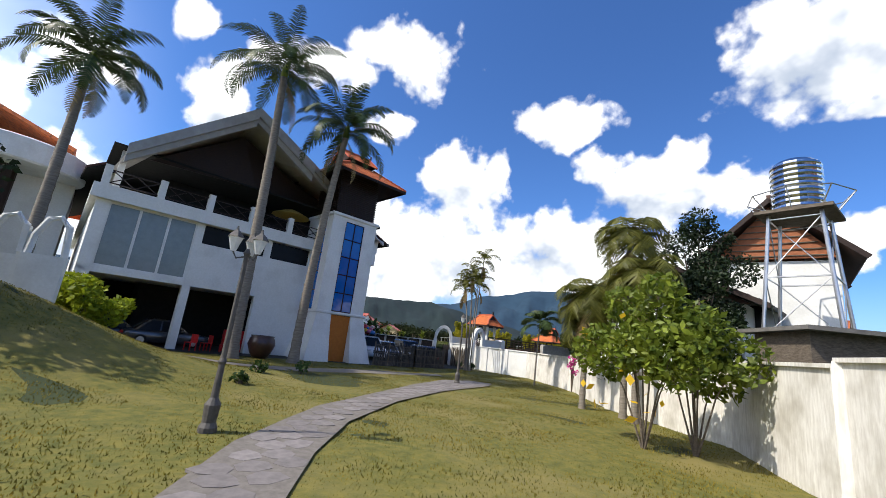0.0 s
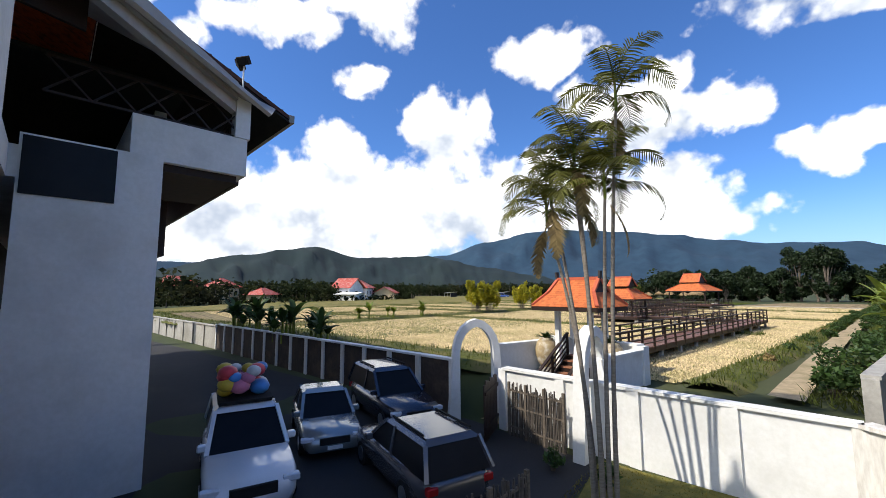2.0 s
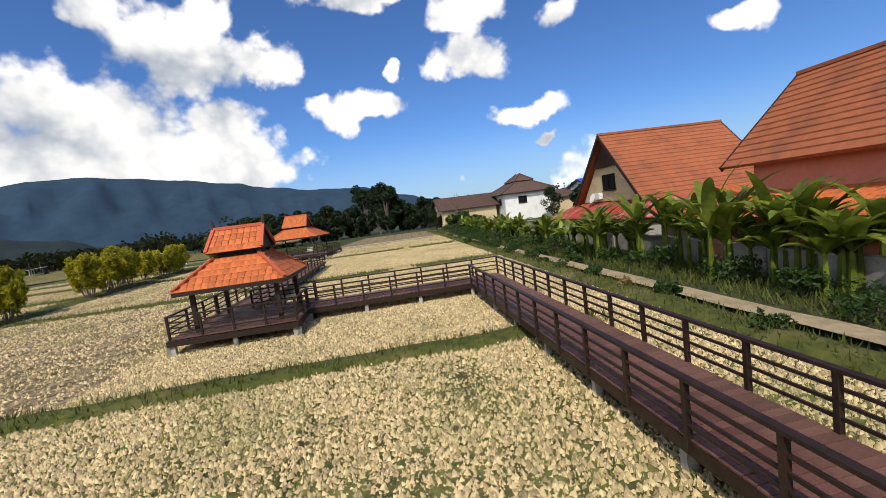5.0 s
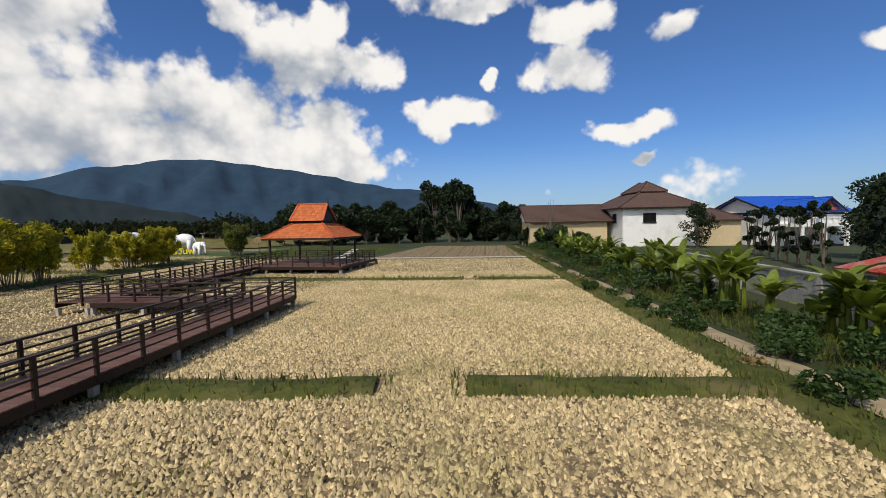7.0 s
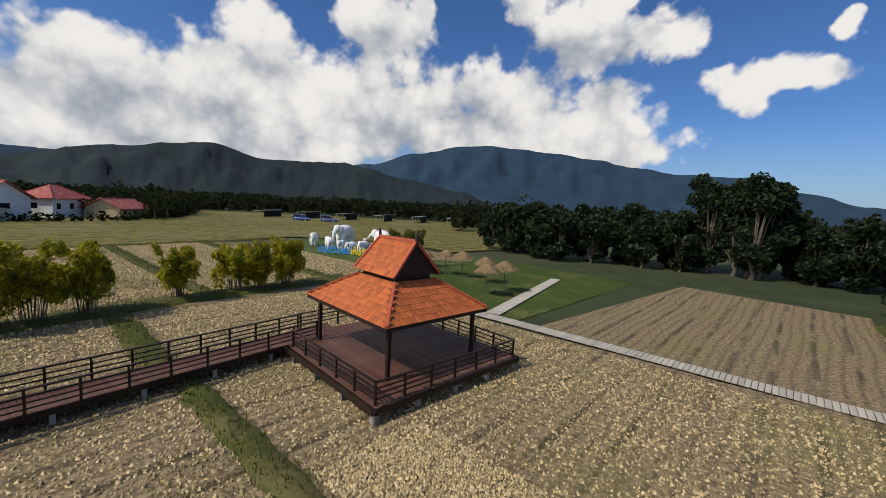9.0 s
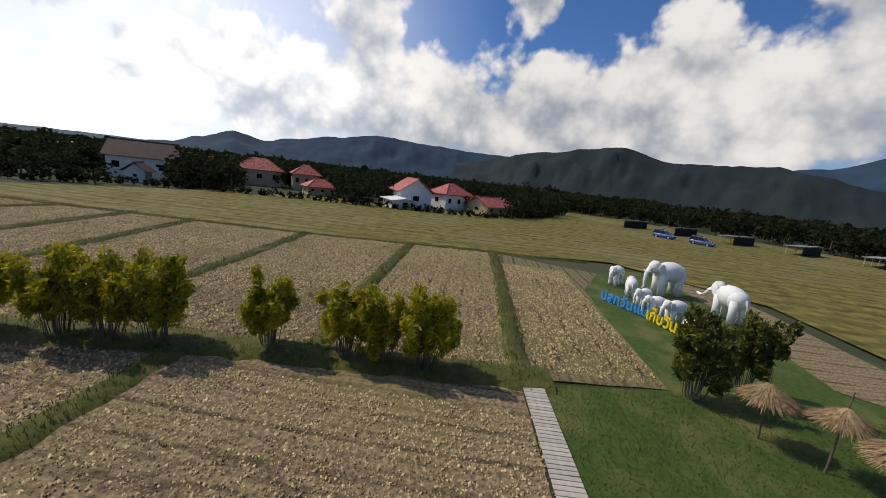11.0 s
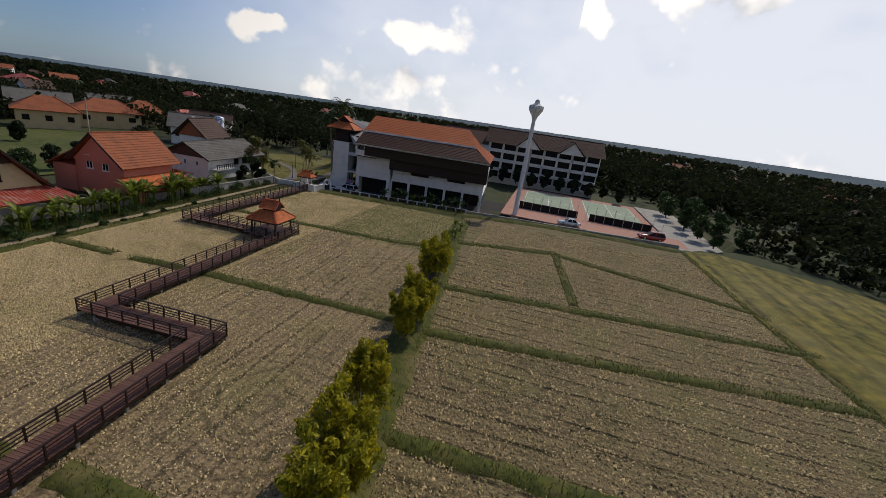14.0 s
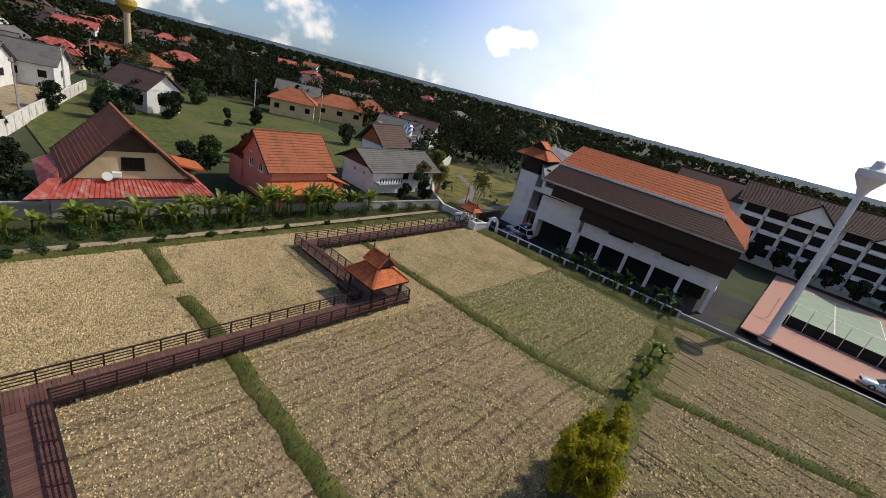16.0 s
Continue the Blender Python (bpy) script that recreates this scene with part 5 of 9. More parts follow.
def pier(parent, ys, label=""):
    """A flared pier of the tower's foot. ys: foot and head y pairs."""
    (f0, f1), (h0, h1) = ys
    bm = bmesh.new()
    lo = [bm.verts.new(p) for p in ((-3.4, f0, LOW - 0.3), (0.85, f0, LOW - 0.3), (0.85, f1, LOW - 0.3), (-3.4, f1, LOW - 0.3))]
    mid = [bm.verts.new(p) for p in ((-3.4, lerp(f0, h0, 0.75), 0.4), (0.28, lerp(f0, h0, 0.72), 0.4), (0.28, lerp(f1, h1, 0.72), 0.4), (-3.4, lerp(f1, h1, 0.75), 0.4))]
    hi = [bm.verts.new(p) for p in ((-3.4, h0, 1.56), (0.04, h0, 1.56), (0.04, h1, 1.56), (-3.4, h1, 1.56))]
    for a, b in ((lo, mid), (mid, hi)):
        for i in range(4):
            bm.faces.new((a[i], a[(i + 1) % 4], b[(i + 1) % 4], b[i]))
    bm.faces.new(hi)
    part("flared_pier", bm, M_white, parent, label)


tower = thing("stair_tower", "white stair tower with a tall blue glass window and flared foot", "tower", HALL)
pier(tower, ((-2.45, -0.78), (-1.7, -0.72)))
pier(tower, ((0.72, 2.35), (0.72, 1.7)))
part("orange_panel", box_bm(-3.2, -0.74, LOW - 0.2, 0.0, 0.74, 1.4), M_orange, tower, "orange painted foot panel")
for y0, y1 in ((-1.7, -0.72), (0.72, 1.7)):
    part("wall", box_bm(-0.3, y0, 1.6, 0, y1, 7.85), M_white, tower)
part("wall", box_bm(-3.4, 1.45, 1.6, -0.3, 1.7, 7.85), M_white, tower)
part("wall", box_bm(-3.4, -1.7, 1.6, -1.6, -1.45, 7.85), M_white, tower)
part("wall", box_bm(-0.8, -1.7, 1.6, -0.3, -1.45, 7.85), M_white, tower)
part("wall", box_bm(-3.4, -1.45, 1.6, -3.2, 1.45, 7.85), M_white, tower)
part("lintel", box_bm(-0.3, -0.72, 7.62, 0, 0.72, 7.85), M_white, tower)
part("ledge", box_bm(-3.5, -1.86, 1.42, 0.16, 1.86, 1.6, bevel=0.04), M_white, tower, "white moulded ledge")
part("cornice", box_bm(-3.5, -1.84, 7.85, 0.14, 1.84, 8.06, bevel=0.05), M_white, tower, "white moulded cornice")
window(tower, -0.7, 0.7, 1.64, 7.6, -0.06, 2, 5, M_glass_blue, M_dark, 0.07, "x", "tall_window")
window(tower, -1.55, -0.85, 1.64, 7.8, -1.58, 1, 5, M_glass_blue, M_dark, 0.07, "y", "side_window")
# timber box with slats under the roof
part("timber_box", box_bm(-3.1, -1.45, 8.06, -0.25, 1.45, 11.2), M_darkwood, tower)
for i in range(21):
    z = 8.15 + i * 0.135
    part("slat", box_bm(-3.16, -1.52, z, -0.19, 1.52, z + 0.075), M_darkwood, tower)
t_roof = pavilion("tower_roof", 0, 0, (3.0, 2.85), 10.7, 12.0, (1.15, 1.0), 13.2, 1.3, None, "orange tiled two-tier roof with dark eaves on the stair tower", "y", 0, True, 0, False)
t_roof.matrix_basis = HALL @ pose(-1.7, 0, 0)
del t_roof["group"]

hall = thing("hall", "large white two-storey hall with open ground floor and roofed terrace", "building", HALL)
HX0, HX1, HY0, HY1 = -33.0, -1.9, -13.2, 3.6
# floor plates
part("first_floor_slab", box_bm(HX0, HY0, 1.9, HX1, 1.6, 2.2), M_white, hall)
part("first_floor_slab", box_bm(HX0, 1.6, 1.9, -13.5, HY1, 2.196), M_white, hall)
part("terrace_slab", box_bm(HX0, HY0 - 0.3, 5.45, HX1 + 0.35, 1.6, 6.15), M_white, hall)
part("terrace_slab", box_bm(HX0, 1.6, 5.45, -6.4, HY1 + 0.4, 6.146), M_white, hall)
part("timber_overhang", box_bm(HX0 - 0.4, HY1 + 0.4, 4.5, -13.6, HY1 + 2.0, 6.7), M_darkwood, hall, "dark timber-clad terrace overhang")
# near-black block added to stand for the shade inside the open hall
part("shade_core", box_bm(HX0 + 3, HY0 + 3.2, LOW, HX1 - 4.5, HY1 - 3.0, 8.9), M_dark, hall, "near-black wall, interior shade in its colour")
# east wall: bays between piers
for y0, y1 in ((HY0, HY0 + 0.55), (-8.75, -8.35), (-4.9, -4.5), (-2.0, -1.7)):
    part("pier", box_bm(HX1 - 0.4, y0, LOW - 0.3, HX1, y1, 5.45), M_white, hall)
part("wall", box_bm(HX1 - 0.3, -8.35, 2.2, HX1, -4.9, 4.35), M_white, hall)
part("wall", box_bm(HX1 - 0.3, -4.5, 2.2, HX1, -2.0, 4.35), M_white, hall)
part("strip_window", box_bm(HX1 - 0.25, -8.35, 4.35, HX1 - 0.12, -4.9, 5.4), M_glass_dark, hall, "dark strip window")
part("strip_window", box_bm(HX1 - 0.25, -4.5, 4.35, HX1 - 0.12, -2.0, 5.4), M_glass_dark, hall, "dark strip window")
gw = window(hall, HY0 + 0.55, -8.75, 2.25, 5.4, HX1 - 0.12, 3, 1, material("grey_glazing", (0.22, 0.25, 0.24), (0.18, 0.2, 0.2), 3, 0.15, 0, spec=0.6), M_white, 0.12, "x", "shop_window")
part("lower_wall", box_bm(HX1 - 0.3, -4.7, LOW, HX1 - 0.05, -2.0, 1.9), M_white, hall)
# back wall added near-black, for the shade under the hall
part("ground_floor_back", box_bm(HX1 - 7.2, HY0 + 0.3, LOW, HX1 - 7.0, -4.7, 1.9), M_dark, hall, "near-black back wall of the open ground floor, shade in its colour")
part("south_wall", box_bm(HX0, HY0, LOW, HX1 - 0.4, HY0 + 0.3, 5.45), M_white, hall)
# north side: white band over open carports
n = 5
for i in range(n + 1):
    x = lerp(HX0 + 0.3, -13.7, i / n)
    part("column", box_bm(x - 0.22, HY1 - 0.45, LOW - 0.3, x + 0.22, HY1, 1.9), M_white, hall)
for i in range(n):
    xa, xb = lerp(HX0 + 0.3, -13.7, i / n), lerp(HX0 + 0.3, -13.7, (i + 1) / n)
    part("wall", box_bm(xa - 0.22, HY1 - 0.3, 2.2, xb - 0.22, HY1, 3.7 if i % 2 else 5.45), M_white, hall)
    if i % 2:
        part("opening", box_bm(xa, HY1 - 0.25, 3.7, xb - 0.3, HY1 - 0.1, 5.45), M_glass_dark, hall, "dark window band")
# near-black colour stands for shade in the carports
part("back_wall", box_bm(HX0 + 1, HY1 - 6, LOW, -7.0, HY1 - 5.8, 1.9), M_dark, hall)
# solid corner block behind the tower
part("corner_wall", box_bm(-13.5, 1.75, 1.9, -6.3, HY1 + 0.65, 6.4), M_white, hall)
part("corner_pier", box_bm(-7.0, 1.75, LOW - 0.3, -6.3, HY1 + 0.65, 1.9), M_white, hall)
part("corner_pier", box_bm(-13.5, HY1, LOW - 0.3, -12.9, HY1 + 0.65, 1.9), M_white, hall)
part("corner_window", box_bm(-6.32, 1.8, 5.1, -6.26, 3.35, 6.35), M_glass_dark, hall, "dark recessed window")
# garage shade is put into this wall's near-black colour
part("garage_back", box_bm(-12.9, 2.0, LOW, -7.0, 2.2, 1.9), M_dark, hall, "near-black wall, interior shade in its colour")
# balcony at the corner with railing and white posts
part("balcony", box_bm(-11.0, HY1, 6.4, -6.6, HY1 + 2.7, 7.5), M_white, hall, "white projecting balcony")
part("balcony_floor", box_bm(-10.8, HY1 + 0.05, 6.2, -6.8, HY1 + 2.5, 6.4), M_darkwood, hall)


def lattice(parent, a, b, z0, z1):
    a, b = Vector((*a, 0)), Vector((*b, 0))
    bm = bmesh.new()
    nn = max(1, round((b - a).length / 0.9))
    for z in (z0, z1):
        beam(bm, a + Vector((0, 0, z)), b + Vector((0, 0, z)), 0.06)
    for i in range(nn):
        p, q = a.lerp(b, i / nn), a.lerp(b, (i + 1) / nn)
        beam(bm, p + Vector((0, 0, z0)), q + Vector((0, 0, z1)), 0.045)
        beam(bm, p + Vector((0, 0, z1)), q + Vector((0, 0, z0)), 0.044)
    part("lattice_rail", bm, M_rail, parent, "dark crossed timber railing")


lattice(hall, (-11.0, HY1 + 2.6), (-6.8, HY1 + 2.6), 7.55, 8.4)
lattice(hall, (-6.7, HY1 + 2.6), (-6.7, HY1 - 1.6), 7.55, 8.4)
part("parapet_post", box_bm(-6.95, HY1 + 2.35, 7.5, -6.55, HY1 + 2.75, 8.85), M_white, hall)
for i in range(6):
    y = lerp(HY0 + 0.1, -1.4, i / 5)
    part("parapet_post", box_bm(HX1 + 0.0, y - 0.16, 6.15, HX1 + 0.34, y + 0.16, 7.15), M_white, hall)
    if i < 5:
        y2 = lerp(HY0 + 0.1, -1.4, (i + 1) / 5)
        lattice(hall, (HX1 + 0.17, y + 0.16), (HX1 + 0.17, y2 - 0.16), 6.3, 6.95)
for i in range(8):
    xa, xb = lerp(HX0, -13.6, i / 8), lerp(HX0, -13.6, (i + 1) / 8)
    lattice(hall, (xa, HY1 + 1.9), (xb, HY1 + 1.9), 6.65, 7.2)
# terrace columns
for x in (-3.4, -9, -16, -23, -30):
    for y in (HY0 + 0.6, HY1 + 0.9):
        if x > -4 and y > 0:
            continue
        bm = bmesh.new()
        beam(bm, (x, y, 6.15), (x, y, 8.6), 0.3)
        part("terrace_column", bm, M_white, hall)
# two-tier roof with a raked east gable
RY = -4.4
P_S, P_K, P_M, P_N = Vector((-0.5, -12.7, 7.9)), Vector((-0.6, -7.3, 12.65)), Vector((-0.5, -3.4, 10.5)), Vector((-6.4, 5.9, 8.75))
NE_, SE_ = 7.7, HY0 - 1.8
UPN, UPZ = 2.9, 11.0


def plate(q, mat, name, label="", th=0.12, drop=0.0):
    bm = bmesh.new()
    slab(bm, [Vector(p) - Vector((0, 0, drop)) for p in q], th)
    return part(name, bm, mat, hall, label)


low_n = [(-33.6, NE_, 8.9), (-6.9, NE_, 8.75), (-6.9, UPN, UPZ), (-29.8, UPN, UPZ)]
low_s = [(-33.6, SE_, 8.6), (-6.9, SE_ + 1.0, 8.1), (-6.9, -9.6, 11.0), (-29.8, -9.6, 11.0)]
plate(low_n, M_roof_maroon, "lower_roof", "maroon-brown lower roof slope")
plate(low_s, M_roof_maroon, "lower_roof", "maroon-brown lower roof slope")
low_v = Vector((-0.2, 0, -0.25))
for q in ([(-6.9, 7.2, 8.85), P_N + Vector((0, 1.0, -0.35)), P_M + low_v, (-6.9, -3.4, 11.2)], [(-6.9, -3.4, 11.2), P_M + low_v, P_K + low_v, (-6.9, -7.3, 12.3)], [(-6.9, -7.3, 12.3), P_K + low_v, P_S + low_v, (-6.9, -12.9, 8.2)]):
    plate(q, M_verge, "gable_roof", "pale grey roof sheet behind the verge")
# underside plates with the shade below the roof in their colour
plate(low_n, M_dark, "soffit", "near-black soffit plate, eaves shade in its colour", 0.06, 0.18)
plate(low_s, M_dark, "soffit", "near-black soffit plate, eaves shade in its colour", 0.06, 0.18)
for sg, ye in ((1, UPN), (-1, -10.4)):
    plate([(-30.2, ye, UPZ + 0.1), (-6.7, ye, UPZ + 0.1), (-6.7, RY, 14.1), (-27.6, RY, 14.1)], M_tile, "upper_roof", "orange tiled upper roof", 0.2)
    bm = bmesh.new()
    beam(bm, (-30.2, ye + sg * 0.05, UPZ), (-6.6, ye + sg * 0.05, UPZ), 0.16, 0.48)
    part("fascia", bm, M_white, hall, "white fascia board")
    for k in range(10):
        u = (k + 0.5) / 10
        bm = bmesh.new()
        beam(bm, (lerp(-30.1, -27.6, u), lerp(ye, RY, u), lerp(UPZ + 0.13, 14.13, u)), (-6.75, lerp(ye, RY, u), lerp(UPZ + 0.13, 14.13, u)), 0.05, 0.05)
        part("tile_course", bm, M_tile, hall)
for k in range(9):
    u = (k + 0.5) / 9
    bm = bmesh.new()
    beam(bm, (lerp(-33.5, -29.8, u), lerp(NE_, UPN, u), lerp(8.93, UPZ + 0.03, u)), (-6.95, lerp(NE_, UPN, u), lerp(8.78, UPZ + 0.03, u)), 0.06, 0.05)
    part("tile_course", bm, M_roof_maroon, hall)
# broad grey verge boards, folded in two strips
for a_, b_, wide in ((P_S, P_K, 1.15), (P_K, P_M, 1.1), (P_M, P_N, 0.8)):
    for d0, d1, xo in ((0.0, 0.62, 0.12), (0.62, 1.0, -0.06)):
        q = [a_ + Vector((xo, 0, 0.25 - wide * d0 * 0.8)), b_ + Vector((xo, 0, 0.25 - wide * d0)), b_ + Vector((xo, 0, 0.25 - wide * d1)), a_ + Vector((xo, 0, 0.25 - wide * d1 * 0.8))]
        bm = bmesh.new()
        f1 = [bm.verts.new(p) for p in q]
        f2 = [bm.verts.new(p + Vector((-0.3, 0, 0))) for p in q]
        bm.faces.new(f1)
        bm.faces.new(list(reversed(f2)))
        for i_ in range(4):
            bm.faces.new((f1[i_], f2[i_], f2[(i_ + 1) % 4], f1[(i_ + 1) % 4]))
        bmesh.ops.recalc_face_normals(bm, faces=bm.faces[:])
        part("verge", bm, M_verge, hall, "broad pale grey verge board")
# added dark sheet in place of the shaded open void below the verge
bm = bmesh.new()
gv = [Vector((-2.6, -11.6, 8.3)), Vector((-2.6, -7.3, 11.6)), Vector((-3.4, -3.2, 10.0)), Vector((-5.4, 2.6, 9.3)), Vector((-5.4, 2.6, 8.6)), Vector((-2.6, -6, 8.6))]
f1 = [bm.verts.new(p) for p in gv]
f2 = [bm.verts.new(p - Vector((0.1, 0, 0))) for p in gv]
bm.faces.new(f1)
bm.faces.new(list(reversed(f2)))
for a_ in range(6):
    bm.faces.new((f1[a_], f2[a_], f2[(a_ + 1) % 6], f1[(a_ + 1) % 6]))
bmesh.ops.recalc_face_normals(bm, faces=bm.faces[:])
part("gable_shade_sheet", bm, M_darkwood, hall, "dark sheet standing for the shaded void under the gable")
# ceilings coloured near-black for the terrace shade
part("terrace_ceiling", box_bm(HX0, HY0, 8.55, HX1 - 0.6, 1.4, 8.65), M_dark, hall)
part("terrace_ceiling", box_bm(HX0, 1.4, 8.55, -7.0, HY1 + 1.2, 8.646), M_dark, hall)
bm = bmesh.new()
vv = [bm.verts.new(p) for p in ((-30.0, -10.3, UPZ + 0.1), (-30.0, UPN, UPZ + 0.1), (-27.6, RY, 14.1), (-33.6, SE_, 8.6), (-33.6, NE_, 8.9))]
bm.faces.new((vv[0], vv[2], vv[1]))
bm.faces.new((vv[3], vv[0], vv[1], vv[4]))
bmesh.ops.solidify(bm, geom=bm.faces[:], thickness=0.15)
part("hip_end", bm, M_tile, hall, "orange tiled hip end")
part("eave_gutter", box_bm(-33.6, NE_ - 0.05, 8.55, -6.9, NE_ + 0.12, 8.8), M_concrete, hall)
# added plain board; its dark colour gives the shadow band below the eave
part("eave_shade_board", box_bm(HX0 - 0.4, 6.6, 6.6, -8.6, 6.72, 8.5), M_darkwood, hall, "plain dark board standing for the shaded band under the eaves")
# side wing with curved white canopy
wing = thing("side_wing", "side wing with orange roof and curved white canopy", "building", HALL @ pose(-8.0, 0.5, 1.5))
part("wing_wall", box_bm(-14, -26, LOW - 3.2, -4, HY0 - 1.5, 6.2), M_white, wing)
bm = bmesh.new()
lathe(bm, [(3.4, 6.2), (3.5, 6.3), (3.5, 7.5), (3.3, 7.6)], 28, Matrix.Translation((-3.6, -17.8, 0)))
part("curved_canopy", bm, M_white, wing, "white rounded canopy band")
bm = bmesh.new()
tube(bm, [(-2.6, -17.8, LOW - 3.2), (-2.6, -17.8, 6.3)], 0.5, 14)
part("canopy_column", bm, M_darkwood, wing)
bm = bmesh.new()
slab(bm, [(-18, -15.2, 8.3), (-2.5, -15.2, 8.3), (-5, -21, 11.0), (-18, -21, 11.0)], 0.2)
part("wing_roof", bm, M_tile, wing, "orange tiled roof")
bm = bmesh.new()
slab(bm, [(-18, -27, 8.3), (-2.5, -27, 8.3), (-5, -21, 11.0), (-18, -21, 11.0)], 0.2)
part("wing_roof", bm, M_tile, wing, "orange tiled roof")

# floodlight on the balcony post
fl = thing("floodlight", "black floodlights on a thin pole on the balcony post", "lamp", HALL @ pose(-6.75, HY1 + 2.55, 8.85))
bm = bmesh.new()
tube(bm, [(0, 0, 0), (0, 0, 0.95)], 0.025, 6)
part("pole", bm, M_white, fl)
for a in (-25, 35):
    part("lamp_head", box_bm(-0.18, -0.1, 0, 0.18, 0.1, 0.24, m=pose(0.1 if a > 0 else -0.1, 0, 0.95, 35, 0, a), bevel=0.02), M_dark, fl)

# parasol on the terrace
ps = thing("terrace_parasol", "faded yellow parasol open on the terrace", "parasol", HALL @ pose(-3.0, -3.3, 6.15))
bm = bmesh.new()
tube(bm, [(0, 0, 0), (0, 0, 2.0)], 0.03, 6)
part("pole", bm, M_rail, ps)
bm = bmesh.new()
lathe(bm, [(1.25, 1.45), (1.2, 1.5), (0.6, 1.78), (0.02, 1.98)], 12)
part("canopy", bm, material("yellow_canvas", (0.55, 0.40, 0.10), (0.45, 0.32, 0.08), 6, 0.9, 0.1, backlit=0.3), ps, "faded yellow canvas canopy")


# ---- boundary walls, gate court, steps ----
def wall_run(a, b, z0, z1, mat, label, th=0.2, posts=2.6, post_mat=None, coping=True):
    a3, b3 = Vector((*a, 0)), Vector((*b, 0))
    t = thing("boundary_wall", label, "wall", kind="structure")
    bm = bmesh.new()
    beam(bm, a3 + Vector((0, 0, (z0 + z1) / 2)), b3 + Vector((0, 0, (z0 + z1) / 2)), th, z1 - z0)
    part("wall_panel", bm, mat, t)
    if coping:
        bm = bmesh.new()
        beam(bm, a3 + Vector((0, 0, z1 + 0.04)), b3 + Vector((0, 0, z1 + 0.04)), th + 0.14, 0.08)
        part("coping", bm, post_mat or M_white, t)
    n = max(1, round((b3 - a3).length / posts))
    for i in range(n + 1):
        p = a3.lerp(b3, i / n)
        bm = bmesh.new()
        beam(bm, p + Vector((0, 0, z0)), p + Vector((0, 0, z1 + 0.02 + 0.003 * (i % 2))), th + 0.1 + 0.02 * min(i, 1) + (0.01 if i == n else 0))
        part("wall_post", bm, post_mat or M_white, t)
    return t


M_brick = material("dark_weathered_brick", (0.075, 0.055, 0.045), (0.045, 0.035, 0.03), 10, 0.9, 0.4, dirt=(0.14, 0.10, 0.07), dirt_scale=1.5)
for a, b in zip(WALL[1:3], WALL[2:4]):
    pass
wall_run((-2.6, -30.3), (-28, -34.0), LOW - 0.3, 0.45, M_brick, "dark brick yard wall with white posts and coping", 0.18, 1.9)
wall_run((-28, -34.0), (-66, -40.0), LOW - 0.3, 0.3, M_concrete, "grey concrete wall along the field", 0.2, 3.0, M_concrete)
wall_run((-0.3, -30.0), (8, -29.0), LOW - 0.3, 0.42, M_white, "white rendered garden wall with posts and coping", 0.2, 2.1)
for k, (a, b) in enumerate(zip(WALL[4:], WALL[5:])):
    wall_run(a, b, LOW - 0.3, (0.42, 0.55, 0.7, 0.9, 1.0, 1.0)[k], M_oldwall, "old whitewashed garden wall with rough patchy render", 0.24, 30, M_oldwall)


def arch(x, y, yaw, label, w=1.5, z0=LOW, z1=2.0, th=0.34):
    """A free-standing pointed white arch with flaring feet."""
    t = thing("garden_arch", label, "arch", pose(x, y, 0, 0, 0, yaw), group="white arches of the gate court")
    bm = bmesh.new()
    n = 18
    inner, outer = [], []
    spring = z1 - 1.25
    for i in range(n + 1):
        u = i / n
        if u < 0.25:
            k = u / 0.25
            inner.append((-w / 2, lerp(z0, spring, k)))
            outer.append((-w / 2 - lerp(0.42, 0.24, k), lerp(z0, spring, k)))
        elif u > 0.75:
            k = (1 - u) / 0.25
            inner.append((w / 2, lerp(z0, spring, k)))
            outer.append((w / 2 + lerp(0.42, 0.24, k), lerp(z0, spring, k)))
        else:
            k = (u - 0.25) / 0.5
            a = math.pi * (1 - k)
            pk = 0.12 * (1 - abs(2 * k - 1))
            inner.append((w / 2 * math.cos(a), spring + 0.88 * math.sin(a) + pk))
            outer.append(((w / 2 + 0.24) * math.cos(a), spring + 1.1 * math.sin(a) + pk + 0.06))
    rows = []
    for (ix, iz), (ox, oz) in zip(inner, outer):
        rows.append([bm.verts.new((ix, -th / 2, iz)), bm.verts.new((ox, -th / 2, oz)), bm.verts.new((ox, th / 2, oz)), bm.verts.new((ix, th / 2, iz))])
    for r, q in zip(rows, rows[1:]):
        for k in range(4):
            bm.faces.new((r[k], r[(k + 1) % 4], q[(k + 1) % 4], q[k]))
    bm.faces.new(rows[0])
    bm.faces.new(list(reversed(rows[-1])))
    bmesh.ops.recalc_face_normals(bm, faces=bm.faces[:])
    part("arch_body", bm, M_white, t)
    return t


arch(-1.7, -30.0, 62, "white plastered garden arch beside the gate steps", 1.25)
arch(2.7, -29.6, 96, "white plastered garden arch against the wall", 1.1)
wall_run((-1.45, -29.2), (-1.15, -26.4), LOW, 1.0, M_white, "low white court wall beside the steps", 0.2, 4)
wall_run((-1.15, -26.4), (-0.32, -26.35), LOW, 1.12, M_white, "low white court wall beside the steps", 0.24, 4)
wall_run((1.36, -26.3), (2.6, -26.5), LOW, 1.15, M_white, "low white court wall beside the steps", 0.24, 4)
wall_run((2.6, -26.5), (2.65, -29.0), LOW, 1.0, M_white, "low white court wall beside the steps", 0.2, 4)
sheet("court_floor", [(-1.5, -30.0), (2.6, -29.7), (2.7, -26.2), (-1.3, -26.2)], M_path, "earthen floor of the gate court", LOW + 0.06, 0.5, 0.02, "ground")

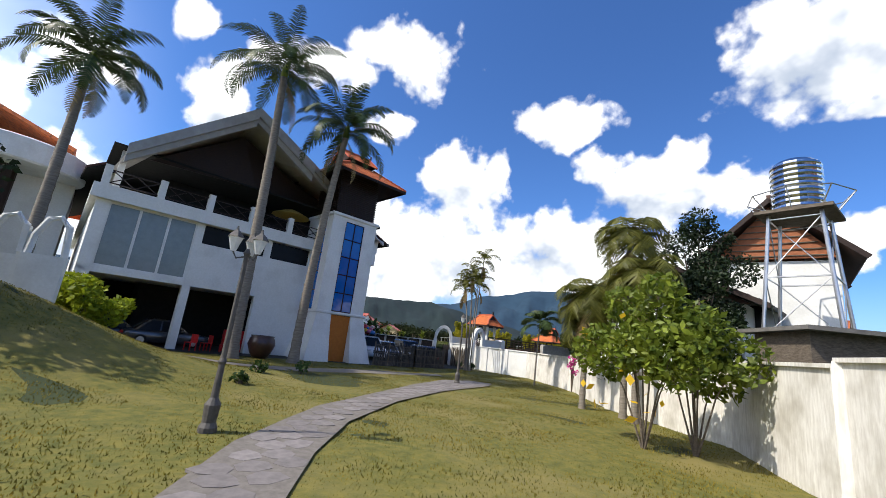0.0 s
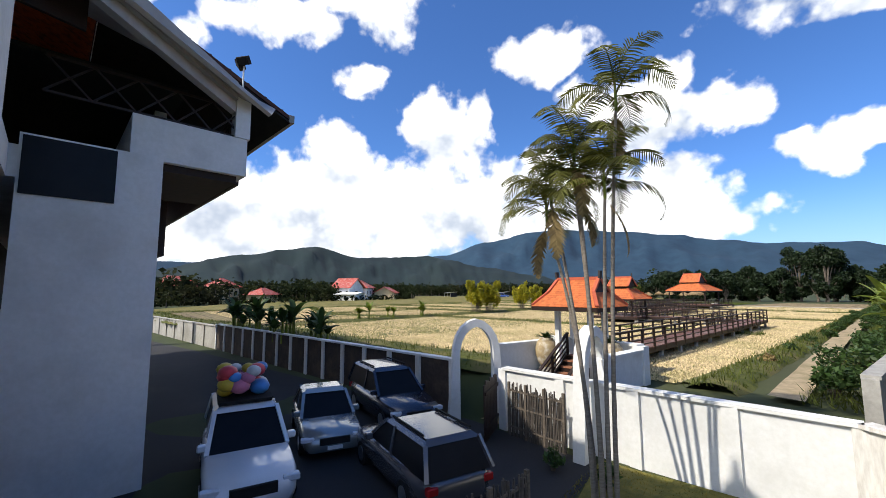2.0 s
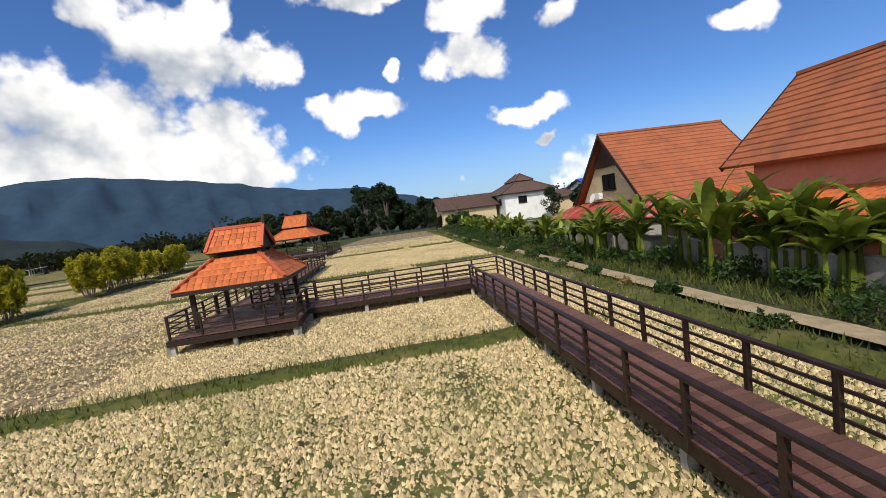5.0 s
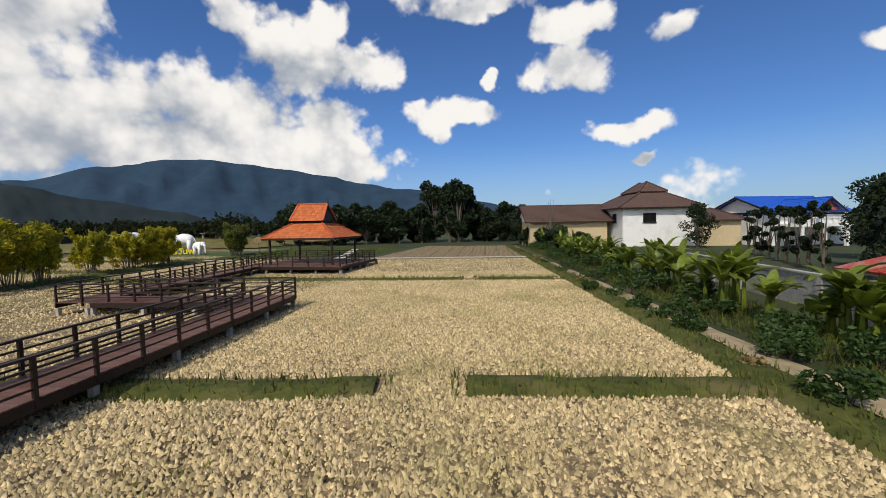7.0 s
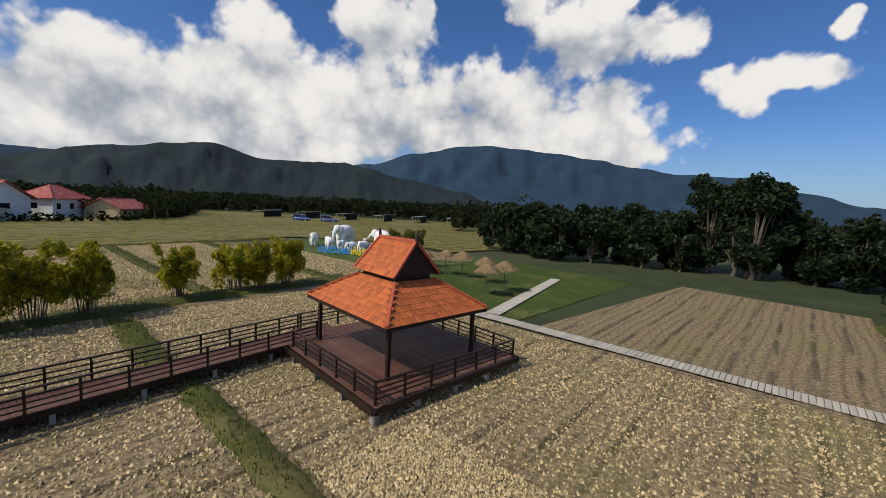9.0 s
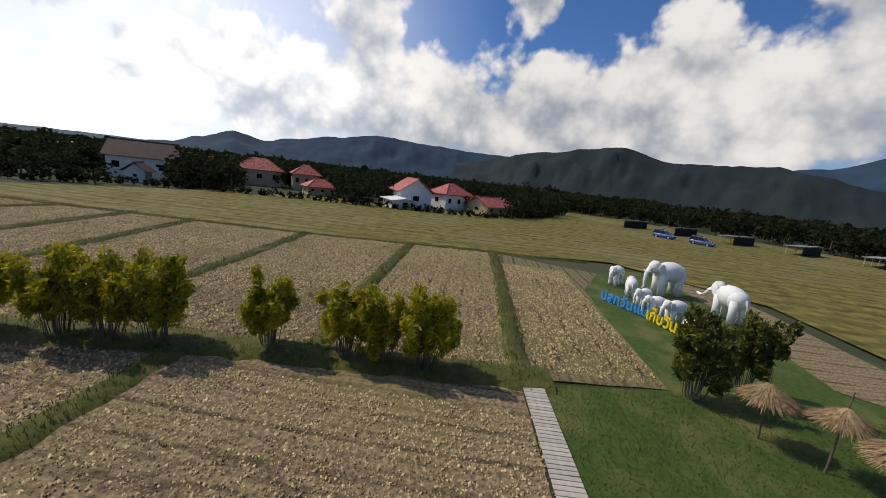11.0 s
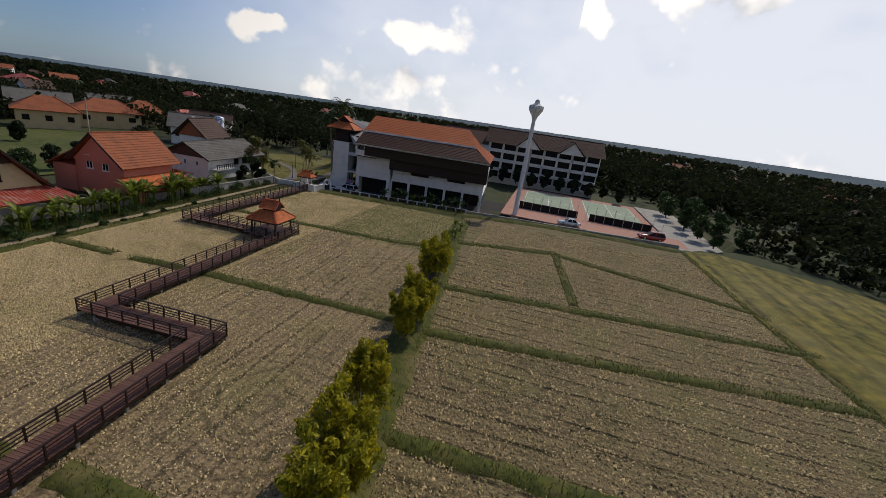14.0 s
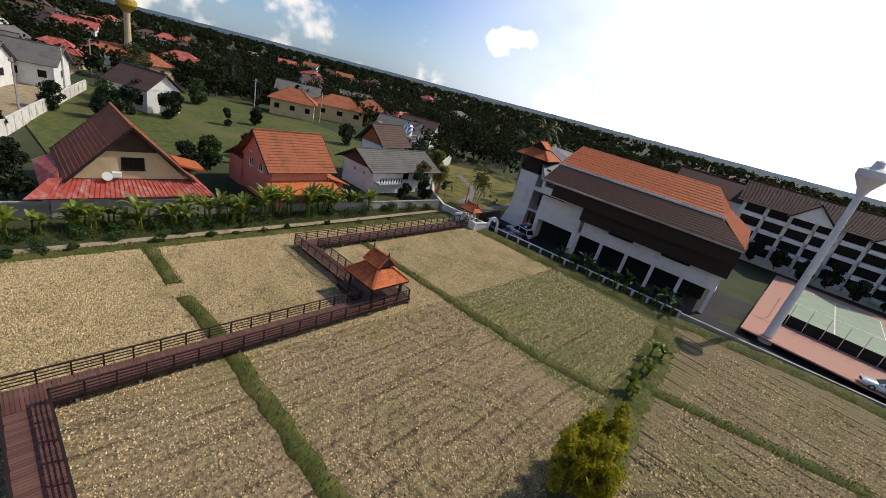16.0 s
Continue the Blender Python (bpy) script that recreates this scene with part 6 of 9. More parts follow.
# gate pavilion
def gate_roof(t):
    """One-tier tiled roof with a ridge between finials, hipped skirts and small gables at the ends."""
    hx, hy, ez, kz, rz = 1.3, 1.1, 2.45, 2.92, 3.42
    kx, ky, rx = 0.92, 0.58, 0.84
    for sy in (-1, 1):
        lowq = [(-sy * -hx, sy * hy, ez), (-sy * hx, sy * hy, ez), (-sy * kx, sy * ky, kz), (-sy * -kx, sy * ky, kz)]
        upq = [(-sy * -kx, sy * ky, kz), (-sy * kx, sy * ky, kz), (-sy * rx, 0, rz), (-sy * -rx, 0, rz)]
        for q in (lowq, upq):
            roof_plate(t, q, M_darkwood)
            tile_slope(t, q[0], q[1], q[3], q[2], 0.155, 0.11)
        bm = bmesh.new()
        beam(bm, (-hx, sy * hy, ez - 0.08), (hx, sy * hy, ez - 0.08), 0.05, 0.14)
        part("eave_board", bm, M_darkwood, t)
    for sx in (-1, 1):
        q = [(sx * hx, sx * -hy, ez), (sx * hx, sx * hy, ez), (sx * kx, sx * ky, kz), (sx * kx, sx * -ky, kz)]
        roof_plate(t, q, M_darkwood)
        tile_slope(t, q[0], q[1], q[3], q[2], 0.155, 0.11)
        bm = bmesh.new()
        beam(bm, (sx * hx, -hy, ez - 0.08), (sx * hx, hy, ez - 0.08), 0.05, 0.14)
        part("eave_board", bm, M_darkwood, t)
        bm = bmesh.new()
        f1 = [bm.verts.new(p) for p in ((sx * kx, -ky, kz), (sx * kx, ky, kz), (sx * (rx - 0.03), 0, rz - 0.03))]
        f2 = [bm.verts.new((p.co.x - sx * 0.06, p.co.y, p.co.z)) for p in f1]
        bm.faces.new(f1)
        bm.faces.new(list(reversed(f2)))
        for i in range(3):
            bm.faces.new((f1[i], f2[i], f2[(i + 1) % 3], f1[(i + 1) % 3]))
        bmesh.ops.recalc_face_normals(bm, faces=bm.faces[:])
        part("gable_panel", bm, M_darkwood, t)
        for sy in (-1, 1):
            ridge_bar(t, (sx * hx, sy * hy, ez + 0.04), (sx * kx, sy * ky, kz + 0.05), 0.12, name="hip_ridge")
            ridge_bar(t, (sx * kx, sy * ky, kz + 0.05), (sx * rx, 0, rz + 0.05), 0.12, name="verge_ridge")
        bm = bmesh.new()
        beam(bm, (sx * rx, 0, rz - 0.25), (sx * (rx + 0.06), 0, rz + 0.32), 0.07, 0.16)
        part("finial", bm, M_finial, t, "flat dark roof-end finial")
    ridge_bar(t, (-rx, 0, rz + 0.05), (rx, 0, rz + 0.05), 0.14)


gp = thing("gate_pavilion", "small gate pavilion with orange tile roof on white posts", "pavilion", pose(0.52, -26.8, 0, 0, 0, 3))
gate_roof(gp)
for sx in (-0.66, 0.66):
    for sy in (-0.4, 0.62):
        bm = bmesh.new()
        beam(bm, (sx, sy, LOW), (sx, sy, 2.55), 0.17)
        part("post", bm, M_white, gp, "white square post")
planks(gp, (0, -0.05), (0, 1.2), 1.2)
steps = thing("steps", "dark red-brown timber steps with handrails", "stairs", pose(0.52, -26.85, 0, 0, 0, 3))
M_tread = material("step_tread_wood", (0.32, 0.14, 0.075), (0.22, 0.095, 0.052), 4, 0.6, 0.2, vary=0.15)
for i in range(11):
    part("tread", box_bm(-0.52, -0.28 * (i + 1), DECK - 0.185 * (i + 1), 0.52, -0.28 * i + 0.02, DECK - 0.185 * (i + 1) + 0.05, bevel=0.005), M_tread, steps)
    part("riser", box_bm(-0.5, -0.28 * i - 0.01, DECK - 0.185 * (i + 1), 0.5, -0.28 * i + 0.01, DECK - 0.185 * i), M_rail, steps)
for sx in (-0.57, 0.57):
    bm = bmesh.new()
    beam(bm, (sx, 0.1, DECK - 0.1), (sx, -3.08, DECK - 2.13), 0.06, 0.3)
    part("stringer", bm, M_rail, steps)
    rail_run(steps, (sx, 0.1), (sx, -3.0), za=DECK, zb=DECK - 1.95)
# raised paved beds on both sides of the steps
for x0, x1 in ((-1.1, -0.22), (1.26, 2.5)):
    tb = thing("court_terrace", "low paved court terrace beside the steps", "terrace", kind="structure")
    part("terrace_body", box_bm(x0, -28.6, LOW, x1, -26.45, -0.05), M_concrete, tb)
    rq = random.Random(int(x0 * 10))
    for i in range(int((x1 - x0) / 0.3)):
        for j in range(7):
            part("paving_slab", box_bm(x0 + 0.02 + i * 0.3, -28.58 + j * 0.3, -0.05, x0 + 0.29 + i * 0.3, -28.31 + j * 0.3, -0.03 + rq.uniform(0, 0.012)), M_stone, tb)


def jar(x, y, z, s, label):
    t = thing("water_jar", label, "jar", pose(x, y, z), group="large jars at the gate")
    bm = bmesh.new()
    lathe(bm, [(0.30 * s, 0), (0.34 * s, 0.05), (0.32 * s, 0.2 * s)], 20)
    part("plinth", bm, M_concrete, t, "round concrete plinth")
    bm = bmesh.new()
    lathe(bm, [(0.22 * s, 0.2 * s), (0.36 * s, 0.4 * s), (0.46 * s, 0.75 * s), (0.47 * s, 1.0 * s), (0.40 * s, 1.25 * s), (0.28 * s, 1.38 * s), (0.30 * s, 1.44 * s), (0.26 * s, 1.45 * s)], 24)
    part("body", bm, M_jar, t, smooth=True)
    rng = np.random.default_rng(int(x * 10) + 50)
    vs, fs = [], []
    for i in range(40):
        blade_leaf(vs, fs, (rng.uniform(-0.12, 0.12), rng.uniform(-0.12, 0.12), 1.4 * s), rng.uniform(0, 6.28), rng.uniform(0.6, 1.4), 0.42 * s, 0.09, rng, 1.2, 4)
    part("plant", mesh_from("plant", vs, fs, M_leaf), None, t, "small green leafy plant")
    return t


M_jar = material("pale_stained_jar", (0.44, 0.34, 0.19), (0.30, 0.22, 0.12), 7, 0.85, 0.3, dirt=(0.70, 0.66, 0.57), dirt_scale=4.0, dirt_amt=0.95)
jar(-0.72, -27.2, -0.05, 0.88, "tall pale stained water jar with a leafy plant")
jar(1.9, -27.1, -0.05, 0.9, "tall pale stained water jar with a leafy plant")

# wooden gate leaf and bamboo screens
gl = thing("timber_gate", "dark vertical-board timber gate standing open", "gate", pose(-0.5, -30.2, LOW, 0, 0, -60))
for i in range(9):
    part("board", box_bm(i * 0.17, -0.02, 0.05, i * 0.17 + 0.155, 0.02, 1.75 + 0.06 * math.sin(i * 2.1)), M_darkwood, gl)
for z in (0.4, 1.4):
    part("gate_rail", box_bm(0, 0.02, z, 1.5, 0.07, z + 0.1), M_darkwood, gl)


def screen(a, b, h, seed, label="dark split-bamboo fence screen with ragged top"):
    a3, b3 = Vector((*a, LOW)), Vector((*b, LOW))
    rnd = random.Random(seed)
    t = thing("bamboo_screen", label, "fence", group="bamboo screens round the yard")
    d = (b3 - a3)
    n = int(d.length / 0.035)
    bm = bmesh.new()
    for i in range(n):
        p = a3.lerp(b3, (i + 0.5) / n) + Vector((rnd.uniform(-0.02, 0.02), rnd.uniform(-0.02, 0.02), -0.05))
        beam(bm, p, p + Vector((rnd.uniform(-0.04, 0.04), rnd.uniform(-0.04, 0.04), h * rnd.uniform(0.86, 1.06))), 0.026)
    part("cane_infill", bm, M_screen, t)["kind"] = "stuff"
    for z in (0.3, h * 0.55, h * 0.85):
        bm = bmesh.new()
        beam(bm, a3 + Vector((0, 0, z)), b3 + Vector((0, 0, z)), 0.05)
        part("crossbar", bm, M_bark, t)
    for i in range(4):
        p = a3.lerp(b3, i / 3)
        bm = bmesh.new()
        beam(bm, p + Vector((0, 0, -0.2)), p + Vector((0, 0, h)), 0.07)
        part("fence_post", bm, M_bark, t)


M_screen = material("grey_split_bamboo", (0.10, 0.085, 0.07), (0.05, 0.042, 0.036), 6, 0.9, 0.2, vary=0.35)
screen((4.75, -40.7), (4.65, -37.4), 1.55, 1)
screen((4.65, -37.4), (4.5, -34.6), 1.5, 2)
screen((0.2, -30.35), (2.2, -30.3), 1.65, 3, "brown reed screen leaning on the white wall")


# ---- houses ----
def gable(t, x0, x1, y0, y1, ze, zr, mat, ridge="x", over=0.6, th=0.14, wall=None, verge=True, courses=True):
    """A two-slope roof over a plan rectangle, ridge along x or y, with filled gables."""
    if ridge == "x":
        ym = (y0 + y1) / 2
        sl = [[(x0 - over, y0 - over, ze), (x1 + over, y0 - over, ze), (x1 + over, ym, zr), (x0 - over, ym, zr)], [(x0 - over, y1 + over, ze), (x1 + over, y1 + over, ze), (x1 + over, ym, zr), (x0 - over, ym, zr)]]
        tri = [[(x, y0, ze + 0.1), (x, y1, ze + 0.1), (x, ym, zr - 0.2)] for x in (x0, x1)]
        n = (1, 0, 0)
    else:
        xm = (x0 + x1) / 2
        sl = [[(x0 - over, y0 - over, ze), (x0 - over, y1 + over, ze), (xm, y1 + over, zr), (xm, y0 - over, zr)], [(x1 + over, y0 - over, ze), (x1 + over, y1 + over, ze), (xm, y1 + over, zr), (xm, y0 - over, zr)]]
        tri = [[(x0, y, ze + 0.1), (x1, y, ze + 0.1), (xm, y, zr - 0.2)] for y in (y0, y1)]
        n = (0, 1, 0)
    for q in sl:
        bm = bmesh.new()
        slab(bm, q, th)
        part("roof_slope", bm, mat, t)
        rows = 0 if not courses else max(3, int((Vector(q[3]) - Vector(q[0])).length / 0.42))
        for k in range(1, rows):
            bm = bmesh.new()
            a, b = Vector(q[0]).lerp(Vector(q[3]), k / rows), Vector(q[1]).lerp(Vector(q[2]), k / rows)
            beam(bm, a + Vector((0, 0, 0.02)), b + Vector((0, 0, 0.02)), 0.05, 0.05)
            part("tile_course", bm, mat, t)
    bm = bmesh.new()
    a = (Vector(sl[0][3]), Vector(sl[0][2]))
    beam(bm, a[0] + Vector((0, 0, 0.05)), a[1] + Vector((0, 0, 0.05)), 0.22, 0.16)
    part("ridge", bm, mat, t)
    for tr in tri:
        bm = bmesh.new()
        v = [Vector(p) for p in tr]
        off = Vector(n) * 0.1
        f1 = [bm.verts.new(p - off) for p in v]
        f2 = [bm.verts.new(p + off) for p in v]
        bm.faces.new(f1)
        bm.faces.new(list(reversed(f2)))
        for i in range(3):
            bm.faces.new((f1[i], f1[(i + 1) % 3], f2[(i + 1) % 3], f2[i]))
        bmesh.ops.recalc_face_normals(bm, faces=bm.faces[:])
        part("gable_wall", bm, wall or M_white, t)
    if verge:
        for q in sl:
            for a, b in ((q[0], q[3]), (q[1], q[2])):
                bm = bmesh.new()
                beam(bm, Vector(a) - Vector((0, 0, 0.1)), Vector(b) - Vector((0, 0, 0.1)), 0.06, 0.22)
                part("bargeboard", bm, M_darkwood, t)


def hip(t, x0, x1, y0, y1, ze, zr, mat, ridge_half=0.0, over=0.6, along="x"):
    xm, ym = (x0 + x1) / 2, (y0 + y1) / 2
    rx, ry = (ridge_half, 0) if along == "x" else (0, ridge_half)
    E = [(x0 - over, y0 - over), (x1 + over, y0 - over), (x1 + over, y1 + over), (x0 - over, y1 + over)]
    if along == "x":
        R = [(xm - rx, ym), (xm + rx, ym), (xm + rx, ym), (xm - rx, ym)]
    else:
        R = [(xm, ym - ry), (xm, ym - ry), (xm, ym + ry), (xm, ym + ry)]
    for i in range(4):
        q = [(*E[i], ze), (*E[(i + 1) % 4], ze)]
        r0, r1 = R[i], R[(i + 1) % 4]
        q.append((*r1, zr))
        if r0 != r1:
            q.append((*r0, zr))
        bm = bmesh.new()
        slab(bm, q, 0.14)
        part("roof_slope", bm, mat, t)
        bm = bmesh.new()
        beam(bm, (*E[i], ze + 0.05), (*R[i], zr + 0.05), 0.18, 0.14)
        part("hip_ridge", bm, mat, t)
    return t


def win(t, x, y, z, w, h, face, sill=True, frame_mat=None, cols=2):
    """A framed window set on a wall; face: '+x', '-x', '+y', '-y'."""
    ax = face[1]
    sg = 1 if face[0] == "+" else -1
    bm = bmesh.new()
    def P(a, d, zz):
        return (x + d * sg, y + a, zz) if ax == "x" else (x + a, y + d * sg, zz)
    for a in [lerp(-w / 2, w / 2, i / cols) for i in range(cols + 1)]:
        beam(bm, P(a, 0.03, z), P(a, 0.03, z + h), 0.08)
    for zz in (z, z + h):
        beam(bm, P(-w / 2 - 0.04, 0.03, zz), P(w / 2 + 0.04, 0.03, zz), 0.078)
    wd = part("window", bm, frame_mat or M_white, t)
    p, q = P(-w / 2, -0.02, z), P(w / 2, 0.02, z + h)
    part("pane", box_bm(*p, *q), M_glass_dark, wd)
    if sill:
        p, q = P(-w / 2 - 0.1, 0, z - 0.12), P(w / 2 + 0.1, 0.14, z - 0.05)
        part("sill", box_bm(*p, *q), frame_mat or M_white, wd)


# pink two-storey house
h = thing("house", "pink house with steep brown-orange tile roof and lean-to", "house", pose(15.1, -5.6, 0, 0, 0, 4.5))
part("wall", box_bm(-3.6, -3.8, 0, 3.6, 3.8, 4.7), M_pink, h)
gable(h, -3.7, 3.7, -3.9, 3.9, 4.2, 8.05, M_tile_far, "y", 0.75, wall=M_pink)
part("gable_board", box_bm(-1.55, -4.05, 5.7, 1.55, -4.0, 6.3), M_bark, h, "weathered timber gable boards")
part("gable_board", box_bm(-1.0, -4.06, 6.3, 1.0, -4.0, 6.9), M_bark, h, "weathered timber gable boards")
part("gable_board", box_bm(-0.5, -4.07, 6.9, 0.5, -4.0, 7.4), M_bark, h, "weathered timber gable boards")
part("string_course", box_bm(-3.65, -3.92, 3.5, 3.65, -3.8, 3.62), M_beige, h)
win(h, -1.9, -3.8, 4.05, 0.75, 1.1, "-y")
win(h, 0.6, -3.8, 4.3, 1.5, 1.1, "-y", cols=3)
win(h, -1.0, 3.8, 3.4, 0.9, 1.0, "+y")
win(h, 1.4, 3.8, 3.4, 0.9, 1.0, "+y")
win(h, 1.4, 3.9, 5.2, 0.7, 0.7, "+y")
bm = bmesh.new()
tube(bm, [(-3.75, -4.3, 4.0), (-3.65, -4.0, 3.4), (-3.62, -3.9, 0.2)], 0.05, 6)
part("downpipe", bm, M_white, h, "white rain downpipe")
bm = bmesh.new()
slab(bm, [(-6.4, -4.6, 2.1), (-6.4, 4.6, 2.1), (-3.5, 4.6, 3.0), (-3.5, -4.6, 3.0)], 0.12)
part("lean_to_roof", bm, M_tile, h, "orange tiled lean-to roof")
bm = bmesh.new()
slab(bm, [(-4.2, -7.2, 2.4), (4.5, -7.2, 2.4), (4.5, -3.8, 3.4), (-4.2, -3.8, 3.4)], 0.12)
part("porch_roof", bm, M_tile, h, "orange tiled porch roof")
part("lean_to_wall", box_bm(-6.0, -4.3, 0, -3.6, 4.3, 2.1), M_pink, h)
part("porch_wall", box_bm(-3.4, -6.6, 0, 4.2, -3.8, 2.4), M_pink, h)
part("side_wing", box_bm(3.6, -1.5, 0, 7.0, 4.0, 3.4), M_pink, h)
bm = bmesh.new()
slab(bm, [(3.0, -2.0, 5.6), (3.0, 4.6, 5.6), (7.6, 4.6, 3.2), (7.6, -2.0, 3.2)], 0.14)
part("wing_roof", bm, M_tile_far, h, "brown-orange tiled wing roof")

# beige gabled house with red lean-to roof
h = thing("house", "beige house with steep brown gable roof and red sheet lean-to", "house", pose(15.2, 11.0, 0, 0, 0, 1))
part("wall", box_bm(-3.6, -4.0, 0, 4.5, 4.0, 3.6), M_beige, h)
gable(h, -3.7, 5.0, -4.3, 4.3, 2.9, 8.0, M_tile_far, "x", 0.7, wall=M_beige)
bm = bmesh.new()
slab(bm, [(-3.9, -1.95, 5.6), (-3.9, 1.95, 5.6), (-3.9, 0.05, 7.85), (-3.9, -0.05, 7.85)], 0.08)
part("gable_board", bm, material("dark_gable_boards", (0.055, 0.028, 0.018), (0.035, 0.018, 0.012), 7, 0.8, 0.3, stretch=(1, 8, 1)), h, "dark timber gable top")
win(h, -3.8, 0.0, 3.9, 1.7, 1.1, "-x", True, M_dark)
bm = bmesh.new()
slab(bm, [(-5.9, -6.4, 1.9), (-5.9, 7.6, 1.9), (-3.6, 5.8, 2.95), (-3.6, -5.2, 2.95)], 0.1)
part("lean_to_roof", bm, M_tile_red, h, "red corrugated lean-to roof")
for sg in (-1, 1):
    bm = bmesh.new()
    slab(bm, [(-5.9, sg * 6.4, 1.9), (5.2, sg * 6.4, 1.9), (5.2, sg * 4.6, 2.85), (-3.6, sg * 5.2, 2.95)], 0.1)
    part("lean_to_roof", bm, M_tile_red, h, "red corrugated lean-to roof")
bm = bmesh.new()
for k in range(34):
    y = lerp(-6.2, 6.2, k / 33)
    beam(bm, (-5.92, y, 1.93), (-3.62, y * 0.82, 2.99), 0.07, 0.05)
part("corrugations", bm, M_tile_red, h)
part("lean_to_wall", box_bm(-5.5, -6.0, 0, -3.7, 6.0, 1.85), M_concrete, h)
part("dormer_roof", box_bm(0.5, -6.8, 4.1, 4.5, -4.0, 4.3, m=pose(0, 0, 0, 14, 0, 0)), M_tile, h, "orange tiled dormer roof")
bm = bmesh.new()
lathe(bm, [(0.02, 0), (0.2, 0.04), (0.38, 0.14), (0.4, 0.16)], 18, pose(-4.1, 2.0, 3.3, 0, -70, 0))
part("satellite_dish", bm, M_white, h, "white satellite dish")
part("air_conditioner", box_bm(-4.2, 0.95, 3.2, -3.85, 1.65, 3.7, bevel=0.03), M_white, h, "white air-conditioner box")

# white house with brown hip roof
h = thing("house", "white house with brown two-tier hip roof", "house", pose(20.5, 70.0, 0, 0, 0, 4) @ Matrix.Scale(1.25, 4))
part("wall", box_bm(-3.4, -4.4, 0, 5.0, 4.5, 4.6), M_white, h)
hip(h, -3.4, 5.0, -4.4, 4.5, 4.6, 7.2, M_tile_brown, 1.6, 0.8, "y")
hip(h, -0.4, 2.2, -2.4, 2.4, 6.6, 7.9, M_tile_brown, 0.9, 0.4, "y")
win(h, -3.4, -2.0, 2.9, 1.0, 1.0, "-x", True, M_dark)
win(h, -0.3, -4.4, 2.9, 1.4, 1.0, "-y", True, M_dark)
part("porch_wall", box_bm(5.0, -5.5, 0, 9.5, 2, 3.0), M_beige, h)
hip(h, 5.0, 9.5, -5.5, 2, 3.0, 4.4, M_tile_brown, 1.0, 0.5)
h = thing("house", "pale house with dark brown roof and bare tree", "house", pose(9.0, 72.0, 0, 0, 0, 5))
part("wall", box_bm(-6, -5, 0, 6, 5, 4.0), M_beige, h)
gable(h, -6, 6, -5, 5, 3.9, 6.6, M_tile_brown, "x", 0.8)
tree(6.5, 66, 8.5, 2.2, 77, label="bare leafless tree beside the house", name="bare_tree", bare=True)
h = thing("house", "white house with bright blue roof and balcony railing", "house", pose(39, 68, 0, 0, 0, 15))
part("wall", box_bm(-5, -5, 0, 7, 5, 4.2), M_white, h)
gable(h, -5, 7, -5, 5, 4.6, 7.0, M_tile_blue, "x", 0.9)
gable(h, -2, 2, -8, -3, 4.6, 6.4, M_tile_blue, "y", 0.6, wall=M_tile_red)
part("balcony", box_bm(-5, -9, 2.6, 6, -5, 3.0), M_white, h)
for k in range(12):
    part("baluster", box_bm(-4.9 + k * 0.95, -8.95, 3.0, -4.7 + k * 0.95, -8.75, 3.7), M_white, h)
part("balcony_rail", box_bm(-5, -9, 3.7, 6, -8.7, 3.85), M_white, h)
for k in range(4):
    part("column", box_bm(-4.9 + k * 3.5, -8.95, 0, -4.5 + k * 3.5, -8.6, 2.6), M_white, h)

# white house with grey roof
h = thing("house", "two-storey white house with dark grey tile roof", "house", pose(18.4, -25.2, 0, 0, 0, 4))
part("wall", box_bm(-3.6, -7.0, 0, 3.8, 6.6, 3.9), M_white, h)
gable(h, -3.8, 4.2, -7.2, 6.8, 3.7, 6.1, M_tile_gray, "y", 0.8, wall=material("brown_gable_boards", (0.10, 0.055, 0.04), None, 6, 0.8, 0.2))
for y in (-5.2, -2.8, -0.4):
    win(h, -3.6, y, 2.4, 1.1, 1.0, "-x", True, M_dark)
for x in (-1.5, 0.8):
    win(h, x, 6.6, 2.4, 0.5, 0.7, "+y")
part("balcony", box_bm(-5.0, 1.5, 1.9, -3.6, 6.2, 2.1), M_white, h)
for k in range(9):
    part("baluster", box_bm(-4.98, 1.6 + k * 0.55, 2.1, -4.9, 1.7 + k * 0.55, 2.8), M_dark, h)
part("balcony_rail", box_bm(-5.02, 1.5, 2.8, -4.9, 6.2, 2.88), M_dark, h)

# the field-side wall below the houses
for a, b, z1, mat, lab in (((9.4, 4.0), (9.9, 17.2), 1.55, M_concrete, "stained grey concrete boundary wall"), ((9.9, 17.2), (11.2, 40), 1.35, M_concrete, "stained grey concrete boundary wall"), ((8.2, -14), (9.4, 4.0), 1.0, M_concrete, "stained grey concrete boundary wall"), ((8.0, -27.5), (8.2, -14), 1.1, M_concrete, "stained grey concrete boundary wall")):
    wall_run(a, b, -0.3, z1, mat, lab, 0.18, 3.0, mat)


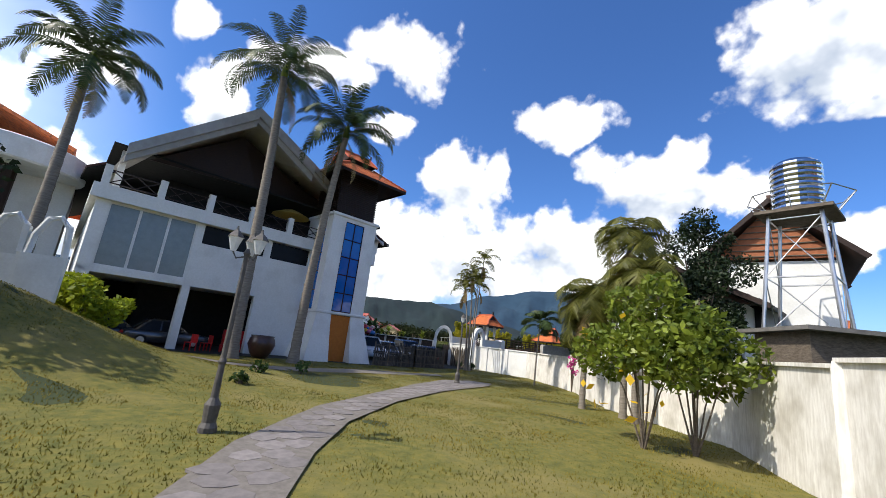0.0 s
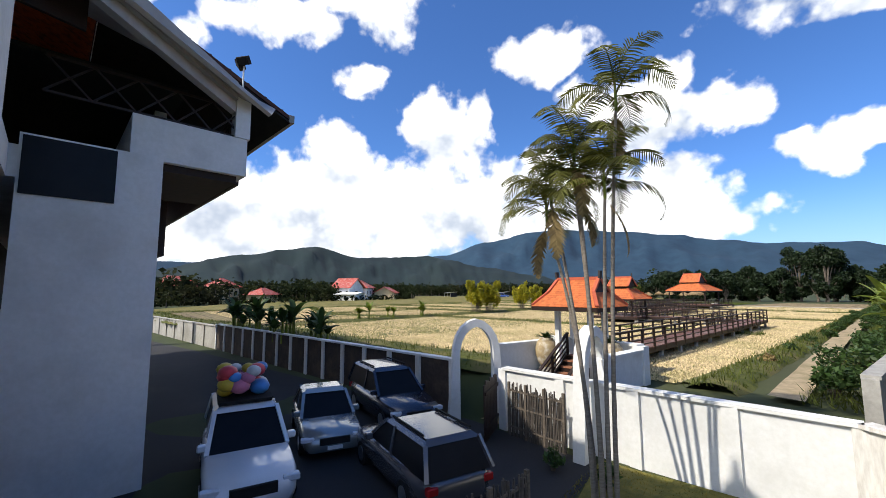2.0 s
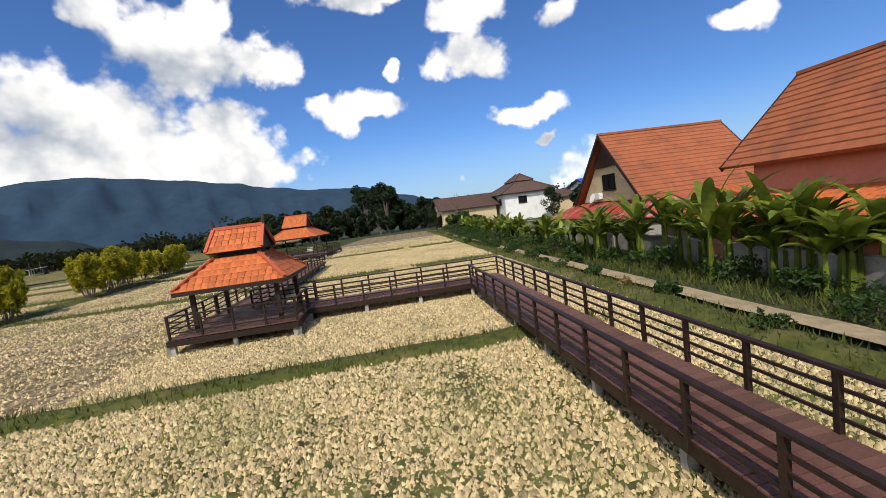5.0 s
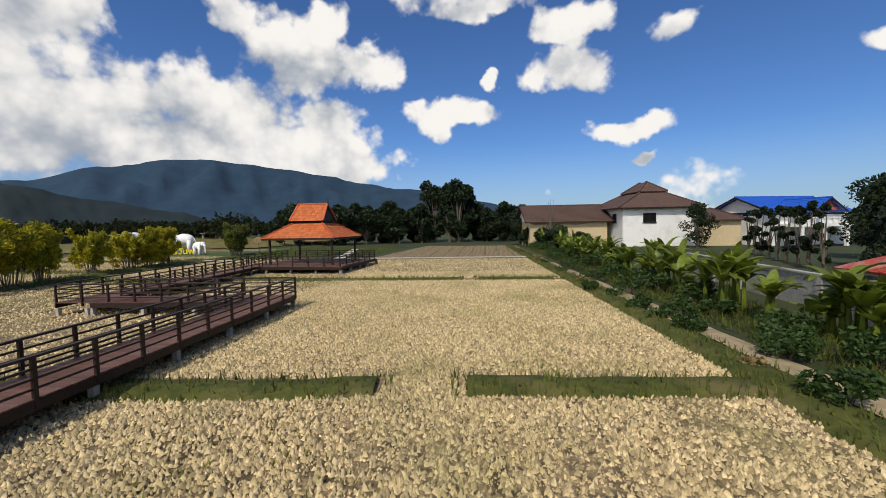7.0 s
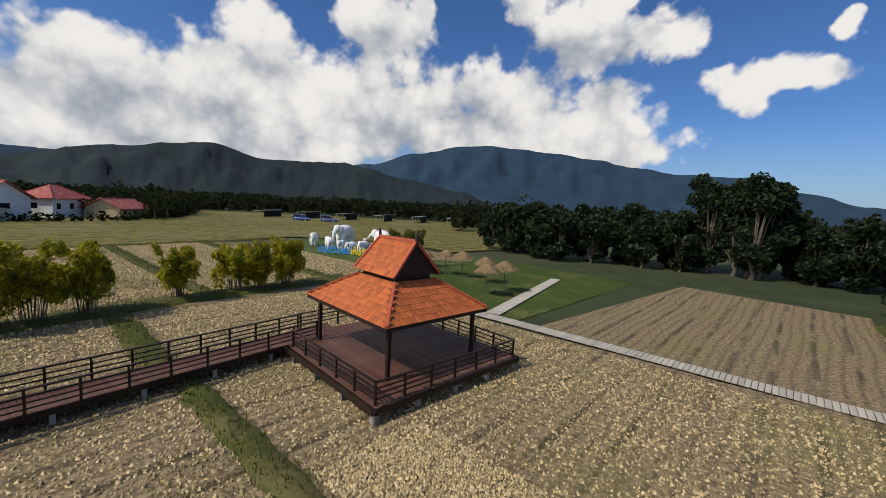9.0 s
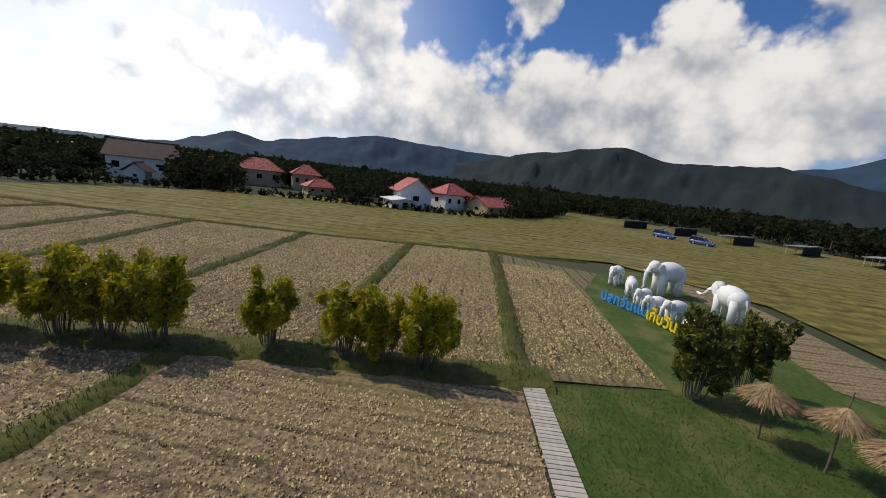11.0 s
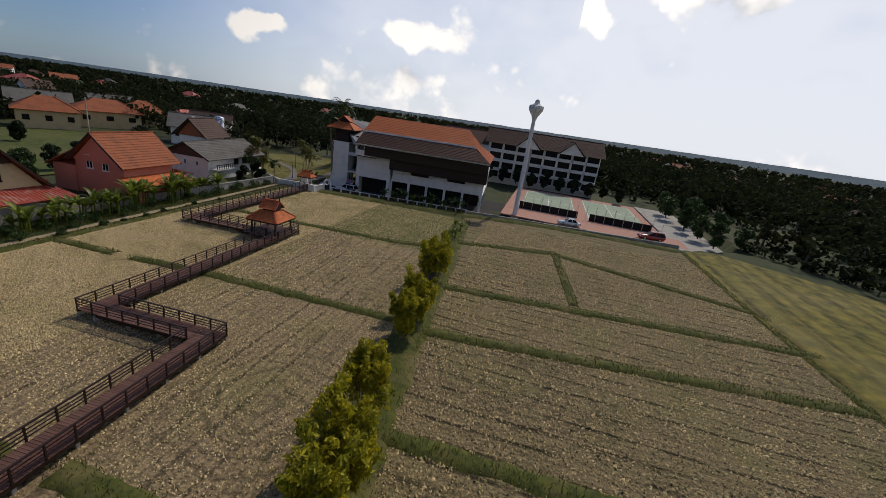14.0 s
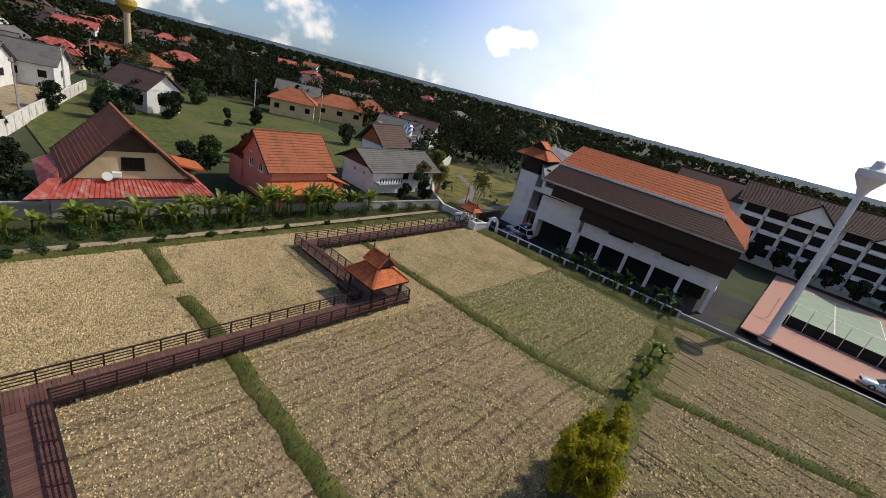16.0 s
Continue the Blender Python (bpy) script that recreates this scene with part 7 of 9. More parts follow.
def small_house(x, y, yaw, w, d, e, r, wall, roof, label, hipped=False, name="house"):
    t = thing(name, label, "house", pose(x, y, ZF(x, y), 0, 0, yaw))
    part("wall", box_bm(-w / 2, -d / 2, -0.5, w / 2, d / 2, e), wall, t)
    if hipped:
        hip(t, -w / 2, w / 2, -d / 2, d / 2, e - 0.05, r, roof, max(0.2, (w - d) / 2), 0.8)
    else:
        gable(t, -w / 2, w / 2, -d / 2, d / 2, e - 0.1, r, roof, "x", 0.8, wall=wall, verge=False, courses=False)
    for sy, f in ((-d / 2, "-y"), (d / 2, "+y")):
        for k in range(3):
            win(t, lerp(-w * 0.35, w * 0.35, k / 2), sy, e * 0.45, w * 0.12, e * 0.3, f, False, wall, 1)
    for sx, f in ((-w / 2, "-x"), (w / 2, "+x")):
        win(t, sx, 0, e * 0.45, d * 0.2, e * 0.3, f, False, wall, 1)
    return t


# houses along the far side of the meadow
small_house(-118, -45, -65, 14, 9, 5.5, 9.5, M_white, M_tile_brown, "white house with dark brown roof beyond the meadow")
small_house(-108, -38, 25, 5, 4, 2.6, 4.6, M_white, M_tile_brown, "white gabled annexe beyond the meadow")
small_house(-143, -28, -60, 13, 9, 5, 8.5, M_beige, M_tile_red, "cream house with red hip roof beyond the meadow", True)
small_house(-146, -14, -60, 8, 7, 5, 8, M_beige, M_tile_red, "cream house with red hip roof beyond the meadow", True)
small_house(-133, -4, -50, 8, 6, 2.4, 4.6, M_beige, M_tile_red, "low red-roofed house beyond the meadow", True)
small_house(-128, 24, 32, 7, 9, 4.6, 8.0, M_white, M_tile_red, "white gabled house with red roof beyond the meadow")
small_house(-122, 22, 32, 8, 6, 2.4, 2.9, M_white, M_white, "white flat-roofed porch beyond the meadow")
small_house(-138, 34, -45, 10, 8, 4.6, 7.6, M_white, M_tile_red, "white house with red hip roof beyond the meadow", True)
small_house(-138, 46, -40, 12, 8, 2.6, 5.0, M_beige, M_tile_red, "low house with broad red roof beyond the meadow")
# market shed roofs and parked trucks along the far side
for k in range(6):
    x, y = lerp(-152, -112, k / 5), lerp(92, 150, k / 5)
    t = thing("market_shed", "long low shed with pale metal roof", "shed", pose(x, y, 0, 0, 0, -55), group="sheds along the meadow")
    part("shed_roof", box_bm(-6, -2.2, 2.3, 6, 2.2, 2.45, m=pose(0, 0, 0, 6, 0, 0)), M_steel, t)
    part("shed_back", box_bm(-5.8, 1.6, 0, 5.8, 1.75, 2.2), M_dark, t)
    for a in (-5.6, 0, 5.6):
        part("shed_post", box_bm(a - 0.1, -1.8, 0, a + 0.1, -1.6, 2.3), M_concrete, t)

# town to the south and east
rt = random.Random(8)
TOWN = [(77, -36, 60, 11, 8), (80, -52, 62, 14, 9), (84, -66, 60, 10, 8), (95, -46, 60, 12, 9), (64, 0, 30, 9, 7), (70, 24, 70, 11, 8), (77, 16, 70, 11, 8), (88, 22, 70, 12, 9), (50, -52, 40, 10, 8), (58, -66, 30, 10, 7)]
for k, (x, y, a, w, d) in enumerate(TOWN):
    roof = (M_tile_far, M_tile_far, M_tile_far, M_tile_gray, M_tile_brown, M_tile_gray, M_tile_gray, M_tile_gray, M_tile_gray, M_tile_brown)[k]
    small_house(x, y, a, w, d, 4.4, 7.4, M_white if k > 3 else M_beige, roof, ("cream house with layered brown-orange roofs" if k < 3 else "white town house with dark roof"), k < 3)
spots = ring_spots(np.random.default_rng(21), 200, 300, 110, 420, 46, 3, 5, open_land) + ring_spots(np.random.default_rng(22), 95, 190, 150, 420, 20, 3, 5, open_land)
for x, y, e in spots:
    w = rt.uniform(8, 13)
    small_house(x, y, rt.uniform(0, 180), w, w * 0.7, e, e + 2.6, rt.choice((M_white, M_white, M_beige)), rt.choice((M_tile_far, M_tile_red, M_tile_gray, M_tile_brown)), "distant town house with tiled roof among trees", rt.random() < 0.5)

# white wall and concrete poles along the lane
for a, b in (((31, 20.6), (47.5, 16.0)), ((47.5, 16.0), (76, 7.5))):
    wall_run(a, b, -0.3, 1.9, M_oldwall, "whitewashed boundary wall along the dusty lane", 0.18, 3.0, M_oldwall)
for x, y in ((44.8, 17.6), (67.9, 11.2), (77.1, -25.6), (72.1, -41.4), (98, 4)):
    p_ = thing("utility_pole", "grey concrete utility pole with a crossarm", "pole", pose(x, y, 0, 0, 0, 20), group="poles around the green plot")
    bm = bmesh.new()
    beam(bm, (0, 0, -0.3), (0, 0, 8.0), 0.2)
    part("shaft", bm, M_concrete, p_)
    part("crossarm", box_bm(-0.9, -0.05, 7.4, 0.9, 0.05, 7.52), M_concrete, p_)
    for i in (-0.8, 0.8):
        part("insulator", box_bm(i - 0.04, -0.04, 7.52, i + 0.04, 0.04, 7.7), M_dark, p_)
# golden-headed water tower in the town
t = thing("water_tower", "slim yellow water tower with a domed tank", "tower", pose(127, -8, ZF(127, -8)))
bm = bmesh.new()
lathe(bm, [(1.0, 0), (0.8, 13), (0.9, 15)], 14)
part("shaft", bm, M_beige, t)
bm = bmesh.new()
lathe(bm, [(0.9, 15), (2.6, 17), (2.6, 18.2), (1.4, 19.3), (0.1, 19.8)], 18)
part("tank", bm, material("mustard_tank", (0.50, 0.36, 0.05), None, 3, 0.6, 0.05), t)

# terraced hotel behind the courts
t = thing("hotel", "four-storey white balconied hotel with brown gable roofs", "building", pose(-38, -98, LOW, 0, 0, 6))
part("wall", box_bm(-17, -6, 0, 17, 6, 12.2), M_white, t)
for fl_ in range(4):
    for k in range(8):
        x = -16.8 + k * 4.2
        part("balcony", box_bm(x, 6, 2.8 * fl_ + 1.2, x + 3.7, 7.4, 2.8 * fl_ + 2.0), M_white, t)
        part("balcony_opening", box_bm(x + 0.1, 5.95, 2.8 * fl_ + 2.0, x + 3.6, 6.06, 2.8 * fl_ + 3.8), M_glass_dark, t)
gable(t, -17, 17, -6.5, 6.5, 12.2, 16.4, M_roof_maroon, "x", 1.0)
for x in (-8, 5):
    gable(t, x - 3.5, x + 3.5, 3, 8.5, 11.8, 15.6, M_roof_maroon, "y", 0.6, wall=M_white)
small_house(-14, -100, 6, 16, 10, 11, 15, M_white, M_roof_maroon, "white hotel wing with brown roof")

# sports courts
t = thing("sports_court", "pale green and pink hard court behind a low wall", "court", kind="structure")
M_court = material("green_court", (0.30, 0.37, 0.27), (0.25, 0.32, 0.23), 4, 0.9, 0.1, dirt=(0.40, 0.42, 0.34))
M_courtpink = material("pink_court", (0.46, 0.25, 0.19), (0.40, 0.21, 0.16), 4, 0.9, 0.1, dirt=(0.40, 0.27, 0.21))
part("apron", box_bm(-66, -84, -0.75, -33.5, -50, -0.6), M_courtpink, t, "pink hard surface")
for x0, x1 in ((-49, -36.5), (-64, -51.5)):
    part("court_surface", box_bm(x0, -80, -0.6, x1, -54.5, -0.585), M_court, t, "pale green playing surface")
    for x in (x0 + 0.3, x1 - 0.3, (x0 + x1) / 2):
        part("court_line", box_bm(x - 0.06, -79.5, -0.585, x + 0.06, -55, -0.578), M_white, t)
    for y in (-79.5, -67.5, -55):
        part("court_line", box_bm(x0 + 0.3, y - 0.06, -0.585, x1 - 0.3, y + 0.06, -0.577), M_white, t)
    part("wind_screen", box_bm(x0, -52.1, -0.6, x1, -52.0, 0.9), M_dark, t, "dark green wind screen")
part("access_road", box_bm(-69, -50, -0.8, -33.5, -42.5, -0.62), M_courtpink, t, "pink concrete access road")
part("road", box_bm(-76, -86, -0.8, -66.5, -41, -0.63), M_concrete, t, "pale concrete road")
for k in range(18):
    x = lerp(-66, -33.5, k / 17)
    part("fence_post", box_bm(x - 0.04, -51.94, -0.6, x + 0.04, -51.86, 2.6), M_steel, t)
# tall white mast
t = thing("light_mast", "tall white tapering mast with a flared head", "tower", pose(-36.3, -44.0, LOW))
bm = bmesh.new()
lathe(bm, [(0.8, 0), (0.55, 0.6), (0.48, 2), (0.34, 19.2)], 18)
part("shaft", bm, M_white, t, smooth=False)
bm = bmesh.new()
lathe(bm, [(0.34, 19.2), (0.6, 20.0), (1.35, 21.2), (1.35, 21.9), (0.5, 22.3), (0.4, 22.9), (0.05, 23.1)], 12)
part("head", bm, M_white, t, "flared white lamp head")


# ---- planting, space by space ----
# bamboo row between the fields
rb = random.Random(3)
for k, (x, y, h_, r_) in enumerate([(-33.6, 20.3, 3.7, 1.5), (-34.4, 23.5, 4.0, 1.7), (-34.8, 25.6, 4.3, 1.8), (-35.2, 27.7, 4.0, 1.6), (-36.4, 32.7, 3.9, 1.35), (-36.7, 36.6, 3.3, 1.6), (-36.6, 38.6, 3.4, 1.7), (-36.5, 40.6, 3.5, 1.6), (-33.0, 11.8, 3.6, 1.5), (-32.7, 8.6, 3.8, 1.6), (-31.9, 0.6, 4.0, 1.7), (-31.4, -2.4, 4.2, 1.8), (-38.0, 54.3, 4.2, 1.5), (-39.2, 57.4, 4.0, 1.4)]):
    bamboo(x, y, h_, r_, 100 + k, label="wispy olive-green bamboo clump at the lawn's edge" if k > 11 else "dense bamboo clump with yellow-green leaves", mat=M_leaf_olive if k > 11 else None)
for k, (x, y) in enumerate([(-30.4, -12.5), (-30.0, -16.5), (-29.6, -20)]):
    banana(x, y, 2.0, 300 + k, name="reed_clump", label="upright clump of tall green reeds")
# plants by the field wall of the hall
for k in range(9):
    x = lerp(-13, -27, k / 8)
    banana(x, -30.6 + 0.11 * (x + 2) + 0.4, 2.1 + 0.5 * (k % 3), 320 + k, label="leafy banana plant by the yard wall", mat=M_leaf)
# scattered bushes beside the footpath
for k, (x, y, h_) in enumerate([(3.5, 4.4, 0.42), (3.4, 6.6, 0.55), (3.3, 10.6, 0.75), (3.1, 16.2, 0.55), (4.9, 3.2, 0.5), (4.6, 8.6, 0.6), (2.9, 19.6, 0.6), (4.2, 13.4, 0.8), (3.8, 18.0, 0.8), (3.6, 23.0, 0.9), (3.2, 28.0, 1.0), (2.0, 24.5, 0.6), (3.9, -1.0, 0.45), (4.3, -6.0, 0.5), (2.9, 34.0, 1.1), (2.6, 40.0, 1.2)]):
    shrub(x, y, h_, h_ * 0.95, 1500 + k, leaves=900, leaf=0.07, label="small round weedy bush beside the footpath", mat=M_leaf)
# bananas and hedge along the eastern bank
for k in range(66):
    y = lerp(-14, 66, k / 65) + rb.uniform(-0.6, 0.6)
    x = 7.6 - 0.045 * y + rb.uniform(-0.6, 0.9) + (1.2 if y > 45 else 0)
    if 3.0 < y < 7.0:
        x -= 0.5
    banana(x, y, rb.uniform(2.9, 4.1) if y < 6 else rb.uniform(2.1, 3.0), 400 + k, stems=4 if y < 6 else 3)
for k in range(34):
    y = lerp(-24, 64, k / 33) + rb.uniform(-0.8, 0.8)
    shrub(6.4 - 0.04 * y + rb.uniform(-0.5, 0.6), y, rb.uniform(0.6, 1.3), rb.uniform(0.6, 1.2), 500 + k, leaves=700, leaf=0.09, label="low scrubby green shrub on the path bank")
for k in range(16):
    y = lerp(-20, 60, k / 15) + rb.uniform(-1, 1)
    shrub(east_x(y) + 0.5, y, rb.uniform(0.3, 0.55), rb.uniform(0.3, 0.5), 560 + k, leaves=200, leaf=0.08, label="small dry shrub at the field edge", mat=M_leaf if k % 3 else M_palm_dry)
# trees by the houses
tree(14.0, 19.5, 5.2, 2.4, 1, leaves=4500, leaf=0.2, label="round dense dark green tree beside the road")
tree(23, 3.5, 4.2, 1.9, 2, leaves=2500, label="leafy garden tree between the houses")
tree(25, 0.5, 4.6, 2.0, 3, leaves=2500, label="leafy garden tree between the houses", mat=M_leaf)
tree(31, -7, 4.0, 1.6, 4, leaves=1800)
tree(18.6, 26.6, 5.5, 2.3, 5, leaves=3000)
tree(24.5, 33.0, 6.5, 2.6, 6, leaves=3000)
tree(25, 60, 6, 2.6, 7, leaves=2500)
tree(31, 42, 7.5, 3.2, 8, leaves=3500, label="large dark green tree behind the houses")
tree(24, 28, 6.8, 2.8, 9, leaves=3200, label="large dark green tree behind the houses")
for k in range(9):
    tree(lerp(20, 26, k / 8), lerp(33, 51, k / 8), 5.2, 0.75, 40 + k, leaves=900, leaf=0.16, name="cypress_tree", label="narrow dark green cypress tree in a hedge row", trunk=0.1)
for k, (x, y, h_, r_) in enumerate([(50, 8, 5, 2.4), (56, 4, 4.5, 2.2), (53, 14, 4.5, 2.0), (60, -4, 4.5, 2.0), (46, -34, 5, 2.2), (10, -22, 3.2, 1.4), (11, -27, 3.4, 1.5), (36, -14, 3.5, 1.5)]):
    tree(x, y, h_, r_, 60 + k, leaves=3000, leaf=0.2, label="bushy green garden tree in the neighbouring plots")
for k, (x, y, h_, r_) in enumerate([(59, 6.3, 5, 2.6), (61, 1.5, 5.5, 2.8), (56, -2, 4.5, 2.4), (75, -12, 6, 2.8), (54.4, -11.6, 3.6, 1.3), (57.4, -18.4, 3.8, 1.6), (25.5, 0.0, 3.8, 1.8), (27.6, 12.8, 3.2, 0.8), (99, -28, 12, 4.5), (93, -4, 9, 4.0), (86, -30, 7, 3.0), (37, 20.5, 3.5, 1.6), (33, 26, 4.5, 2.0), (80, 0, 6.5, 3.0)]):
    tree(x, y, h_, r_, 820 + k, leaves=3200, leaf=0.22, label="dark leafy tree around the green plot", mat=M_leaf if k % 3 == 0 else None)
# the dark grove north of the lawn
for k in range(38):
    a = k / 37
    x, y = lerp(-44, 4, a) + rb.uniform(-3, 3), lerp(78, 92, math.sin(a * 1.57)) + rb.uniform(-2, 6)
    tree(x, y, rb.uniform(6.5, 9) + (6.0 if 22 <= k <= 28 else 0), rb.uniform(2.6, 3.6) + (0.8 if 22 <= k <= 28 else 0), 700 + k, leaves=3600, leaf=0.34, label="tall dark bamboo and broadleaf thicket tree", trunk=0.1)
# bare orchard and car-park trees by the courts
for k in range(14):
    tree(lerp(-74, -80, k % 2) + rb.uniform(-3, 3), lerp(-46, -90, k / 13), rb.uniform(4, 6), rb.uniform(1.8, 2.6), 740 + k, leaves=1300, leaf=0.3, label="roadside tree with brownish green leaves", mat=M_leaf)
for k in range(10):
    tree(lerp(-24, -62, k / 9), -86 + rb.uniform(-2, 2), rb.uniform(3.5, 5), 1.8, 760 + k, leaves=1200, leaf=0.3, label="leafy tree in front of the hotel")

# ---- garden ----
gz = LOW
palm(6.3, -49.6, 15.6, 11, (0.3, -0.5), 4.3, 24, 0.25, gz, label="tall royal palm with a thick pale grey trunk")
palm(6.7, -46.6, 12.9, 12, (1.2, 0.2), 3.9, 22, 0.22, gz, label="royal palm with a slim grey trunk")
palm(6.2, -57.8, 10.9, 13, (0.2, 0.0), 3.6, 22, 0.2, gz + 1.2, label="royal palm with a slim grey trunk")
# slender clump by the white wall
for k, (x, y, h_, lx, ly) in enumerate([(4.3, -32.2, 6.2, -1.1, 0.1), (4.4, -32.1, 6.9, -0.45, 0.1), (4.5, -32.3, 7.5, -0.4, 0.1), (4.6, -32.2, 6.6, 0.15, 0.1), (4.3, -32.3, 6.6, -0.8, 0.0), (4.7, -32.1, 8.5, 0.35, 0.1)]):
    palm(x, y, h_, 20 + k, (lx, ly), 1.75, 9, 0.042, gz, label="thin multi-stemmed areca palm with ringed stem", width=0.40, dry=1, group="areca palm clump", rise=1.5, thin=0.013, nleaf=34, leaf_mat=M_palm_olive, droop=0.4)
# drooping palms near the old wall
for k, (x, y, h_) in enumerate([(18.9, -38.7, 4.2), (20.7, -38.8, 6.6), (21.4, -39.3, 4.8), (18.2, -37.6, 3.4)]):
    palm(x, y, h_, 40 + k, (0.15, 0.1), 2.0, 22, 0.11, gz, label="drooping foxtail palm with heavy plumes", width=0.62, dry=6, group="foxtail palms", thin=0.015, nleaf=46, leaf_mat=M_palm_olive, droop=0.8)
palm(11.8, -33.0, 3.6, 46, (0.1, 0.1), 1.7, 9, 0.05, gz, label="young palm with arching fronds by the wall", dry=0, group="young palms")
# yellow-leaved bush by the wall
shrub(23.6, -43.2, 4.9, 2.0, 900, leaves=3600, leaf=0.125, mat=M_leaf_banana, label="tall rubbery-leaved bush with some yellow leaves", z=gz, aspect=1.7, name="bush")
shrub(24.5, -42.4, 4.4, 1.6, 901, leaves=2400, leaf=0.12, label="leafy bush with pale green leaves", z=gz, mat=M_leaf_banana, name="bush")
rng = np.random.default_rng(31)
yl = leaf_mesh("yellow_leaf", crown_points(rng, 26, [(23.5, -43.3, gz + 1.9, 1.7)], 1.0), 0.2, material("yellow_leaf", (0.75, 0.48, 0.02), (0.65, 0.42, 0.03), 3, 0.6, 0, backlit=0.4), rng, 0.3, 1.5)
tagged(new("yellow_leaves", yl), "bright yellow dying leaves on the bush", "leaves", kind="stuff")
# hedge and small plants
shrub(8.6, -55.3, 1.9, 1.5, 905, leaves=2600, leaf=0.12, label="bright yellow-green clipped hedge bush", z=ground_z(8.6, -55.3) - 0.1, mat=M_leaf_lime, name="hedge_bush")
shrub(7.6, -56.9, 1.7, 1.4, 906, leaves=1800, leaf=0.12, label="bright yellow-green clipped hedge bush", z=ground_z(7.6, -56.9) - 0.1, mat=M_leaf_lime, name="hedge_bush")
for k, (x, y) in enumerate([(12.5, -49.8), (15.2, -51.0), (11.6, -47.9), (4.0, -31.3), (2.6, -31.4)]):
    shrub(x, y, 0.6, 0.35, 910 + k, leaves=120, leaf=0.10, label="small young garden plant", z=gz)
# shade tree at the foot of the balustrade
tree(12.4, -60.6, 6.2, 3.0, 915, leaves=5000, leaf=0.16, label="broad shade tree beside the balustrade", z=ground_z(12.4, -60.6))
# trees behind the garden wall
tree(12.4, -27.3, 6.3, 1.7, 920, leaves=7000, leaf=0.085, label="leafy tree with orange-red flowers behind the wall", mat=M_leaf)
fl_rng = np.random.default_rng(33)
fm = leaf_mesh("flowers", crown_points(fl_rng, 90, [(12.4, -27.3, 5.2, 1.6)], 0.6), 0.14, material("orange_flowers", (0.75, 0.13, 0.02), (0.65, 0.10, 0.02), 4, 0.6, 0, backlit=0.3), fl_rng, 0.2, 1.0)
tagged(new("tree_flowers", fm), "orange-red flowers on the tree behind the wall", "flowers", kind="stuff")
tree(21.4, -33.4, 8.2, 2.3, 921, leaves=8000, leaf=0.10, label="dark broad tree behind the old wall")
tree(22.4, -36.0, 4.8, 1.6, 922, leaves=6000, leaf=0.10, label="dark broad tree behind the old wall")
tree(17, -31.5, 3.0, 1.2, 923, leaves=4000, leaf=0.08, mat=M_leaf, label="leafy shrub tree behind the wall")
bg = shrub(15.6, -34.6, 2.0, 0.4, 930, leaves=170, leaf=0.08, z=gz + 0.3, label="bougainvillea spray with magenta flowers over the wall", name="bougainvillea", mat=material("magenta_flowers", (0.55, 0.03, 0.25), (0.45, 0.02, 0.2), 4, 0.6, 0, backlit=0.3))

# dense scrub in front of the far white houses
for k, (x, y, h_, r_) in enumerate([(5.5, 58, 2.6, 1.7), (6.5, 61.5, 3.0, 1.9), (5.0, 64.5, 2.8, 1.8), (7.5, 66.5, 3.4, 2.0), (3.6, 68.5, 3.0, 1.9), (5.8, 71, 3.8, 2.2), (2.5, 74, 4.6, 2.4), (8.6, 56, 2.4, 1.5), (8.0, 52, 2.2, 1.4)]):
    tree(x, y, h_, r_, 950 + k, leaves=2600, leaf=0.2, label="dense dark scrub tree by the field corner", mat=M_leaf if k % 2 else None, trunk=0.08)


# ---- cars ----
def car_body(kind):
    """Profile rows (x along the car, bottom, top of body, roof height or 0, half width) lofted to a shell."""
    L, Wd, H = kind
    bm = bmesh.new()
    bl = H * 0.56
    rows = [(-0.5, 0.45, 0.62), (-0.485, 0.28, 0.80), (-0.40, 0.22, 0.95), (-0.25, 0.20, 1.0), (0.0, 0.20, 1.0), (0.25, 0.20, 1.0), (0.38, 0.22, 0.97), (0.46, 0.26, 0.90), (0.5, 0.34, 0.74)]
    top = [(-0.5, 0.86), (-0.485, 0.98), (-0.40, 1.0), (-0.25, 1.0), (0.0, 1.0), (0.18, 1.0), (0.30, 0.92), (0.44, 0.86), (0.5, 0.70)]
    prev = None
    for (u, zb, wk), (_, zt) in zip(rows, top):
        x, hw = u * L, Wd / 2 * wk
        z0, z1 = zb * H * 0.55, zt * bl
        ring = [(x, -hw * 0.9, z0), (x, -hw, lerp(z0, z1, 0.35)), (x, -hw, lerp(z0, z1, 0.75)), (x, -hw * 0.9, z1), (x, hw * 0.9, z1), (x, hw, lerp(z0, z1, 0.75)), (x, hw, lerp(z0, z1, 0.35)), (x, hw * 0.9, z0)]
        ring = [bm.verts.new(p) for p in ring]
        if prev:
            for k in range(8):
                bm.faces.new((prev[k], prev[(k + 1) % 8], ring[(k + 1) % 8], ring[k]))
        else:
            bm.faces.new(list(reversed(ring)))
        prev = ring
    bm.faces.new(prev)
    bmesh.ops.recalc_face_normals(bm, faces=bm.faces[:])
    return bm


def loft4(bm, lo, hi):
    a = [bm.verts.new(p) for p in lo]
    b = [bm.verts.new(p) for p in hi]
    n = len(a)
    for i in range(n):
        bm.faces.new((a[i], a[(i + 1) % n], b[(i + 1) % n], b[i]))
    bm.faces.new(b)
    return a, b


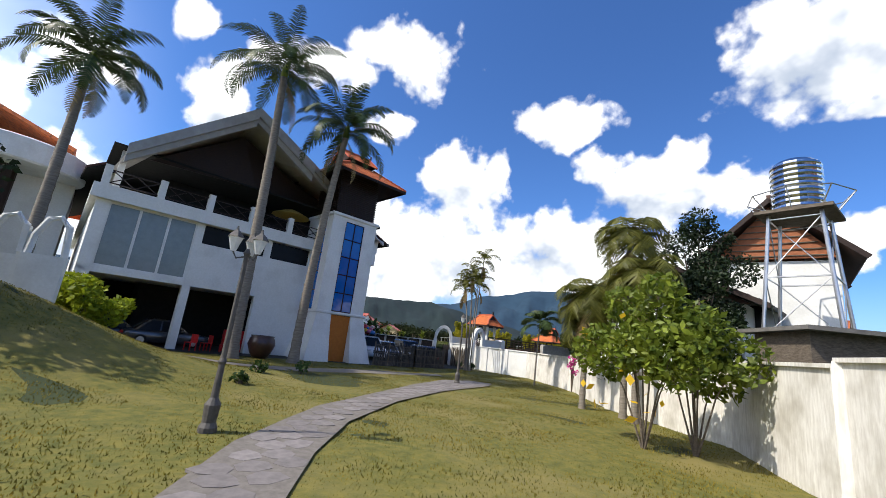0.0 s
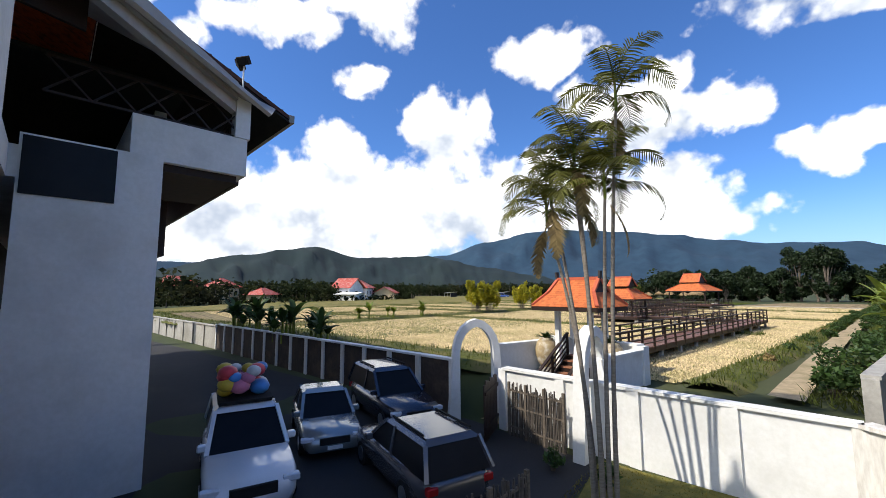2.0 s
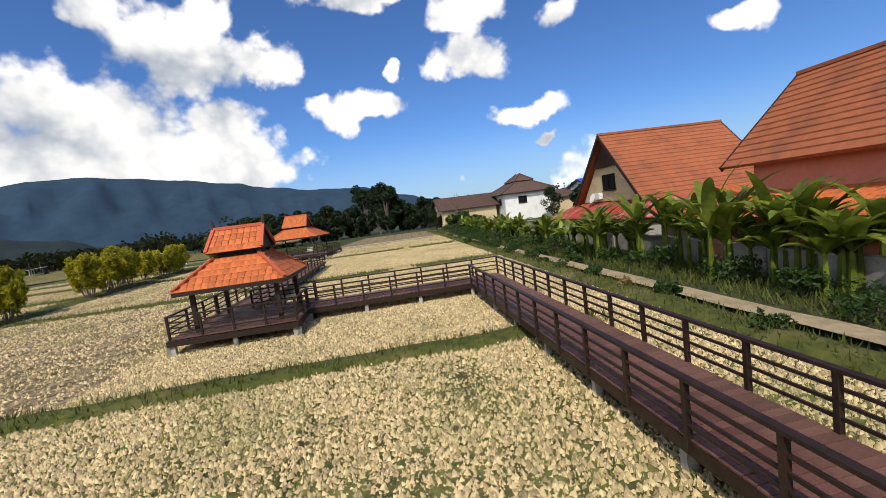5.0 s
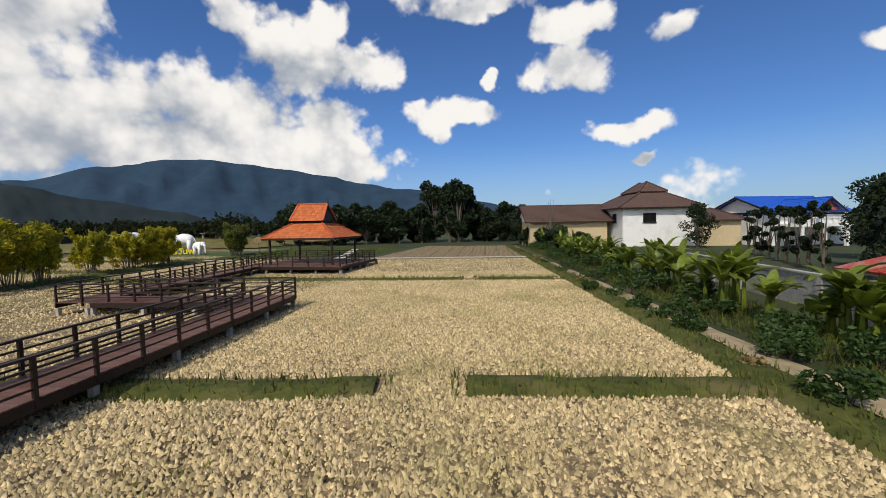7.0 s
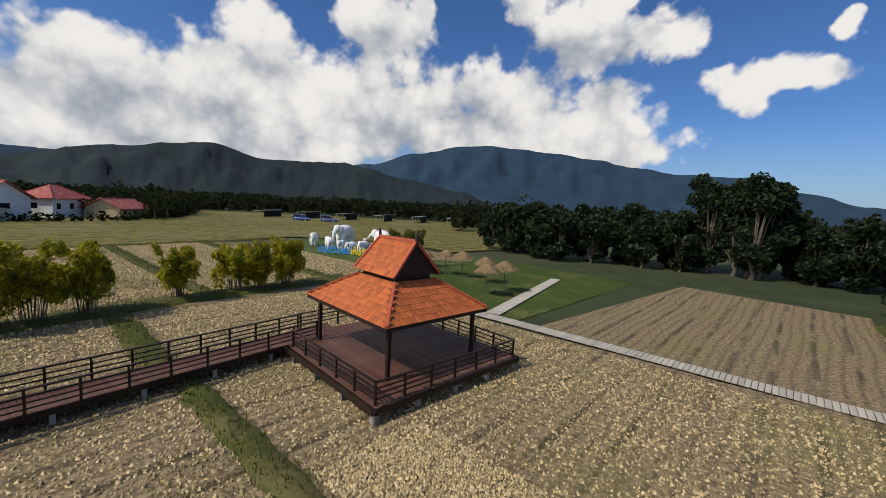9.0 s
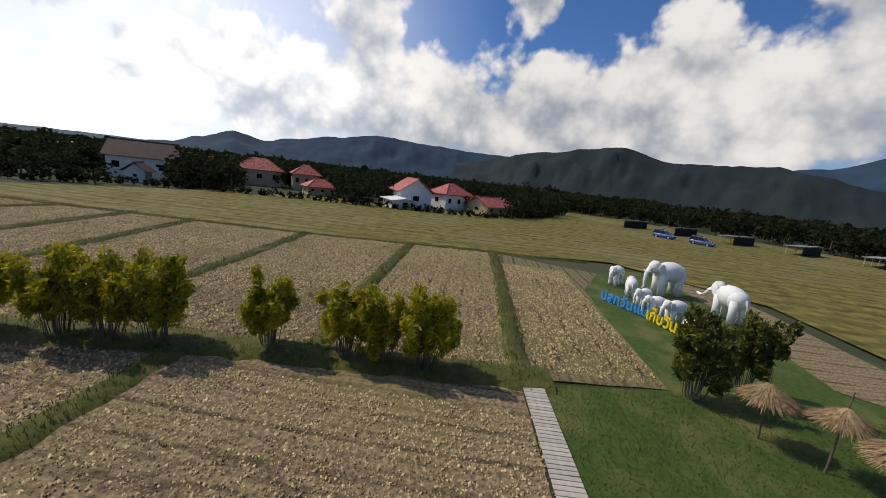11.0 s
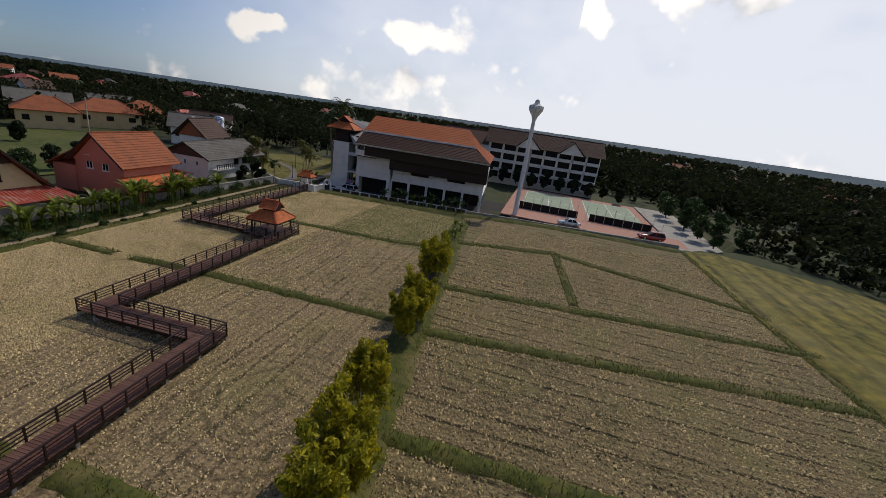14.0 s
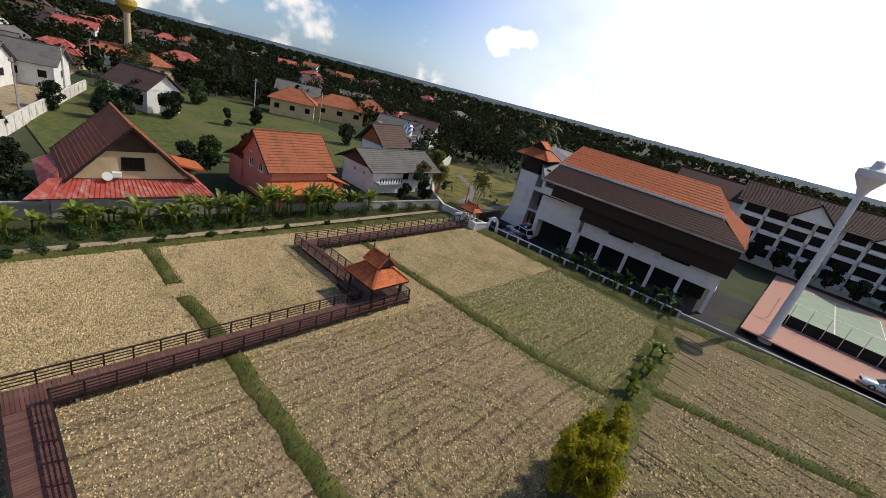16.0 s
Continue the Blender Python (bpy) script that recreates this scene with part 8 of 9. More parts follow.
def car(x, y, yaw, dims, paint, label, suv=True, z=LOW, load=False):
    L, Wd, H = dims
    t = thing("car", label, "car", pose(x, y, z, 0, 0, yaw), group="cars parked in the yard")
    part("body", car_body(dims), paint, t, smooth=True)
    bl = H * 0.555
    x0, x1 = (-0.49 * L if suv else -0.36 * L), 0.2 * L
    r0, r1 = (-0.42 * L if suv else -0.22 * L), 0.02 * L
    hw, rw = Wd * 0.45, Wd * 0.37
    bm = bmesh.new()
    loft4(bm, [(x0, -hw, bl), (x1, -hw, bl), (x1, hw, bl), (x0, hw, bl)], [(r0, -rw, H * 0.95), (r1, -rw, H * 0.95), (r1, rw, H * 0.95), (r0, rw, H * 0.95)])
    part("glasshouse", bm, M_glass_dark, t, "dark tinted windows")
    bm = bmesh.new()
    loft4(bm, [(r0 - 0.05, -rw - 0.04, H * 0.935), (r1 + 0.08, -rw - 0.04, H * 0.935), (r1 + 0.08, rw + 0.04, H * 0.935), (r0 - 0.05, rw + 0.04, H * 0.935)], [(r0 + 0.12, -rw * 0.85, H), (r1 - 0.2, -rw * 0.85, H), (r1 - 0.2, rw * 0.85, H), (r0 + 0.12, rw * 0.85, H)])
    part("roof", bm, paint, t)
    for sx, sy in ((1, 1), (1, -1), (-1, 1), (-1, -1)):
        # corner pillars
        bm = bmesh.new()
        a = (x1 if sx > 0 else x0, sy * hw, bl)
        b = (r1 if sx > 0 else r0, sy * rw, H * 0.95)
        beam(bm, a, b, 0.09)
        part("pillar", bm, paint, t)
        wx, wy, wr = sx * L * 0.29, sy * (Wd / 2 - 0.1), H * 0.2
        bm = bmesh.new()
        tube(bm, [(wx, wy - 0.11, wr), (wx, wy + 0.11, wr)], wr, 18)
        w = part("wheel", bm, M_wheel, t)
        bm = bmesh.new()
        tube(bm, [(wx, wy + sy * 0.105, wr), (wx, wy + sy * 0.125, wr)], wr * 0.62, 14)
        part("rim", bm, M_steel, w)
    bm = bmesh.new()
    beam(bm, (-0.1 * L, -hw * 1.0, bl), (-0.1 * L, -rw * 1.0, H * 0.95), 0.08)
    part("pillar", bm, paint, t)
    bm = bmesh.new()
    beam(bm, (-0.1 * L, hw, bl), (-0.1 * L, rw, H * 0.95), 0.08)
    part("pillar", bm, paint, t)
    for sy in (-1, 1):
        part("headlight", box_bm(L * 0.455, sy * Wd * 0.40 - 0.2, H * 0.375, L * 0.493, sy * Wd * 0.40 + 0.14, H * 0.45, bevel=0.02), M_lamp, t, "clear headlight")
        part("tail_light", box_bm(-L * 0.503, sy * Wd * 0.38 - 0.12, H * 0.40, -L * 0.47, sy * Wd * 0.38 + 0.12, H * 0.5, bevel=0.02), M_red, t, "red tail light")
        part("mirror", box_bm(x1 - 0.35, sy * (Wd / 2 + 0.02) - 0.08, bl + 0.02, x1 - 0.2, sy * (Wd / 2 + 0.02) + 0.12, bl + 0.18, bevel=0.03), paint, t)
    part("grille", box_bm(L * 0.485, -Wd * 0.24, H * 0.30, L * 0.502, Wd * 0.24, H * 0.42, bevel=0.01), M_dark, t, "black grille")
    part("number_plate", box_bm(L * 0.498, -0.2, H * 0.22, L * 0.508, 0.2, H * 0.28), M_white, t, "plain white plate")
    if suv:
        for sy in (-1, 1):
            bm = bmesh.new()
            beam(bm, (r0 + 0.2, sy * rw * 0.9, H + 0.05), (r1 - 0.2, sy * rw * 0.9, H + 0.05), 0.04)
            part("roof_rail", bm, M_dark, t)
    return t


def car_paint(name, c, metal=0.2):
    m = material(name, c, tuple(v * 0.93 for v in c), 40, 0.25, 0.0, metal=metal, spec=0.6)
    m.node_tree.nodes["Principled BSDF"].inputs["Coat Weight"].default_value = 0.7
    return m


M_lamp = material("lamp_glass", (0.7, 0.72, 0.75), None, 5, 0.1, 0, spec=0.8)
M_red = material("red_lens", (0.4, 0.02, 0.02), None, 5, 0.2, 0)
white_p, silver_p, navy_p, grey_p = car_paint("white_car_paint", (0.75, 0.76, 0.77), 0.0), car_paint("silver_car_paint", (0.33, 0.35, 0.34), 0.5), car_paint("dark_navy_car_paint", (0.02, 0.024, 0.04)), car_paint("dark_grey_car_paint", (0.09, 0.09, 0.10), 0.4)
wcar = car(-1.9, -37.6, -8, (4.7, 1.84, 1.78), white_p, "white off-road wagon with tinted windows parked in the yard")
car(-3.6, -34.9, -14, (4.4, 1.7, 1.46), silver_p, "silver saloon car parked in the yard", False)
car(-4.0, -32.2, -8, (4.8, 1.84, 1.75), navy_p, "dark navy off-road wagon parked by the wall")
car(0.6, -34.3, 172, (4.5, 1.75, 1.5), grey_p, "dark grey estate car parked facing the wall", True)
ld = thing("balloon_bundle", "clear bag of colourful toys tied on the car roof", "luggage", pose(-2.7, -37.5, LOW + 1.78, 0, 0, -8))
rl = random.Random(5)
cols = [material("toy_%s" % n, c, None, 3, 0.4, 0) for n, c in (("red", (0.6, 0.06, 0.08)), ("yellow", (0.65, 0.45, 0.05)), ("blue", (0.06, 0.25, 0.6)), ("pink", (0.6, 0.2, 0.3)), ("clear", (0.6, 0.62, 0.62)))]
for k in range(22):
    bm = bmesh.new()
    bmesh.ops.create_icosphere(bm, subdivisions=2, radius=rl.uniform(0.16, 0.26), matrix=Matrix.Translation((rl.uniform(-0.6, 0.6), rl.uniform(-0.45, 0.45), rl.uniform(0.2, 0.75))) @ Matrix.Diagonal((1.2, 1, 0.8, 1)))
    part("toy", bm, cols[k % 5], ld, smooth=True)
part("carrier", box_bm(-0.8, -0.6, 0.0, 0.8, 0.6, 0.08), M_dark, ld)
car(-47, -43.5, 8, (4.3, 1.7, 1.45), white_p, "white car on the road beside the mast", False, -0.62)
car(-62.5, -44.8, 8, (4.8, 1.8, 1.7), car_paint("red_car_paint", (0.35, 0.03, 0.02)), "red wagon parked at the road end", True, -0.62)
car(-128, 92, 40, (5.5, 2.2, 2.2), car_paint("blue_truck_paint", (0.04, 0.10, 0.35)), "blue pick-up parked on the meadow edge", True, -0.05)
car(-121, 98, 40, (5.5, 2.2, 2.2), car_paint("blue_truck_paint_dark", (0.05, 0.10, 0.30)), "blue pick-up parked on the meadow edge", True, -0.05)
car(41, 24.6, 100, (4.3, 1.7, 1.45), silver_p, "silver car parked on the lane", False, 0.0)


# ---- elephants, letters, straw parasols, plank path ----
def elephant(x, y, yaw, h, seed, label, trunk_out=0.0):
    """A white elephant statue: body, head, ears, trunk, legs and tail in one mesh."""
    bm = bmesh.new()

    def ball(c, r, s=(1, 1, 1)):
        bmesh.ops.create_icosphere(bm, subdivisions=3, radius=r, matrix=Matrix.Translation(c) @ Matrix.Diagonal((*s, 1)))
    ball((0, 0, 0.66), 0.30, (1.55, 0.95, 1.0))
    ball((-0.22, 0, 0.63), 0.27, (1.0, 1.0, 1.0))
    ball((0.50, 0, 0.78), 0.17, (1.05, 0.95, 1.1))
    ball((0.50, 0.07, 0.88), 0.08)
    ball((0.50, -0.07, 0.88), 0.08)
    for sx, sy in ((0.26, 0.14), (0.26, -0.14), (-0.30, 0.14), (-0.30, -0.14)):
        tube(bm, [(sx, sy, 0.62), (sx + 0.01, sy, 0.3), (sx, sy, 0.0)], [0.13, 0.095, 0.105], 12)
    for sg in (-1, 1):
        ball((0.40, sg * 0.19, 0.74), 0.15, (0.75, 0.18, 1.1))
        tube(bm, [(0.60, sg * 0.07, 0.68), (0.72, sg * 0.09, 0.64), (0.80, sg * 0.09, 0.67)], [0.025, 0.02, 0.008], 6)
    if trunk_out > 0:
        tube(bm, [(0.60, 0, 0.76), (0.78, 0, 0.62), (0.95, 0, 0.45), (1.12, 0, 0.40), (1.25, 0, 0.43)], [0.09, 0.07, 0.055, 0.045, 0.03], 10)
    else:
        tube(bm, [(0.62, 0, 0.76), (0.72, 0, 0.6), (0.74, 0, 0.38), (0.72, 0, 0.2), (0.78, 0, 0.13)], [0.09, 0.07, 0.055, 0.045, 0.03], 10)
    tube(bm, [(-0.5, 0, 0.7), (-0.56, 0, 0.5), (-0.55, 0, 0.32)], [0.02, 0.014, 0.018], 6)
    bmesh.ops.scale(bm, vec=(h, h, h), verts=bm.verts[:])
    return solid("elephant_statue", bm, M_statue, label, "statue", "family of elephant statues", m=pose(x, y, 0, 0, 0, yaw), smooth=True)


elephant(-60.9, 62.9, -75, 3.6, 1, "large white plaster elephant statue standing on the lawn")
elephant(-53.8, 65.0, 190, 3.2, 2, "large white plaster elephant statue reaching out its trunk", 1.0)
elephant(-62.6, 58.3, -40, 2.2, 3, "white plaster elephant calf statue on the lawn")
elephant(-58.2, 58.3, 165, 1.9, 4, "white plaster elephant calf statue reaching out its trunk", 1.0)
elephant(-54.9, 58.3, -60, 1.7, 5, "small white plaster elephant calf statue")
elephant(-52.5, 58.4, -80, 1.7, 6, "small white plaster elephant calf statue")
elephant(-50.6, 59.1, -70, 2.0, 7, "white plaster elephant calf statue on the lawn")
elephant(-45.8, 57.8, -20, 2.0, 8, "white plaster elephant calf statue with lowered trunk")


def sign_text(body, x, y, yaw, size, mat, label):
    cu = bpy.data.curves.new("letters", "FONT")
    cu.body, cu.size, cu.extrude, cu.offset = body, size, 0.06, 0.025
    tmp = bpy.data.objects.new("letters", cu)
    scene.collection.objects.link(tmp)
    me = bpy.data.meshes.new_from_object(tmp.evaluated_get(bpy.context.evaluated_depsgraph_get()))
    bpy.data.objects.remove(tmp)
    me.materials.clear()
    me.materials.append(mat)
    ob = new("sign_letters", me)
    ob.matrix_basis = pose(x, y, 0.12, 90, 0, yaw)
    return tagged(ob, label, "sign")


M_sign_blue = material("sky_blue_letters", (0.03, 0.33, 0.85), None, 5, 0.5, 0)
M_sign_yellow = material("yellow_letters", (0.85, 0.62, 0.01), None, 5, 0.5, 0)
sign_text("ปลูกวันแม่", -55.2, 54.6, 30, 1.25, M_sign_blue, "sky-blue cut-out letters standing on the lawn")
sign_text("เก็บวันพ่อ", -50.7, 56.9, 18, 1.25, M_sign_yellow, "yellow cut-out letters standing on the lawn")


def straw_parasol(x, y, h, r, seed, lean):
    rng = np.random.default_rng(seed)
    t = thing("straw_parasol", "shaggy straw parasol on a thin wooden pole", "parasol", pose(x, y, -0.05, lean, lean * 0.5, 0), group="straw parasols on the lawn")
    bm = bmesh.new()
    tube(bm, [(0, 0, -0.2), (0, 0, h + 0.95)], [0.05, 0.022], 7)
    part("pole", bm, M_bark, t)
    bm = bmesh.new()
    lathe(bm, [(r * 0.95, h - 0.42), (r * 0.92, h - 0.32), (r * 0.55, h), (0.08, h + 0.28)], 18)
    part("thatch", bm, M_thatch, t)
    n = 900
    a, u = rng.uniform(0, 6.28, n), rng.uniform(0.05, 1.05, n) ** 0.6
    c = np.stack([np.cos(a) * u * r, np.sin(a) * u * r, h + 0.25 - u ** 1.3 * 0.62 + rng.uniform(-0.05, 0.06, n)], 1)
    vs, fs = [], []
    for (px, py, pz), aa in zip(c, a):
        k = len(vs)
        lx, ly, dz = math.cos(aa) * 0.28, math.sin(aa) * 0.28, -rng.uniform(0.08, 0.24)
        wx, wy = -math.sin(aa) * 0.025, math.cos(aa) * 0.025
        vs += [(px - wx, py - wy, pz), (px + wx, py + wy, pz), (px + lx, py + ly, pz + dz)]
        fs.append((k, k + 1, k + 2))
    part("straw", mesh_from("straw", vs, fs, M_thatch), None, t)
    return t


for k, (x, y) in enumerate([(-35.0, 55.5), (-33.2, 56.8), (-31.2, 57.3), (-28.0, 57.0), (-24.4, 52.2), (-24.4, 55.0)]):
    straw_parasol(x, y, 2.35 + 0.12 * (k % 3), (0.92, 0.95, 0.98, 1.0, 1.08, 1.05)[k], 40 + k, (4, -5, 6, 3, -3, 5, -4)[k])


def plank_path(a, b, w, label):
    t = thing("plank_path", label, "path", kind="structure")
    a, b = Vector((*a, 0)), Vector((*b, 0))
    d = b - a
    n = int(d.length / 0.24)
    me = link_mesh("plank", box_bm(-0.105, -w / 2, 0, 0.105, w / 2, 0.05, bevel=0.006), M_pale)
    rnd = random.Random(9)
    for k in range(n):
        p = a.lerp(b, (k + 0.5) / n)
        o = part("plank", me, None, t)
        o.matrix_basis = pose(p.x, p.y, 0.05 + rnd.uniform(-0.006, 0.006), 0, 0, math.degrees(math.atan2(d.y, d.x)) + rnd.uniform(-1, 1))


M_pale = material("bleached_planks", (0.52, 0.48, 0.40), (0.40, 0.36, 0.30), 4, 0.9, 0.3, vary=0.15)
plank_path((-36.3, 46.0), (-19.4, 46.9), 1.05, "bleached plank path beside the field")
plank_path((-19.4, 46.9), (1.2, 47.4), 1.05, "bleached plank path across the field")
plank_path((-20.4, 47.6), (-24.3, 65), 1.05, "bleached plank path across the lawn")

# ---- garden furniture ----
def garden_lamp(x, y, h, label="ornate dark garden lamp post with lanterns", lanterns=3):
    t = thing("garden_lamp", label, "lamp", pose(x, y, LOW), group="garden lamp posts")
    bm = bmesh.new()
    lathe(bm, [(0.16, -0.1), (0.16, 0.12), (0.12, 0.2), (0.14, 0.5), (0.07, 0.62), (0.055, 1.2), (0.075, 1.25), (0.05, 1.32), (0.042, h - 0.35), (0.07, h - 0.3), (0.03, h - 0.2)], 12)
    part("post", bm, M_lampiron, t)
    for k in range(lanterns):
        a = 2 * math.pi * k / lanterns + 0.6
        ox, oy = (0.26 * math.cos(a), 0.26 * math.sin(a)) if lanterns > 1 else (0, 0)
        if lanterns > 1:
            bm = bmesh.new()
            tube(bm, [(0, 0, h - 0.35), (ox * 0.7, oy * 0.7, h - 0.42), (ox, oy, h - 0.3)], 0.016, 6)
            part("arm", bm, M_lampiron, t)
        bm = bmesh.new()
        lathe(bm, [(0.05, h - 0.3), (0.13, h - 0.05), (0.14, h - 0.03)], 6, Matrix.Translation((ox, oy, 0)))
        ln = part("lantern", bm, M_lamp, t, "six-sided glass lantern")
        bm = bmesh.new()
        lathe(bm, [(0.16, h - 0.03), (0.10, h + 0.06), (0.03, h + 0.12), (0.015, h + 0.2)], 6, Matrix.Translation((ox, oy, 0)))
        part("cap", bm, M_lampiron, ln)


M_lampiron = material("weathered_iron_paint", (0.11, 0.10, 0.09), (0.07, 0.065, 0.06), 10, 0.6, 0.2)
garden_lamp(20.4, -52.6, 3.6)
garden_lamp(12.7, -40.2, 3.4, "slim grey garden lamp post with one lantern", 1)
# big glazed pot, red chairs and clutter by the hall
pt = thing("glazed_pot", "large dark brown glazed pot under the hall", "pot", pose(5.0, -47.9, LOW))
bm = bmesh.new()
lathe(bm, [(0.35, 0), (0.55, 0.3), (0.72, 0.75), (0.66, 1.05), (0.58, 1.15), (0.64, 1.22), (0.56, 1.22), (0.5, 1.0)], 22)
part("pot_body", bm, material("brown_glaze", (0.07, 0.03, 0.02), (0.045, 0.02, 0.015), 6, 0.3, 0.1, spec=0.6), pt, smooth=True)
M_redplastic = material("red_plastic", (0.55, 0.02, 0.02), (0.45, 0.018, 0.018), 6, 0.45, 0.02)
for k, (x, y) in enumerate([(2.8, -49.3), (2.6, -50.2), (3.0, -51.0)]):
    c = thing("plastic_chair", "red plastic chair under the hall", "chair", pose(x, y, LOW, 0, 0, 20 * k), group="red chairs under the hall")
    part("seat", box_bm(-0.22, -0.22, 0.42, 0.22, 0.22, 0.46, bevel=0.01), M_redplastic, c)
    part("backrest", box_bm(-0.22, 0.19, 0.46, 0.22, 0.23, 0.88, bevel=0.01), M_redplastic, c)
    for sx in (-0.19, 0.19):
        for sy in (-0.19, 0.19):
            part("leg", box_bm(sx - 0.02, sy - 0.02, 0, sx + 0.02, sy + 0.02, 0.43), M_redplastic, c)
crate_wall = {
    "side_panel": link_mesh("side_panel", box_bm(-0.25, -0.19, 0.0, 0.25, -0.165, 0.3, bevel=0.008), M_redplastic),
    "end_panel": link_mesh("end_panel", box_bm(-0.25, -0.165, 0.0, -0.225, 0.165, 0.3, bevel=0.008), M_redplastic)}
crate_floor = link_mesh("crate_floor", box_bm(-0.225, -0.165, 0.0, 0.225, 0.165, 0.02), M_redplastic)
crate_hole = link_mesh("hand_grip", box_bm(-0.252, -0.06, 0.2, -0.248, 0.06, 0.245), M_dark)
for k in range(12):
    c = thing("plastic_crate", "red plastic bottle crate stacked under the hall", "crate", pose(1.7 + 0.1 * (k % 3), -47.9 - 0.58 * (k % 3), LOW + 0.02 + 0.31 * (k // 3), 0, 0, 88 + 5 * ((k * 7) % 3 - 1)), group="stacked red crates")
    part("crate_floor", crate_floor, None, c)
    for turn in (0, 180):
        for kind_, me_ in crate_wall.items():
            o = part(kind_, me_, None, c)
            o.matrix_basis = pose(0, 0, 0, 0, 0, turn)
            if kind_ == "end_panel":
                part("hand_grip", crate_hole, None, o, "dark hand grip hole")
for k, (x, y) in enumerate([(0.6, -52.0), (0.4, -54.6)]):
    car(x, y, 95 + 4 * k, (4.4, 1.7, 1.45), navy_p if k else grey_p, "dark car parked under the open hall", False)
# white balustrade at the garden edge
for k in range(4):
    b_ = thing("balustrade_panel", "white arched balustrade panel at the garden edge", "railing", pose(9.0 + 0.35 * k, -60.0 + 1.1 * k, 1.3 + 0.1 * k, 0, 0, 74), group="white balustrade")
    part("base_rail", box_bm(-0.6, -0.12, -2.4, 0.6, 0.12, 0.25), M_white, b_)
    bm = bmesh.new()
    beam(bm, (-0.68, 0, 0.25), (-0.68, 0, 1.15), 0.16)
    part("baluster", bm, M_white, b_)
    bm = bmesh.new()
    tube(bm, [(-0.5, 0, 0.25), (-0.45, 0, 0.9), (-0.2, 0, 1.5), (0.1, 0, 1.6), (0.4, 0, 1.3), (0.5, 0, 0.25)], 0.11, 8)
    part("arch_rail", bm, M_white, b_)
# water tank tower over the wall
wt = thing("tank_tower", "shiny steel water tank on a tubular frame tower", "water tank", pose(25.2, -33.4, LOW, 0, 0, 0) @ Matrix.Scale(1.28, 4))
legs = [(-0.75, -0.75), (0.75, -0.75), (0.75, 0.75), (-0.75, 0.75)]
for x, y in legs:
    bm = bmesh.new()
    tube(bm, [(x * 1.5, y * 1.5, -0.3), (x * 0.85, y * 0.85, 6.75)], 0.055, 8)
    part("leg", bm, M_steel, wt)
for z, s_ in ((2.8, 1.24), (4.7, 1.05), (6.6, 0.86)):
    for i in range(4):
        (xa, ya), (xb, yb) = legs[i], legs[(i + 1) % 4]
        bm = bmesh.new()
        tube(bm, [(xa * s_, ya * s_, z), (xb * s_, yb * s_, z)], 0.025, 6)
        part("ring_bar", bm, M_steel, wt)
for z0, z1, s0, s1 in ((0.6, 2.8, 1.42, 1.24), (2.8, 4.7, 1.24, 1.05), (4.7, 6.6, 1.05, 0.86)):
    for i in range(4):
        (xa, ya), (xb, yb) = legs[i], legs[(i + 1) % 4]
        bm = bmesh.new()
        tube(bm, [(xa * s0, ya * s0, z0), (xb * s1, yb * s1, z1)], 0.018, 5)
        part("brace", bm, M_steel, wt)
part("platform", box_bm(-0.95, -0.95, 6.75, 0.95, 0.95, 6.85), M_bark, wt)
prev = None
for i in range(8):
    a0, a1 = math.pi / 4 * i, math.pi / 4 * (i + 1)
    bm = bmesh.new()
    tube(bm, [(1.35 * math.cos(a0), 1.35 * math.sin(a0), 7.4), (1.35 * math.cos(a1), 1.35 * math.sin(a1), 7.4)], 0.02, 5)
    tube(bm, [(0.9 * math.cos(a0), 0.9 * math.sin(a0), 6.8), (1.35 * math.cos(a0), 1.35 * math.sin(a0), 7.4)], 0.02, 5)
    part("guard_rail", bm, M_steel, wt)
bm = bmesh.new()
prof = [(0.6, 6.86)]
for i in range(9):
    prof += [(0.67, 6.95 + i * 0.18), (0.69, 6.99 + i * 0.18), (0.67, 7.03 + i * 0.18), (0.655, 7.08 + i * 0.18)]
prof += [(0.5, 8.66), (0.1, 8.72)]
lathe(bm, prof, 24)
part("tank", bm, material("polished_steel", (0.75, 0.75, 0.76), (0.68, 0.68, 0.7), 3, 0.16, 0.02, metal=1.0), wt, "ribbed polished steel tank")
# houses and shed behind the old wall
sh = thing("shed", "brown lean-to shed with sheet roof behind the wall", "shed", pose(27.0, -37.0, -0.3, 0, 0, 45))
part("shed_wall", box_bm(-2.2, -1.2, -0.3, 2.2, 1.2, 2.3), M_bark, sh)
part("shed_roof", box_bm(-2.5, -1.6, 2.3, 2.5, 1.6, 2.42), M_tile_gray, sh)
wh = thing("house", "white house with timber gable and brown eaves behind the garden wall", "house", pose(22.6, -26.5, -0.3, 0, 0, 12))
part("wall", box_bm(-2.2, -3.0, -0.3, 2.5, 3.0, 6.6), M_white, wh)
gable(wh, -2.3, 2.6, -3.1, 3.1, 6.6, 9.7, M_tile_brown, "y", 0.8, wall=material("orange_timber_gable", (0.36, 0.13, 0.06), None, 5, 0.8, 0.3))
for k in range(8):
    z = 6.8 + k * 0.32
    hw = 2.3 * (1 - (z - 6.6) / 3.1)
    part("gable_slat", box_bm(0.15 - hw, -3.26, z, 0.15 + hw, -3.2, z + 0.05), M_bark, wh)
part("chimney", box_bm(1.7, -0.5, 6.5, 2.4, 0.3, 9.8), M_concrete, wh, "stained grey chimney")
win(wh, -1.0, -3.0, 3.3, 1.2, 1.0, "-y", True, M_dark)
ps2 = thing("market_umbrella", "green yellow and white striped umbrella behind the wall", "parasol", pose(31.6, -45.5, -0.3))
